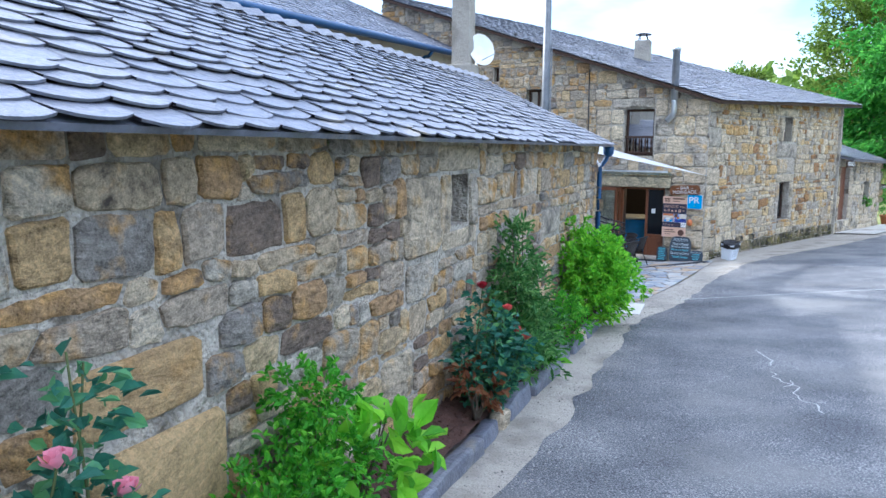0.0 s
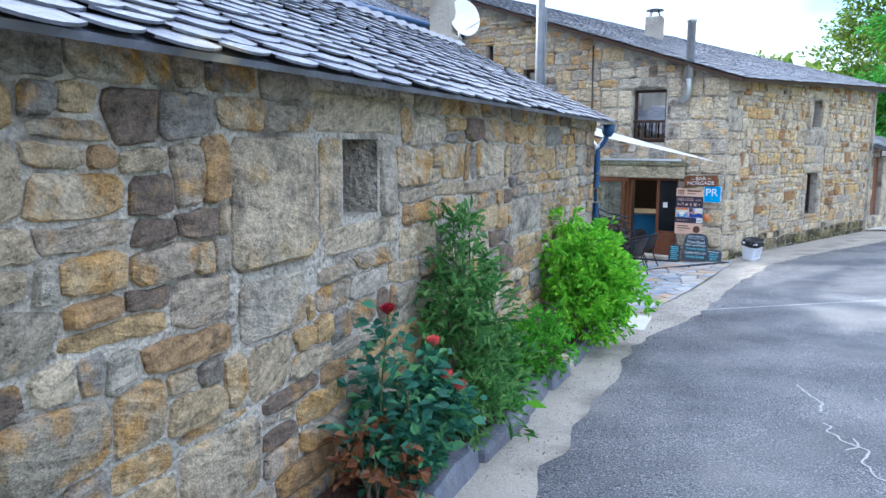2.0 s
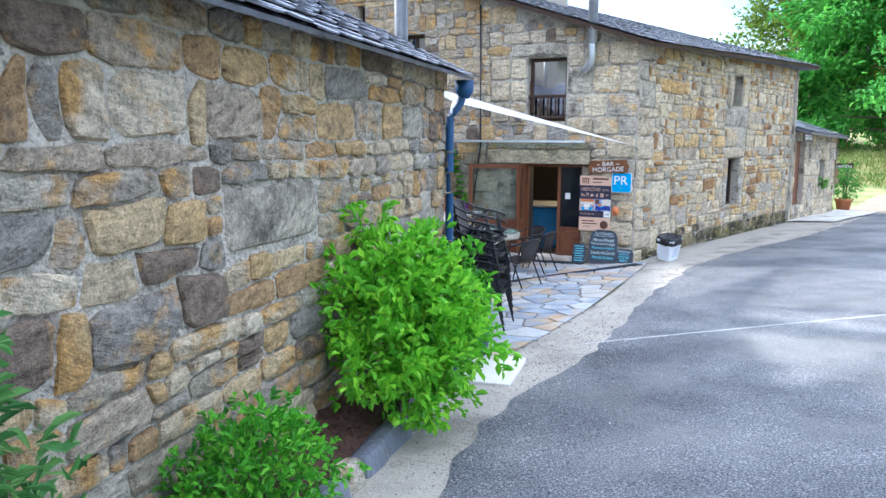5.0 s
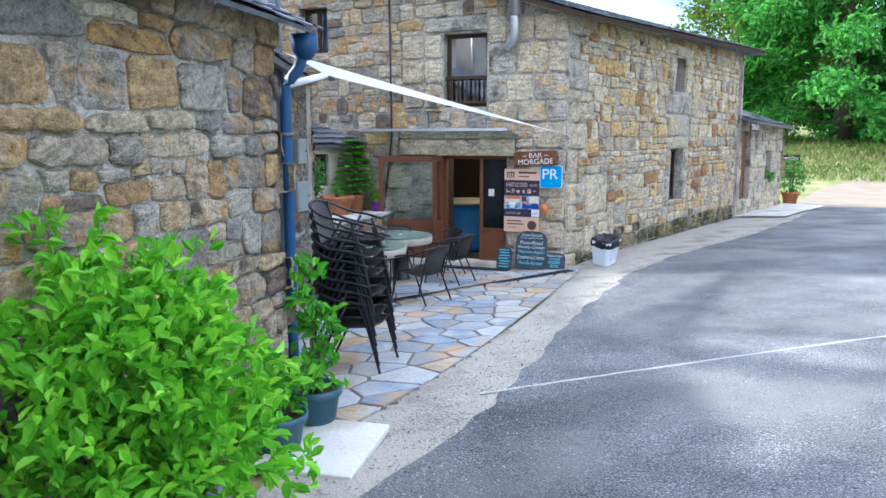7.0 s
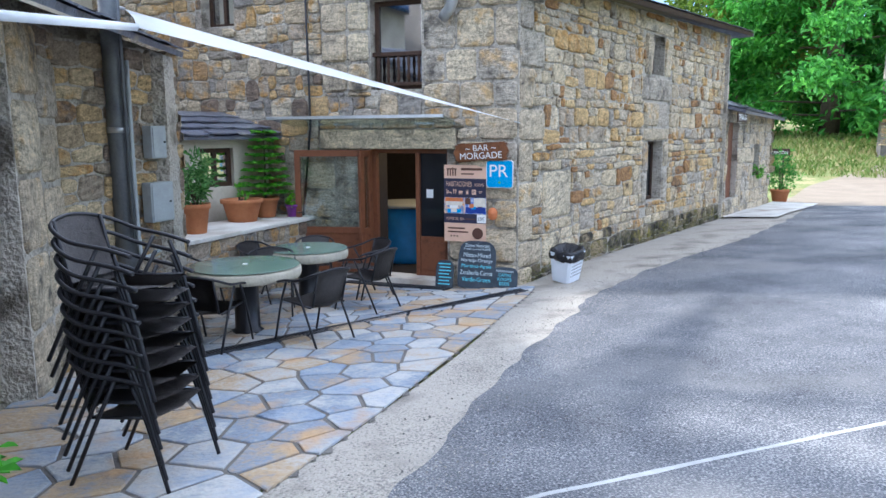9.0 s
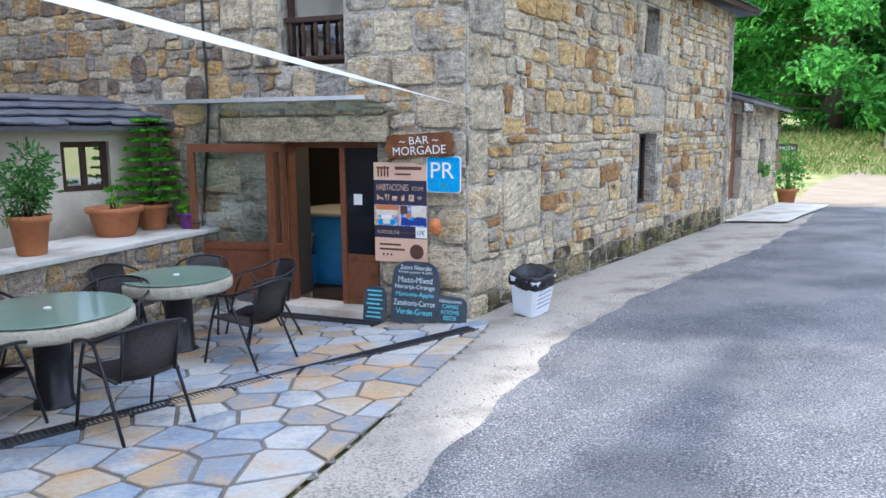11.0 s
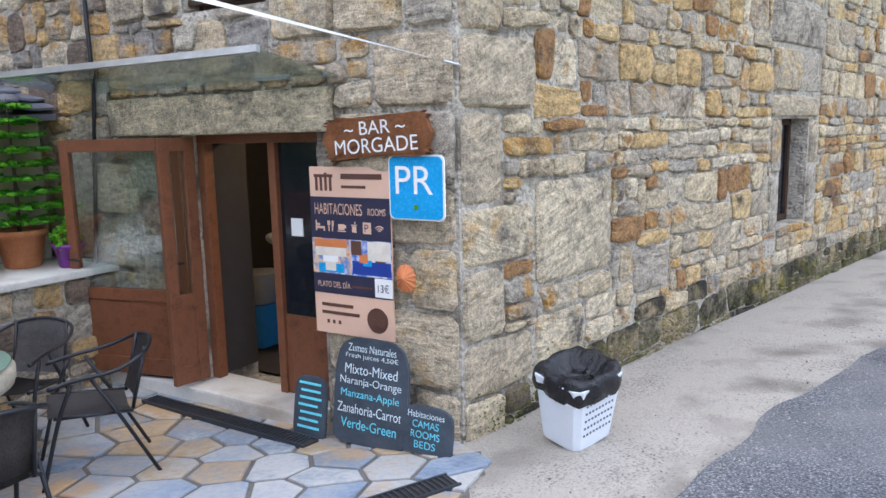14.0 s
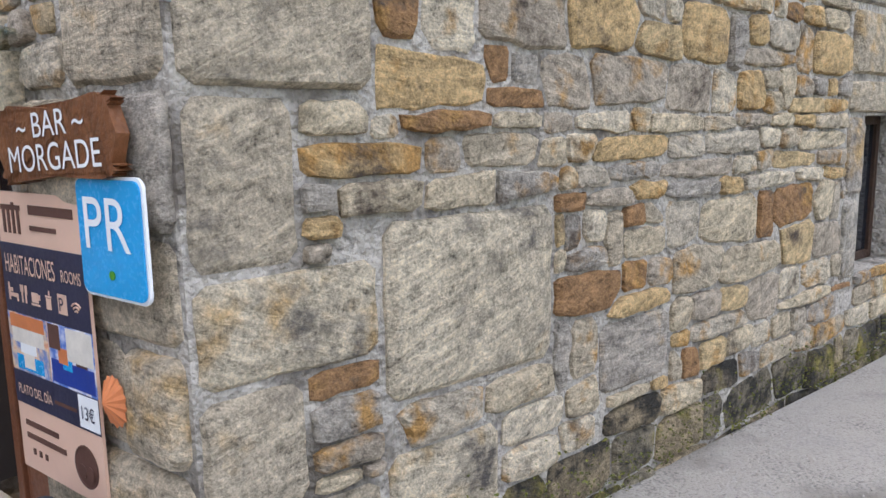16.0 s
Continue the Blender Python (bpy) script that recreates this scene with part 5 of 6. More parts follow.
for i in range(2600):
    s, o = rng.uniform(-6, 6.5), rng.uniform(0.03, 0.42)
    q = BARN.at(s, 0, o)
    c = np.array((q.x, q.y, ground_z(q.x, q.y) + 0.27 - 0.3 * o + rng.uniform(0, 0.02)))
    a, b = rng.normal(size=3), rng.normal(size=3)
    a, b = a / np.linalg.norm(a) * rng.uniform(0.012, 0.03), b / np.linalg.norm(b) * 0.009
    k = len(cv)
    cv += [tuple(c - a), tuple(c + b), tuple(c + a), tuple(c - b + np.array((0, 0, 0.006)))]
    cf.append((k, k + 1, k + 2, k + 3))
tagged(flat("bark_chips", cv, cf, m_mulch), "loose reddish brown bark chips", "mulch", "", "stuff")
# kerb of long slates set on edge
s = -8.5
random.seed(5)
while s < 6.3:
    ln = random.uniform(0.5, 1.15) if random.random() > 0.2 else random.uniform(0.18, 0.28)
    bm = boxed((0, -0.075, -0.08), (ln - 0.03, 0.075, random.uniform(0.12, 0.16)), bevel=0.045)
    bmesh.ops.subdivide_edges(bm, edges=[e for e in bm.edges if e.calc_length() > 0.2], cuts=3, use_grid_fill=True)
    for v in bm.verts:
        v.co += Vector(noise.noise_vector((v.co.x * 5 + s * 3, v.co.y * 5, v.co.z * 5))) * 0.028
    q = BARN.at(s, 0, 0.50)
    kb = obj("kerb_slate", bm, m_slate if ln > 0.3 else m_granite)
    kb.matrix_basis = Matrix.Translation((0, 0, ground_z(q.x, q.y) - 0.0)) @ BARN.m(s, 0, 0.50) @ pose(0, 0, 0, random.uniform(-12, 4), 0, random.uniform(-3, 3))
    tagged(kb, "long blue-grey slate set on edge as kerb" if ln > 0.3 else "rounded pale stone between kerb slates", "kerb stone", "kerb slates of the bed")
    s += ln
x, y, z = bed(2.3, 0.30)
bm = bmesh.new()
bmesh.ops.create_icosphere(bm, subdivisions=3, radius=0.1)
for v in bm.verts:
    v.co = Vector((v.co.x * 1.1, v.co.y * 0.8, v.co.z * 0.75)) * (1 + 0.25 * noise.noise(v.co * 14))
wst = obj("white_stone", bm, m_slab)
wst.location = (x, y, z + 0.03)
tagged(wst, "rough white stone lying in the bed", "stone")

bush("laurel_bush", "bright lime-green bushy shrub beside the barn corner", *bed(5.55, 0.48, 0.1), [(0, 0, 0.75, 0.46), (0.25, 0.1, 0.85, 0.36), (-0.3, -0.1, 0.9, 0.36), (0.05, 0.1, 1.12, 0.32), (0.35, -0.05, 0.55, 0.33), (-0.15, -0.3, 0.55, 0.34), (-0.22, 0.15, 1.42, 0.14), (0.1, -0.2, 0.35, 0.3)], 5600, 0.08, 0.040, m_leaf_lime, seed=2)
bush("box_bush", "low dense mid-green box bush in the bed", *bed(3.75, 0.36), [(0, 0, 0.25, 0.33), (0.2, 0.15, 0.22, 0.26), (-0.15, -0.2, 0.3, 0.28), (0.05, -0.1, 0.42, 0.24)], 2800, 0.045, 0.024, m_leaf_mid, seed=3)
bush("oleander_shrub", "tall loose grey-green shrub against the barn wall", *bed(2.05, 0.30), [(0, 0, 0.45, 0.34), (0.1, 0.15, 0.75, 0.30), (-0.1, -0.12, 0.95, 0.26), (0.02, 0.1, 1.2, 0.24), (-0.03, 0, 1.5, 0.16), (0.22, 0.3, 0.4, 0.3), (0.1, -0.25, 0.25, 0.28)], 3600, 0.09, 0.022, m_leaf_grey, seed=7, stems=12, fill=0.3)
rose("red_rose_bush", "rose bush with crimson and coral blooms", 0.80, 0.34, [(-0.02, -0.05, 1.12), (0.22, 0.18, 0.82), (0.3, 0.1, 0.62), (-0.2, -0.18, 0.5), (0.1, -0.12, 0.66), (-0.1, 0.16, 0.7), (0.16, 0.02, 0.42)], m_leaf_rose, m_red, 1, 8)
rose("coral_rose_bush", "low rose with coral blooms and red young leaves", 0.95, 0.38, [(0.14, 0.12, 0.86), (0.22, 0.02, 0.68), (0.3, 0.0, 0.62), (-0.15, -0.25, 0.42), (-0.22, -0.12, 0.38)], m_leaf_rose, m_coral, 3, 9)
bush("red_leaf_sprig", "reddish young leaves low on the roses", *bed(0.52, 0.36), [(0, 0, 0.32, 0.2), (0.1, 0.1, 0.25, 0.15)], 200, 0.07, 0.045, m_leaf_red, "plant", seed=10)
bush("hydrangea_bush", "fresh green bush with broad toothed leaves", *bed(-1.75, 0.40), [(0.1, 0, 0.5, 0.30), (0.22, 0.2, 0.55, 0.26), (0.16, 0.1, 0.72, 0.16)], 77, 0.17, 0.10, m_leaf_lime, seed=12)
bush("box_bush", "dense dark green box bush beneath broad leaves", *bed(-2.25, 0.34), [(0, 0, 0.35, 0.4), (0.1, 0.35, 0.55, 0.32), (-0.05, -0.35, 0.35, 0.36), (0.05, 0.2, 0.9, 0.24), (0.15, 0.5, 0.3, 0.3)], 5200, 0.045, 0.026, m_leaf_mid, seed=13)
rose("pink_rose_bush", "rose bush with pale pink blooms by the barn", -3.65, 0.36, [(0.05, -0.10, 1.18), (0.16, 0.12, 0.98), (0.02, 0.05, 1.5), (-0.1, -0.25, 0.9), (0.15, -0.1, 0.7), (0.0, 0.2, 1.42)], m_leaf_rose, m_pink, 2, 14)
bush("strap_leaf_plant", "tuft of green strap leaves by the white stone", *bed(2.62, 0.32), [(0, 0, 0.05, 0.06)], 50, 0.26, 0.025, m_leaf_mid, "plant", seed=15)
for s_, o_, r_, h_, sd in ((7.1, 0.42, 0.17, 0.26, 31), (7.55, 0.48, 0.17, 0.30, 32)):
    q = BARN.at(s_, 0, o_)
    pot(q.x, q.y, ground_z(q.x, q.y) + 0.03, r_, h_, m_bluepot, "dark blue-grey plastic pot by the barn corner")
    bush("potted_shrub", "leggy green shrub in a blue-grey pot", q.x, q.y, ground_z(q.x, q.y) + h_, [(0, 0, 0.15, 0.16), (0.05, 0.05, 0.42, 0.18), (0.0, 0.0, 0.7, 0.16)] if sd == 32 else [(0, 0, 0.14, 0.2)], 260, 0.10, 0.045, m_leaf_mid, "shrub", seed=sd, fill=0.2)
bm = boxed((-0.32, -0.38, 0), (0.32, 0.38, 0.05), bevel=0.012)
sl = obj("stone_slab", bm, m_slab)
sl.matrix_basis = pose(3.05, 12.25, ground_z(3.05, 12.25) + 0.01, 2, 0, -22)
tagged(sl, "flat pale stone slab at the terrace's end", "slab")

# ---- lane details ----
def strip(name, points, w, lift, material, label, amp=0.0, n=10, kind="structure"):
    run = curve_points(points, n)
    v = []
    for i, p in enumerate(run):
        d = (run[min(i + 1, len(run) - 1)] - run[max(i - 1, 0)]).normalized()
        u = Vector((-d.y, d.x, 0))
        k = amp * noise.noise((p.x * 6, p.y * 6, 2))
        ww = w * (0.6 + 0.8 * abs(noise.noise((p.x * 5, p.y * 5, 7)))) if amp else w
        for e in (-0.5, 0.5):
            q = p + u * (e * ww + k)
            v.append((q.x, q.y, ground_z(q.x, q.y) + lift))
    f = [(2 * i, 2 * i + 1, 2 * i + 3, 2 * i + 2) for i in range(len(run) - 1)]
    return tagged(flat(name, v, f, material), label, "road mark", "", kind)


strip("road_seam", [(4.25, 13.17, 0), (5.5, 13.42, 0), (7.9, 13.85, 0), (10.5, 14.2, 0), (14, 14.7, 0)], 0.055, 0.0145, m_whiteline, "pale concrete seam across the lane", 0.02)
for pts_ in ([(3.52, 6.5, 0), (3.6, 6.8, 0), (3.52, 7.1, 0), (3.68, 7.35, 0), (3.62, 7.7, 0), (3.7, 8.0, 0)], [(3.8, 8.3, 0), (3.95, 8.5, 0), (3.9, 8.8, 0), (4.0, 9.1, 0)], [(3.55, 7.4, 0), (3.72, 7.5, 0), (3.78, 7.62, 0)]):
    strip("road_crack", pts_, 0.022, 0.019, m_whiteline, "pale filled crack in the asphalt", 0.08, 26)
m_grit = surface("loose_grit", [(0.10, 0.095, 0.09), (0.30, 0.28, 0.25), (0.45, 0.42, 0.37)], scale=8, rand=0.8, bump=0.2)
rng = np.random.default_rng(61)
gp, gd = [], []
walk_edge = curve_points(EDGE, 40)
for i in range(5200):
    e = walk_edge[int(rng.integers(60, len(walk_edge) - 40))]
    x, y = e.x + rng.normal() * 0.35, e.y + rng.normal() * 0.35
    gp.append((x, y, ground_z(x, y) + 0.016))
    gd.append((rng.normal(), rng.normal(), 0.15 * rng.normal()))
tagged(leaf_mesh("road_grit", gp, gd, 0.016, 0.012, m_grit, None), "loose grit along the broken asphalt edge", "grit", "", "stuff")


def grating(p, q, w, label):
    """A drain: dark channel with cross bars."""
    p, q = Vector(p), Vector(q)
    ln = (q - p).length
    ang = math.degrees(math.atan2(q.y - p.y, q.x - p.x))
    z0, z1 = ground_z(p.x, p.y), ground_z(q.x, q.y)
    g = base("drain_grating", label, "drain", pose(p.x, p.y, z0 + 0.036, 0, -math.degrees(math.atan2(z1 - z0, ln)), ang))
    part("channel", boxed((0, -w / 2, -0.03), (ln, w / 2, 0.0)), m_dark, g)
    for e in (-1, 1):
        part("side_bar", boxed((0, e * w / 2 - 0.008, -0.03), (ln, e * w / 2 + 0.008, 0.010)), m_grate, g)
    bm = bmesh.new()
    for i in range(int(ln / 0.035)):
        box(bm, (i * 0.035, -w / 2 + 0.009, 0.001), (i * 0.035 + 0.013, w / 2 - 0.009, 0.008))
    part("bar_grid", bm, m_grate, g)


grating((3.1, 17.0, 0), (7.12, 19.62, 0), 0.14, "long dark steel drain grating across the terrace")
grating((4.75, 21.45, 0), (6.2, 20.42, 0), 0.13, "dark drain grating before the bar threshold")

# ---- the annex past the bar ----
ANX = Face(SIDE.at(11.4, 0, 0.0).xy, SIDE.d.xy)
anx_open = [(0.15, 1.30, -0.5, 1.6), (3.3, 4.1, 0.0, 0.95)]
wall("wall_annex", ANX, 0.0, 5.6, -1.6, lambda s: 1.95, anx_open, 0.4, m_mortar, "granite wall of the low annex")
wall("wall_annex_end", Face(ANX.at(5.6, 0).xy, (-ANX.n.x, -ANX.n.y)), 0.0, 4.0, -1.6, lambda s: 1.9 + 0.25 * s, [], 0.4, m_mortar, "end wall of the annex")
prism_roof("roof_annex", [ANX.at(-0.1, 1.9, 0.5), ANX.at(6.0, 1.75, 0.35), ANX.at(6.0, 2.9, -3.0), ANX.at(-0.1, 2.9, -3.0)], 0.08, m_slate, "blue-grey slate roof of the annex")
ad = tagged(base("door_2", "dark brown plank door of the annex", "door", ANX.m(0.15, -0.5, -0.15)), kind="structure")
for i in range(6):
    part("plank", boxed((i * 0.19, 0, 0), (i * 0.19 + 0.185, 0.05, 2.09), bevel=0.004), m_wood, ad)
window_unit(ANX, *anx_open[1], "small annex window with a planted sill", "window_10", 0.2)
room("room_annex", ANX, 0.05, 5.0, -0.8, 1.9, 2.0, 0.4)
tsign = base("terrace_sign", "dark wooden hanging sign with white lettering", "sign", ANX.m(-0.15, 1.72, 0.42))
part("sign_board", boxed((-0.5, -0.015, -0.13), (0.5, 0.015, 0.13), bevel=0.004), m_darkwood, tsign)
words("TERRAZA", at(0, 0, -0.0155), 0.15, m_letter, tsign, width=0.86)
rsign = base("reception_sign", "dark arrow sign beside the annex", "sign", pose(19.9, 33.3, 0, 0, 0, 8))
part("sign_post", tube([(0.4, 0.05, -1.3), (0.4, 0.05, 0.75)], 0.03), m_darkwood, rsign)
part("sign_board", boxed((-0.5, -0.015, 0.5), (0.6, 0.015, 0.75), bevel=0.004), m_darkwood, rsign)
words("RECEPCIÓN", at(0.05, 0.625, -0.0155), 0.13, m_letter, rsign, width=0.9)
strip("annex_ramp", [ANX.at(-0.3, 0, 0.75), ANX.at(2.5, 0, 0.75), ANX.at(6.0, 0, 0.8)], 1.4, 0.05, m_slab, "pale concrete ramp before the annex")
pot(19.75, 32.7, ground_z(19.75, 32.7), 0.3, 0.45, m_terra, "terracotta pot beside the annex")
bush("bay_bush", "rounded dark green bush in a pot", 19.75, 32.7, ground_z(19.75, 32.7) + 0.35, [(0, 0, 0.55, 0.5), (0, 0, 1.0, 0.4)], 1500, 0.08, 0.035, m_leaf_spruce, seed=41)
bush("sill_plant", "small trailing plant on the annex sill", *ANX.at(3.7, 0.0, 0.05), [(0, 0, 0.12, 0.2), (0.2, 0.2, 0.1, 0.15)], 200, 0.08, 0.03, m_leaf_mid, "plant", seed=42)


# ---- trees and the distance ----
def tree(name, label, x, y, h, r, material, seed, leaves=9000, size=0.30, conifer=False, low=0.18):
    rng = np.random.default_rng(seed)
    z = land_z(x, y) - 0.1
    t = base(name, label, "tree", pose(x, y, z))
    part("trunk", tube([(0, 0, -0.3), (0.1, 0, h * 0.3), (0.0, 0.1, h * 0.65), (0.05, 0, h * 0.95)], [h * 0.032, h * 0.024, h * 0.013, h * 0.003], 10), m_bark, t)
    limbs = bmesh.new()
    pts, dirs = [], []
    nl = 60 if conifer else 34
    for i in range(nl):
        f = low + (0.97 - low) * (i + rng.uniform()) / nl
        a = i * 2.4 + rng.normal() * 0.3
        prof = (1 - f) ** 0.75 * 1.25 if conifer else math.sin(math.pi * min(1, max(0.02, (f - low) / (1 - low) * 0.86 + 0.14))) ** 0.6
        ln = r * prof * rng.uniform(0.75, 1.12)
        drop = -0.16 if conifer else 0.35
        e = np.array((math.cos(a) * ln, math.sin(a) * ln, f * h + ln * drop))
        b0 = np.array((0, 0, f * h * (1.0 if conifer else 0.8)))
        tube([tuple(b0), tuple((b0 + e) / 2 + np.array((0, 0, 0.1 * ln))), tuple(e)], [0.05 + 0.03 * ln / r, 0.035, 0.01], 5, limbs)
        for _ in range(max(4, int(leaves / nl / 9))):
            u = rng.uniform() ** 0.6
            c = b0 + (e - b0) * (0.25 + 0.8 * u) + rng.normal(size=3) * np.array((0.16, 0.16, 0.07 if conifer else 0.17)) * (0.45 * r if not conifer else 0.5 * r) * (0.5 + 0.6 * u)
            o = c - np.array((0, 0, f * h * 0.9))
            for _ in range(9):
                pts.append(c + rng.normal(size=3) * size * 0.8)
                dirs.append(o * 0.6 + rng.normal(size=3) * r * 0.45 + np.array((0, 0, -0.1 * r if conifer else 0.1 * r)))
    part("branchwork", limbs, m_bark, t)
    leaf_mesh("crown", pts, dirs, size, size * (0.42 if conifer else 0.62), material, t)
    return t


tree("conifer_tree", "large dense green spruce on the meadow", 35.5, 51.5, 20.0, 8.0, m_leaf_spruce, 51, 52000, 0.45, True, 0.04)
tree("conifer_tree", "large spreading dark conifer on the meadow", 45.0, 52.0, 20.0, 8.0, m_leaf_spruce, 52, 36000, 0.48, True, 0.04)
tree("oak_tree", "broad light green oak behind the annex", 35.0, 61.0, 15.0, 6.0, m_leaf_oak, 53, 14000, 0.32)
tree("oak_tree", "sunlit leafy oak beyond the meadow", 48.0, 66.0, 17.0, 7.5, m_leaf_oak, 54, 14000, 0.36)
tree("oak_tree", "tall leafy tree at the meadow's edge", 42.0, 68.0, 17.0, 7.0, m_leaf_oak, 55, 12000, 0.36)
tree("oak_tree", "dark leafy tree behind the bar roof", 28.5, 72.0, 8.5, 3.0, m_leaf_oak, 56, 8000, 0.34)
rng = np.random.default_rng(77)
pts, dirs = [], []
for i in range(520):
    a = rng.uniform(0, 2 * math.pi) if i % 3 else rng.uniform(0.3, 1.5)
    rr = rng.uniform(85, 150)
    x, y = 10 + rr * math.cos(a), 20 + rr * math.sin(a)
    z, hh = land_z(x, y), rng.uniform(5, 9)
    for _ in range(46):
        u = rng.normal(size=3)
        u /= np.linalg.norm(u)
        pts.append(np.array((x, y, z + hh * 0.5)) + u * np.array((hh * 0.5, hh * 0.5, hh * 0.55)) * rng.uniform(0.7, 1.1))
        dirs.append(u + rng.normal(size=3) * 0.5)
tagged(leaf_mesh("far_woods", pts, dirs, 2.0, 1.5, m_leaf_oak, None), "distant wooded hills round the village", "woods", "", "stuff")
m_grass = surface("dry_grass", [(0.07, 0.17, 0.03), (0.20, 0.28, 0.07), (0.42, 0.35, 0.17)], scale=0.5, rand=0.5, rough=0.7, bump=0.1, leafy=0.3)
# moss and weeds at the foot of the bar's side wall
m_moss = surface("moss", [(0.06, 0.07, 0.02), (0.16, 0.17, 0.04), (0.30, 0.28, 0.06)], scale=3, rand=0.5, rough=0.9)
mp, md = [], []
for i in range(3000):
    s, z = rng.uniform(0.1, 11.2), abs(rng.normal()) * 0.16
    q = SIDE.at(s, 0, 0.035 + 0.02 * rng.uniform())
    mp.append((q.x, q.y, ground_z(q.x, q.y) + z + 0.02 + 0.12 * noise.noise((s * 1.5, 0, 4))))
    md.append((0.4 + rng.normal() * 0.5, -0.4 + rng.normal() * 0.5, 0.6 + rng.normal() * 0.4))
tagged(leaf_mesh("wall_moss", mp, md, 0.018, 0.014, m_moss, None), "yellow-green moss at the wall's foot", "moss", "", "stuff")
# meadow grass
pts, dirs = [], []
for i in range(30000):
    x, y = rng.uniform(20, 52), rng.uniform(32, 66)
    u = (x - 15.0) * 0.62 + (y - 28.0) * 0.78
    if 17.5 < u < 34:
        pts.append((x, y, land_z(x, y) - 0.04))
        dirs.append((rng.normal() * 0.4, rng.normal() * 0.4, 1))
tagged(leaf_mesh("meadow_grass", pts, dirs, 0.30, 0.05, m_grass, None), "dry and green tufts of meadow grass", "grass", "", "stuff")
fp = base("utility_pole", "pale wooden utility pole by the meadow wall", "pole", pose(33.3, 44.5, land_z(33.3, 44.5)))
part("shaft", tube([(0, 0, -0.2), (0.05, 0, 4.0), (0.1, 0, 9.0)], [0.16, 0.14, 0.11], 12), m_concrete, fp)
TRACK_A = [(15.5, 28.9, 0), (21.0, 34.0, 0), (26.5, 39.5, 0), (36.0, 44.0, 0), (52.0, 47.0, 0)]
TRACK_B = [(24.0, 20.0, 0), (30.0, 26.0, 0), (36.0, 31.0, 0), (44.0, 35.0, 0), (60.0, 38.0, 0)]
ta, tb = curve_points(TRACK_A, 16), curve_points(TRACK_B, 16)
tv_, tf_ = [], []
for p, q in zip(ta, tb):
    for c in range(13):
        w = p.lerp(q, c / 12)
        tv_.append((w.x, w.y, land_z(w.x, w.y) - 0.012))
for i in range(len(ta) - 1):
    for c in range(12):
        tf_.append((i * 13 + c, i * 13 + c + 1, i * 13 + c + 14, i * 13 + c + 13))
tagged(flat("gravel_track", tv_, tf_, m_gravel), "pale sunlit gravel track past the annex", "track", "", "structure")
DRY = Face((32.6, 43.6), (0.8, -0.25))
wall("wall_dry_stone", DRY, 0.0, 7.0, 0.0, lambda s: land_z(32.6 + 0.8 * s, 43.6 - 0.25 * s) + 0.75 + 0.1 * math.sin(s * 3), [(k * 0.5, k * 0.5, 0, 0) for k in range(1, 14)], 0.5, m_joint, "old dry stone wall on the bank")


# ---- pieces: stones, slates and flags, last ----
def clip(poly, px, py, nx_, ny_):
    """Cuts a polygon back to the side of a line that its normal points away from."""
    out = []
    for i in range(len(poly)):
        a, b = poly[i], poly[(i + 1) % len(poly)]
        da, db = (a[0] - px) * nx_ + (a[1] - py) * ny_, (b[0] - px) * nx_ + (b[1] - py) * ny_
        if da <= 0:
            out.append(a)
        if (da < 0 < db) or (db < 0 < da):
            t = da / (da - db)
            out.append((a[0] + (b[0] - a[0]) * t, a[1] + (b[1] - a[1]) * t))
    return out


def courses(s0, s1, z0, z1, hs, ws, rng):
    """Uneven rubble: courses cut into stones, some split again. Rectangles s0, s1, z0, z1."""
    out, z = [], z0
    while z < z1 - 0.05:
        h = min(rng.uniform(*hs), z1 - z)
        s = s0
        while s < s1 - 0.05:
            w = min(rng.uniform(*ws) * (0.7 + 0.6 * rng.random()), s1 - s)
            k = rng.random()
            if k < 0.28 and h > 0.2:
                c = rng.uniform(0.35, 0.65)
                out += [(s, s + w, z, z + h * c), (s, s + w * c, z + h * c, z + h), (s + w * c, s + w, z + h * c, z + h)] if w > 0.3 else [(s, s + w, z, z + h * c), (s, s + w, z + h * c, z + h)]
            else:
                out.append((s, s + w, z, z + h))
            s += w
        z += h
    return out


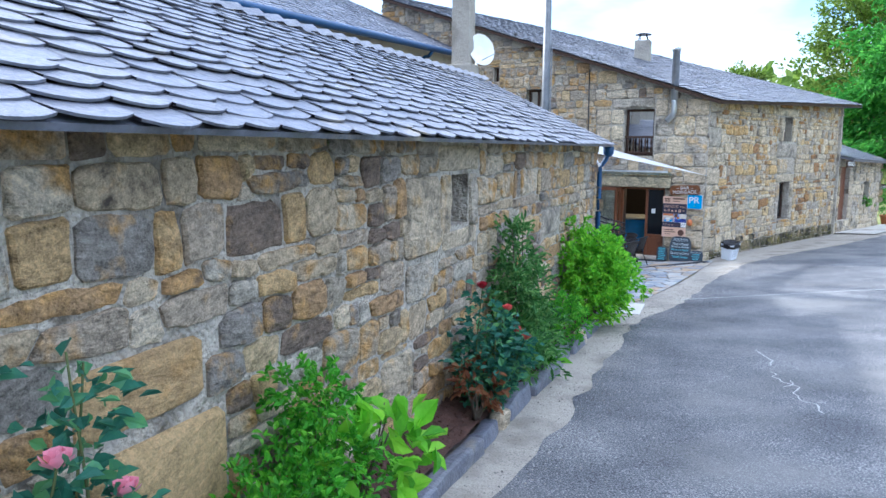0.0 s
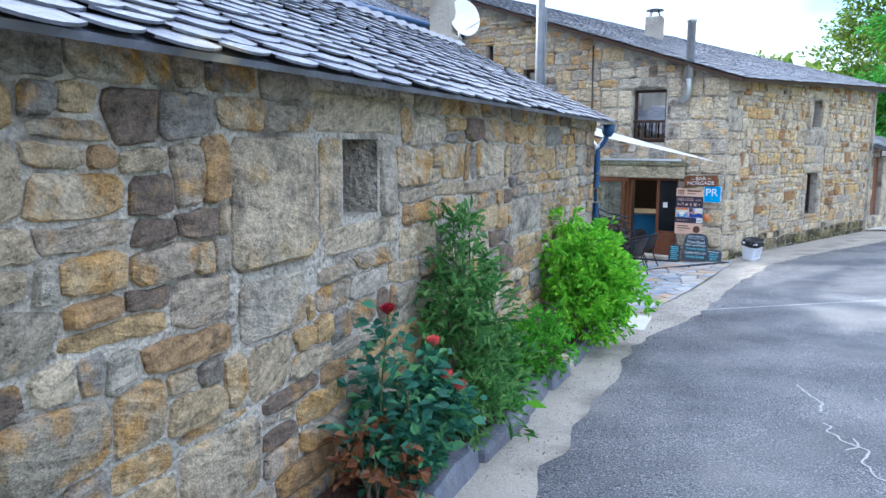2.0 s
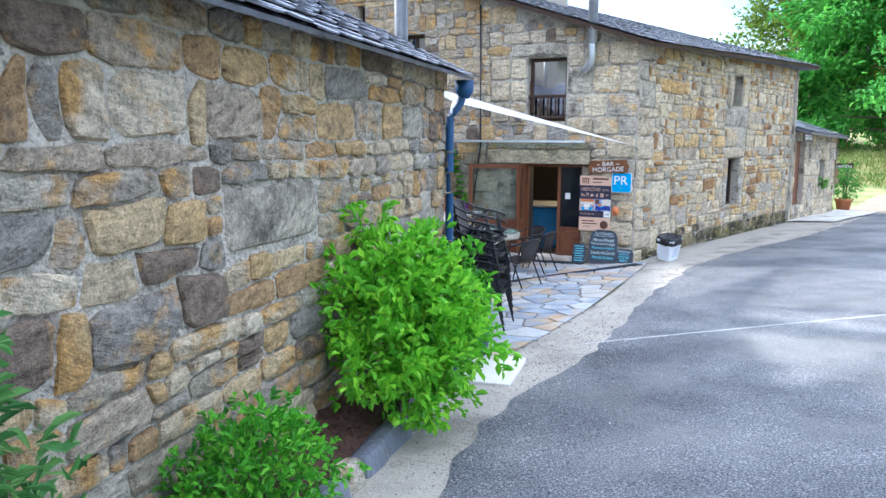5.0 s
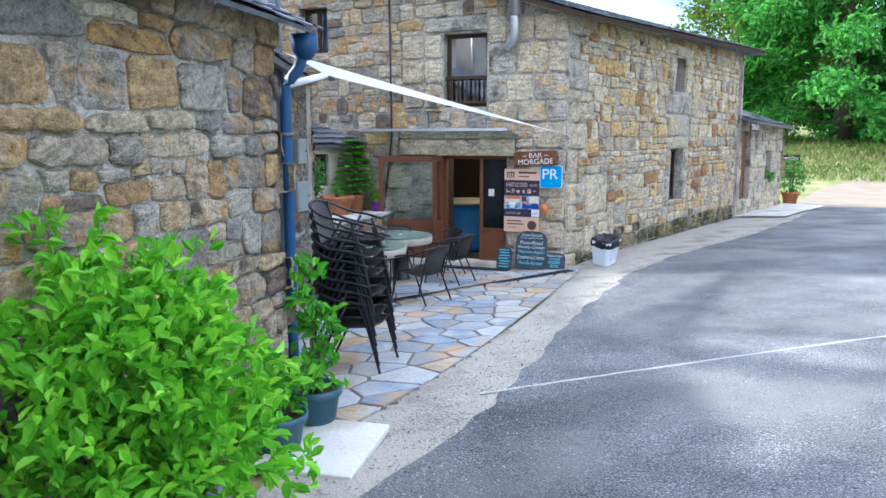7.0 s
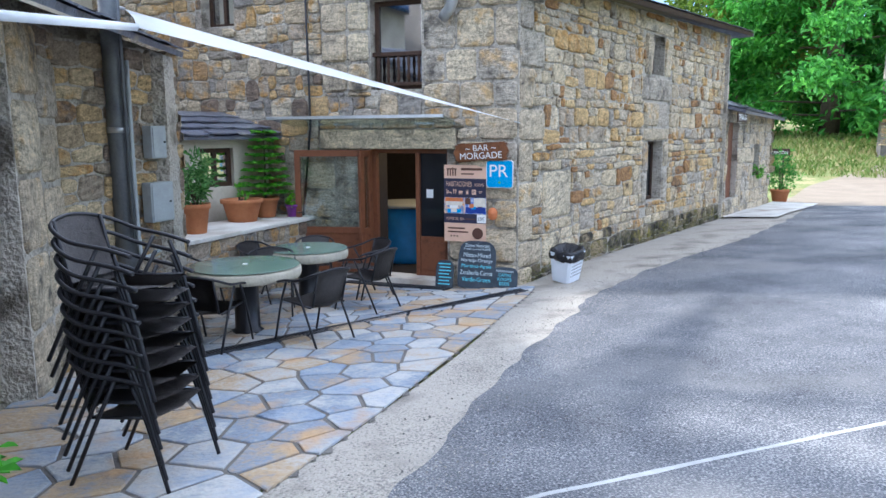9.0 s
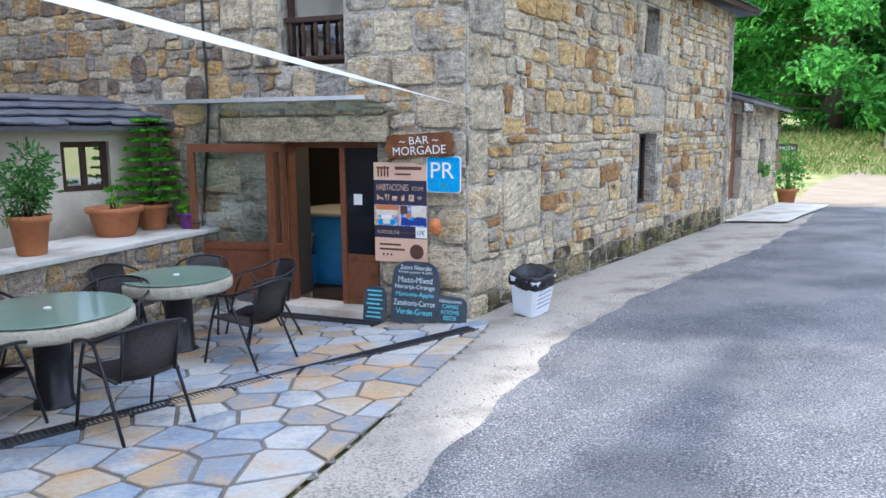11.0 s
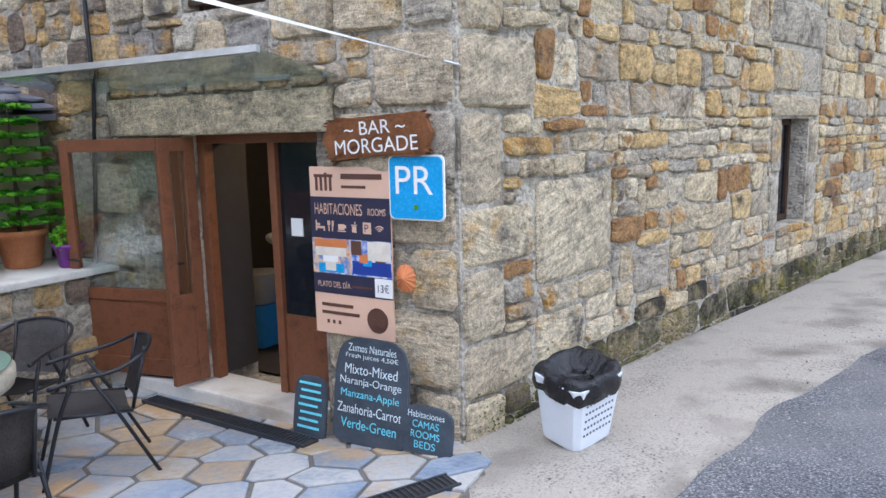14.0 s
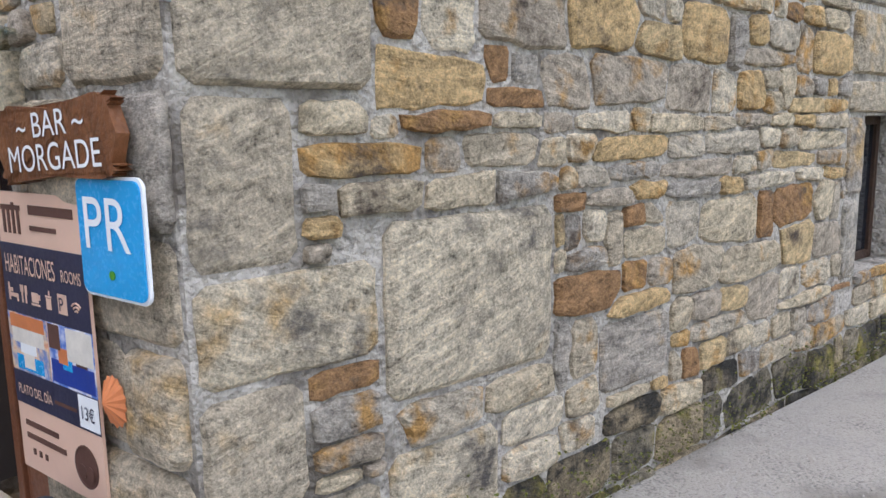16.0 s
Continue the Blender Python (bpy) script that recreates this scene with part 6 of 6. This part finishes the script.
def cells(rects, holes, joint, rng):
    """Interlocking stones: each rectangle's middle, shifted, takes the ground nearest to it, weighted by its size."""
    mids = [((r[0] + r[1]) / 2 + rng.uniform(-0.16, 0.16) * (r[1] - r[0]), (r[2] + r[3]) / 2 + rng.uniform(-0.16, 0.16) * (r[3] - r[2])) for r in rects]
    shape = [((r[1] - r[0]) / 2, (r[3] - r[2]) / 2) for r in rects]
    grid = {}
    for i, (x, z) in enumerate(mids):
        grid.setdefault((int(x // 0.6), int(z // 0.6)), []).append(i)
    out = []
    for i, (x, z) in enumerate(mids):
        a, b = shape[i]
        poly = [(x - a * 1.25, z - b * 1.3), (x + a * 1.25, z - b * 1.3), (x + a * 1.25, z + b * 1.3), (x - a * 1.25, z + b * 1.3)]
        gx, gz = int(x // 0.6), int(z // 0.6)
        for cx in range(gx - 2, gx + 3):
            for cz in range(gz - 2, gz + 3):
                for j in grid.get((cx, cz), ()):
                    if j == i:
                        continue
                    dx, dz = mids[j][0] - x, mids[j][1] - z
                    if abs(dx) > 1.3 * (a + shape[j][0]) or abs(dz) > 1.3 * (b + shape[j][1]):
                        continue
                    # the line between two stones leans to the axis in which they lie apart
                    ux, uz = dx / (a + shape[j][0]), dz / (b + shape[j][1])
                    nx_, nz_ = ux / (a + shape[j][0]), uz / (b + shape[j][1])
                    if abs(ux) > abs(uz):
                        nz_ *= 0.55
                    else:
                        nx_ *= 0.35
                    k = (a / (a + shape[j][0])) if abs(ux) > abs(uz) else (b / (b + shape[j][1]))
                    ln = math.hypot(nx_, nz_)
                    if ln < 1e-6:
                        continue
                    nx_, nz_ = nx_ / ln, nz_ / ln
                    poly = clip(poly, x + dx * k - nx_ * joint, z + dz * k - nz_ * joint, nx_, nz_)
        for h in holes:
            sides = sorted(((h[0] - x, h[0], z, 1, 0), (x - h[1], h[1], z, -1, 0), (h[2] - z, x, h[2], 0, 1), (z - h[3], x, h[3], 0, -1)), reverse=True)
            _, px, pz, nx_, nz_ = sides[0]
            if h[0] - 1 < x < h[1] + 1 and h[2] - 0.6 < z < h[3] + 0.6:
                poly = clip(poly, px - nx_ * joint, pz - nz_ * joint, nx_, nz_)
        if len(poly) >= 3 and max(p[0] for p in poly) - min(p[0] for p in poly) > 0.05 and max(p[1] for p in poly) - min(p[1] for p in poly) > 0.04:
            out.append((rects[i], poly))
    return out


def stone_verts(face, poly, seed, rng, proud, square):
    """One stone from its outline: chipped corners, a rim that partly sinks into the mortar, a rough face."""
    cut = 0.10 if square else rng.uniform(0.10, 0.20)
    pts_ = []
    for i in range(len(poly)):
        p, q = poly[i], poly[(i + 1) % len(poly)]
        ln = math.hypot(q[0] - p[0], q[1] - p[1])
        n_ = max(1, min(5, int(ln / 0.08)))
        c = min(cut, 0.05 / max(ln, 0.02)) if square else cut
        for k in range(n_ + 1):
            t = c + (1 - 2 * c) * k / n_
            pts_.append((p[0] + (q[0] - p[0]) * t, p[1] + (q[1] - p[1]) * t))
    cs, cz = sum(p[0] for p in pts_) / len(pts_), sum(p[1] for p in pts_) / len(pts_)
    d = proud * rng.uniform(0.35, 1.3)
    amp = 0.011 if square else 0.016
    sink = rng.uniform(-0.004, 0.020)
    tilt = rng.uniform(-0.3, 0.3), rng.uniform(-0.3, 0.3)
    a = max(0.05, max(abs(p[0] - cs) for p in pts_))
    N = len(pts_)
    v = []
    for k, (sc, o) in enumerate(((1.0, -0.03), (0.98, 0.002), (0.90, d * 0.7), (0.55, d))):
        for x, z in pts_:
            w = noise.noise_vector((x * 8, z * 8, seed)) + noise.noise_vector((x * 23, z * 23, seed)) * 0.7
            x1, z1 = cs + (x - cs) * sc + w.x * amp * sc, cz + (z - cz) * sc + w.y * amp * sc
            oo = o
            if k:
                r_ = noise.noise((x1 * 6, z1 * 6, seed + 3)) * 0.5 + noise.noise((x1 * 17, z1 * 17, seed + 5)) * 0.35
                oo += (0.010 if k == 1 else 0.016) * r_ + sink + d * (tilt[0] * (x1 - cs) + tilt[1] * (z1 - cz)) / a * (0.5 if k == 1 else 1)
            v.append(tuple(face.at(x1, z1, oo)))
    v.append(tuple(face.at(cs, cz, d + sink + 0.012 * noise.noise((cs * 6, cz * 6, seed)))))
    f = [(k * N + i, k * N + (i + 1) % N, (k + 1) * N + (i + 1) % N, (k + 1) * N + i) for k in range(3) for i in range(N)]
    f += [(3 * N + i, 3 * N + (i + 1) % N, 4 * N) for i in range(N)]
    return v, f


def stones(owner, face, rects, near, seed, material, joint=0.010, proud=0.028, square=False, holes=(), low=None):
    """Each stone nearest the walk is a part of its wall; the others are joined."""
    rng = random.Random(seed)
    rest_v, rest_f = [], []
    picked = 0
    if square:
        made = [(r, [(r[0] + joint, r[2] + joint), (r[1] - joint, r[2] + joint), (r[1] - joint, r[3] - joint), (r[0] + joint, r[3] - joint)]) for r in rects]
    else:
        made = cells(rects, holes, joint, rng)
    for r, poly in made:
        v, f = stone_verts(face, poly, seed, rng, proud, square)
        if low and low[0](r):
            flat("stone", v, f, low[1], owner)
        elif near(r) and picked < 300:
            picked += 1
            flat("stone", v, f, material, owner)
        else:
            k = len(rest_v)
            rest_v += v
            rest_f += [tuple(i + k for i in q) for q in f]
    if rest_v:
        tagged(flat("stonework", rest_v, rest_f, material, owner), kind="stuff")


def trimmed(rects, holes, top=None):
    """Cuts the stones back at openings and dressed blocks."""
    out = []
    for r in rects:
        for h in holes:
            if r is None or r[1] <= h[0] or r[0] >= h[1] or r[3] <= h[2] or r[2] >= h[3]:
                continue
            opts = [(r[0], min(r[1], h[0]), r[2], r[3]), (max(r[0], h[1]), r[1], r[2], r[3]), (r[0], r[1], r[2], min(r[3], h[2])), (r[0], r[1], max(r[2], h[3]), r[3])]
            r = max(opts, key=lambda q: max(0, q[1] - q[0]) * max(0, q[3] - q[2]))
        if r[1] - r[0] > 0.07 and r[3] - r[2] > 0.06:
            if top is None or r[3] < top((r[0] + r[1]) / 2) - 0.02:
                out.append(r)
            elif top((r[0] + r[1]) / 2) - r[2] > 0.1:
                out.append((r[0], r[1], r[2], top((r[0] + r[1]) / 2) - 0.03))
    return out


def found(name):
    return bpy.data.objects[name]


R = random.Random(3)
# barn: dressed window surround, large blocks, then rubble
barn_blocks = [(0.50, 1.60, 1.98, 2.24), (0.56, 0.82, 1.42, 1.98), (1.29, 1.52, 1.44, 1.98), (0.60, 1.56, 1.28, 1.47), (-0.2, 0.53, 1.30, 1.98), (-0.16, 0.42, 0.95, 1.28), (-0.6, 0.0, 0.2, 0.62), (4.1, 5.2, 1.02, 1.40)]
stones(found("wall_barn"), BARN, barn_blocks, lambda r: True, 4, m_granite, 0.014, 0.035, True)
ochre_blocks = [(-3.25, -2.35, 0.32, 0.92), (-3.3, -2.5, 0.98, 1.32)]
stones(found("wall_barn"), BARN, ochre_blocks, lambda r: True, 24, m_ochre_block, 0.016, 0.045, True)
barn_blocks = barn_blocks + ochre_blocks
rub = trimmed(courses(-7.5, 8.05, -0.5, 2.30, (0.11, 0.30), (0.14, 0.62), R), O_BARN + barn_blocks)
stones(found("wall_barn"), BARN, rub, lambda r: -3.2 < r[0] < 4.0, 5, m_stone, 0.008, 0.026, holes=O_BARN + barn_blocks)
stones(found("wall_barn_end"), END, courses(0.05, 4.3, -0.6, 2.2, (0.2, 0.38), (0.25, 0.7), R), lambda r: r[0] < 2, 6, m_stone)
yard_blocks = [(2.12, 2.75, -0.8 + 0.62 * i, -0.2 + 0.62 * i) for i in range(5)] + [(2.76, 3.34, -0.7 + 0.55 * i, -0.17 + 0.55 * i) for i in range(5)] + [(0.4, 2.1, 1.92, 2.25)] + [(0.3, 0.68, -0.8 + 0.62 * i, -0.2 + 0.62 * i) for i in range(4)]
stones(found("wall_yard"), YARD, yard_blocks, lambda r: True, 7, m_granite, 0.012, 0.05, True)
stones(found("wall_yard"), YARD, trimmed(courses(0.0, 3.36, -0.95, 2.25, (0.14, 0.3), (0.2, 0.5), R), O_YARD + yard_blocks), lambda r: r[0] > 1.5, 8, m_ochre, holes=O_YARD + yard_blocks)
stones(found("wall_yard_inner"), YARD_IN, courses(0.0, 1.66, -0.95, 2.2, (0.12, 0.26), (0.18, 0.42), R), lambda r: True, 17, m_ochre)
stones(found("wall_yard_end"), YEND, courses(0.02, 2.9, -0.9, 2.15, (0.16, 0.32), (0.22, 0.5), R), lambda r: r[0] < 1, 9, m_stone)
stones(found("wall_ledge"), LEDGE, courses(-0.68, 3.2, -1.1, LZ - 0.1, (0.14, 0.26), (0.16, 0.42), R), lambda r: True, 10, m_stone)
# bar front: big granite blocks by the corner and round the window, rubble to the left
front_blocks = []
z = -0.98
i = 0
while z < 3.3:
    h = R.uniform(0.36, 0.62)
    w = 0.62 if i % 2 else 0.36
    front_blocks += [(fs(w), 10.995, z, z + h)]
    if z > 1.45:
        front_blocks += [(fs(w + R.uniform(0.45, 0.6)), fs(w), z, z + h)]
        front_blocks += [(fs(1.48), front_blocks[-1][0], z, z + h)]
    elif z + h < 1.45:
        front_blocks += [(fs(1.08), fs(w), z, z + h)]
    z += h
    i += 1
front_blocks += [(fs(2.75), fs(2.37), 2.0 + 0.45 * i, 2.44 + 0.45 * i) for i in range(3)] + [(fs(3.2), fs(2.75), 2.0 + 0.45 * i, 2.44 + 0.45 * i) for i in range(3)]
front_blocks += [(fs(3.6), fs(3.02), -0.9 + 0.46 * i, -0.45 + 0.46 * i) for i in range(4)] + [(fs(3.01), fs(2.46), -0.85 + 0.5 * i, -0.36 + 0.5 * i) for i in range(4)]
front_blocks += [(fs(2.75), fs(1.48), 3.36, 3.64)]
front_blocks += [(fs(3.95), fs(3.62), -0.9 + 0.5 * i, -0.42 + 0.5 * i) for i in range(4)]
front_blocks = trimmed(front_blocks, [(fs(3.3), fs(0.93), 1.12, 1.43)], front_top)
stones(found("wall_bar_front"), FRONT, front_blocks, lambda r: True, 11, m_granite, 0.014, 0.045, True)
fr_rub = trimmed(courses(0.0, 10.98, -1.0, 7.0, (0.12, 0.36), (0.15, 0.55), R), O_FRONT + front_blocks + [(fs(3.3), fs(0.93), 1.10, 1.43)], front_top)
fr_rub = [r for r in fr_rub if r[3] < front_top(r[0]) and r[3] < front_top(r[1])]
stones(found("wall_bar_front"), FRONT, fr_rub, lambda r: r[0] > fs(6), 12, m_stone, 0.007, 0.030, holes=O_FRONT + front_blocks + [(fs(3.3), fs(0.93), 1.10, 1.43)])
# bar side
side_blocks = []
z, i = -0.98, 0
while z < 3.4:
    h = R.uniform(0.34, 0.6)
    side_blocks.append((0.005, 0.75 if i % 2 else 0.42, z, z + h))
    z += h
    i += 1
side_blocks += [(5.0, 6.6, 1.18, 1.44), (5.02, 5.33, -0.1, 0.55), (5.02, 5.33, 0.56, 1.17), (6.27, 6.6, -0.1, 0.6), (6.27, 6.6, 0.62, 1.17), (5.0, 5.85, 1.46, 1.95), (5.86, 6.6, 1.46, 1.95), (4.9, 6.7, 1.97, 2.45), (5.0, 5.43, 2.48, 3.28), (6.17, 6.6, 2.48, 3.28), (4.9, 6.7, 3.3, 3.55), (0.62, 1.75, 0.02, 0.78), (0.45, 1.4, -0.72, -0.18), (2.1, 2.75, -0.28, 0.12)]
side_blocks += [(10.7 if k % 2 else 11.0, 11.34, -1.0 + 0.45 * k, -0.56 + 0.45 * k) for k in range(10)]
kept = []
for b_ in side_blocks:
    kept += trimmed([b_], kept)
side_blocks = kept
stones(found("wall_bar_side"), SIDE, side_blocks, lambda r: True, 13, m_granite, 0.013, 0.042, True)
sd_rub = trimmed(courses(0.0, 11.35, -1.3, 3.75, (0.10, 0.32), (0.13, 0.62), R), O_SIDE + side_blocks, side_top)
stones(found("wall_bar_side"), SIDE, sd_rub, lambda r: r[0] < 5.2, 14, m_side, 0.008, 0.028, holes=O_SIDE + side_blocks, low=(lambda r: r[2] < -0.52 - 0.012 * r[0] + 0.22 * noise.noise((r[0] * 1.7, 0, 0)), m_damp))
stones(found("wall_annex"), ANX, trimmed(courses(0.0, 5.6, -1.2, 1.9, (0.25, 0.45), (0.3, 0.8), R), anx_open), lambda r: True, 15, m_granite, holes=anx_open)
stones(found("wall_annex_end"), Face(ANX.at(5.6, 0).xy, (-ANX.n.x, -ANX.n.y)), courses(0.0, 3.5, -1.2, 1.9, (0.25, 0.45), (0.3, 0.8), R), lambda r: False, 16, m_granite)


def slates(owner, c00, c10, c11, c01, w, gauge, near, seed, material, scallop=0.35, thick=0.012, edge_lift=0.02):
    """Overlapping rounded slates on a slope: c00-c10 eave, c01-c11 ridge."""
    rng = random.Random(seed)
    c00, c10, c11, c01 = Vector(c00), Vector(c10), Vector(c11), Vector(c01)
    up_len = ((c01 - c00).length + (c11 - c10).length) / 2
    nrm = (c10 - c00).cross(c01 - c00).normalized()
    if nrm.z < 0:
        nrm = -nrm
    rows = int(up_len / gauge)
    rest_v, rest_f, picked = [], [], 0
    for j in range(rows):
        t = j / rows
        a, b = c00.lerp(c01, t), c10.lerp(c11, t)
        upv = ((c01 - c00).lerp(c11 - c10, 0.5)).normalized()
        d = (b - a).normalized()
        ln, x = (b - a).length, (-0.5 * w if j % 2 else 0.0)
        while x < ln:
            ww = w * rng.uniform(0.8, 1.2)
            x0, x1 = max(x, 0), min(x + ww, ln)
            if x1 - x0 > 0.05:
                lift = edge_lift * rng.uniform(0.6, 1.5)
                drop = rng.uniform(-0.02, 0.025)
                pts_ = []
                K = 5
                for k in range(K + 1):
                    u = k / K
                    dip = -scallop * gauge * (1 - abs(2 * u - 1) ** 2.2) + drop
                    pts_.append((x0 + (x1 - x0 - 0.006) * u, dip, lift + thick))
                top_ = [(x1 - 0.006, gauge * 1.25, 0.010), (x0, gauge * 1.25, 0.010)]
                P3 = [a + d * q[0] + upv * q[1] + nrm * q[2] for q in pts_ + top_]
                B3 = [p - nrm * thick for p in P3]
                v = [tuple(p) for p in P3 + B3]
                n_ = len(P3)
                f = [tuple(range(n_)), tuple(range(2 * n_ - 1, n_ - 1, -1))] + [(i, n_ + i, n_ + i + 1, i + 1) for i in range(n_ - 1)]
                if near((x0 + x1) / 2, j) and picked < 300:
                    picked += 1
                    flat("slate", v, f, material, owner)
                else:
                    k0 = len(rest_v)
                    rest_v += v
                    rest_f += [tuple(i + k0 for i in q) for q in f]
            x += ww
    if rest_v:
        tagged(flat("slating", rest_v, rest_f, material, owner), kind="stuff")


U = Vector((0, 0, 0.004))
slates(barn_roof, BARN.at(-9.2, B_EAVE[1], B_EAVE[0]) + U, BARN.at(8.22, B_EAVE[1], B_EAVE[0]) + U, BARN.at(8.22, B_RIDGE[1], B_RIDGE[0]) + U, BARN.at(-9.2, B_RIDGE[1], B_RIDGE[0]) + U, 0.34, 0.15, lambda x, j: 4.0 < x < 11.5, 1, m_slate)
slates(bar_roof, E0 + U, E1 + U, R1 + U, R0 + U, 0.34, 0.20, lambda x, j: False, 2, m_slate)
slates(found("roof_wing"), WING.at(-2.5, 4.12, 0.35) + U, WING.at(24.4, 5.15, 0.35) + U, WING.at(24.4, 7.5, -5.0) + U, WING.at(-2.5, 6.6, -5.0) + U, 0.34, 0.22, lambda x, j: False, 3, m_slate)
slates(found("roof_hut"), HUT.at(-0.9, 1.33, 0.28) + U, HUT.at(2.35, 1.33, 0.28) + U, HUT.at(2.35, 1.72, -0.9) + U, HUT.at(-0.9, 1.72, -0.9) + U, 0.42, 0.26, lambda x, j: True, 4, m_slate, 0.15, 0.02, 0.03)
slates(found("roof_yard"), YARD_EAVE.at(-0.1, 2.28, 0.15) + U, YARD_EAVE.at(4.95, 2.28, 0.15) + U, YARD_EAVE.at(4.95, 3.3, -2.4) + U, YARD_EAVE.at(-0.1, 3.3, -2.4) + U, 0.4, 0.2, lambda x, j: j < 3, 5, m_slate)
slates(found("roof_annex"), ANX.at(-0.1, 1.9, 0.5) + U, ANX.at(6.0, 1.75, 0.35) + U, ANX.at(6.0, 2.9, -3.0) + U, ANX.at(-0.1, 2.9, -3.0) + U, 0.4, 0.25, lambda x, j: True, 6, m_slate, 0.1)
# ridge caps of the barn
cap_v = [(-0.16, -0.10, -0.02), (0.16, -0.10, -0.02), (0.16, 0.0, 0.06), (-0.16, 0.0, 0.06), (0.16, 0.10, -0.02), (-0.16, 0.10, -0.02), (-0.16, 0.0, 0.03), (0.16, 0.0, 0.03)]
for i in range(51):
    c_ = flat("ridge_cap", [tuple(BARN.m(-8.9 + 0.34 * i, B_RIDGE[1] + 0.03, B_RIDGE[0]) @ Matrix.Rotation(radians(-7), 4, "Y") @ Vector(q)) for q in cap_v], [(0, 1, 2, 3), (3, 2, 4, 5), (0, 3, 6), (1, 7, 2), (6, 3, 5), (7, 4, 2), (0, 6, 7, 1), (6, 5, 4, 7)], m_slate, barn_roof)

# terrace: crazy paving
TERR = [(2.75, 12.6), (3.1, 12.5), (3.95, 13.7), (4.7, 14.9), (6.1, 17.4), (7.05, 19.2), (7.35, 19.9), (7.15, 20.32), (4.1, 22.2), (3.0, 20.0), (2.55, 18.6), (2.35, 16.5), (2.4, 14.0)]
tv = [(x, y, ground_z(x, y) + 0.010) for x, y in TERR]


def inside(x, y):
    c, j = False, len(TERR) - 1
    for i in range(len(TERR)):
        (xi, yi), (xj, yj) = TERR[i], TERR[j]
        if (yi > y) != (yj > y) and x < (xj - xi) * (y - yi) / (yj - yi) + xi:
            c = not c
        j = i
    return c


bedding_v, bedding_f = [], []
step = 0.1
for i in range(60):
    for j in range(105):
        x, y = 2.0 + i * step, 12.2 + j * step
        if inside(x + step / 2, y + step / 2):
            k = len(bedding_v)
            bedding_v += [(px, py, ground_z(px, py) + 0.012) for px, py in ((x, y), (x + step, y), (x + step, y + step), (x, y + step))]
            bedding_f.append((k, k + 1, k + 2, k + 3))
terrace = tagged(flat("terrace_paving", bedding_v, bedding_f, m_joint), "crazy paving of blue and ochre flagstones", "paving", "", "structure")
rng = random.Random(9)
seeds = []
tries = 0
while len(seeds) < 330 and tries < 30000:
    tries += 1
    x, y = rng.uniform(2.2, 7.6), rng.uniform(12.4, 22.3)
    if not inside(x, y):
        continue
    if all((x - a) ** 2 + (y - b) ** 2 > (0.23 + 0.13 * ((a * 37 + b * 11) % 1)) ** 2 for a, b in seeds):
        seeds.append((x, y))


flag_v, flag_f, n_flag = [], [], 0
for x, y in seeds:
    poly = [(x - 0.5, y - 0.5), (x + 0.5, y - 0.5), (x + 0.5, y + 0.5), (x - 0.5, y + 0.5)]
    for a, b in seeds:
        dx, dy = a - x, b - y
        d2 = dx * dx + dy * dy
        if 0 < d2 < 1.6:
            d = math.sqrt(d2)
            poly = clip(poly, x + dx / 2 - dx / d * 0.016, y + dy / 2 - dy / d * 0.016, dx / d, dy / d)
    for i in range(len(TERR)):
        (ax, ay), (bx, by) = TERR[i], TERR[(i + 1) % len(TERR)]
        ex, ey = by - ay, ax - bx
        l_ = math.hypot(ex, ey)
        if i < 8 and l_ > 0 and abs((x - ax) * ex + (y - ay) * ey) / l_ < 0.7:
            poly = clip(poly, ax, ay, ex / l_, ey / l_)
    if len(poly) < 3:
        continue
    lift = 0.022 + rng.uniform(0, 0.006)
    n_ = len(poly)
    inner = [(x + (p[0] - x) * 0.96, y + (p[1] - y) * 0.96) for p in poly]
    v = [(p[0], p[1], ground_z(*p) + 0.008) for p in poly] + [(p[0], p[1], ground_z(*p) + lift - 0.005) for p in poly] + [(p[0], p[1], ground_z(*p) + lift) for p in inner]
    f = [(k * n_ + i, k * n_ + (i + 1) % n_, (k + 1) * n_ + (i + 1) % n_, (k + 1) * n_ + i) for k in range(2) for i in range(n_)] + [tuple(2 * n_ + i for i in range(n_))]
    if n_flag < 300:
        n_flag += 1
        flat("flagstone", v, f, m_flag, terrace)
    else:
        k = len(flag_v)
        flag_v += v
        flag_f += [tuple(i + k for i in q) for q in f]
if flag_v:
    tagged(flat("flagging", flag_v, flag_f, m_flag, terrace), kind="stuff")
stones(found("wall_dry_stone"), DRY, courses(0.0, 7.0, 0.6, 1.9, (0.12, 0.22), (0.25, 0.6), R), lambda r: False, 18, m_stone)
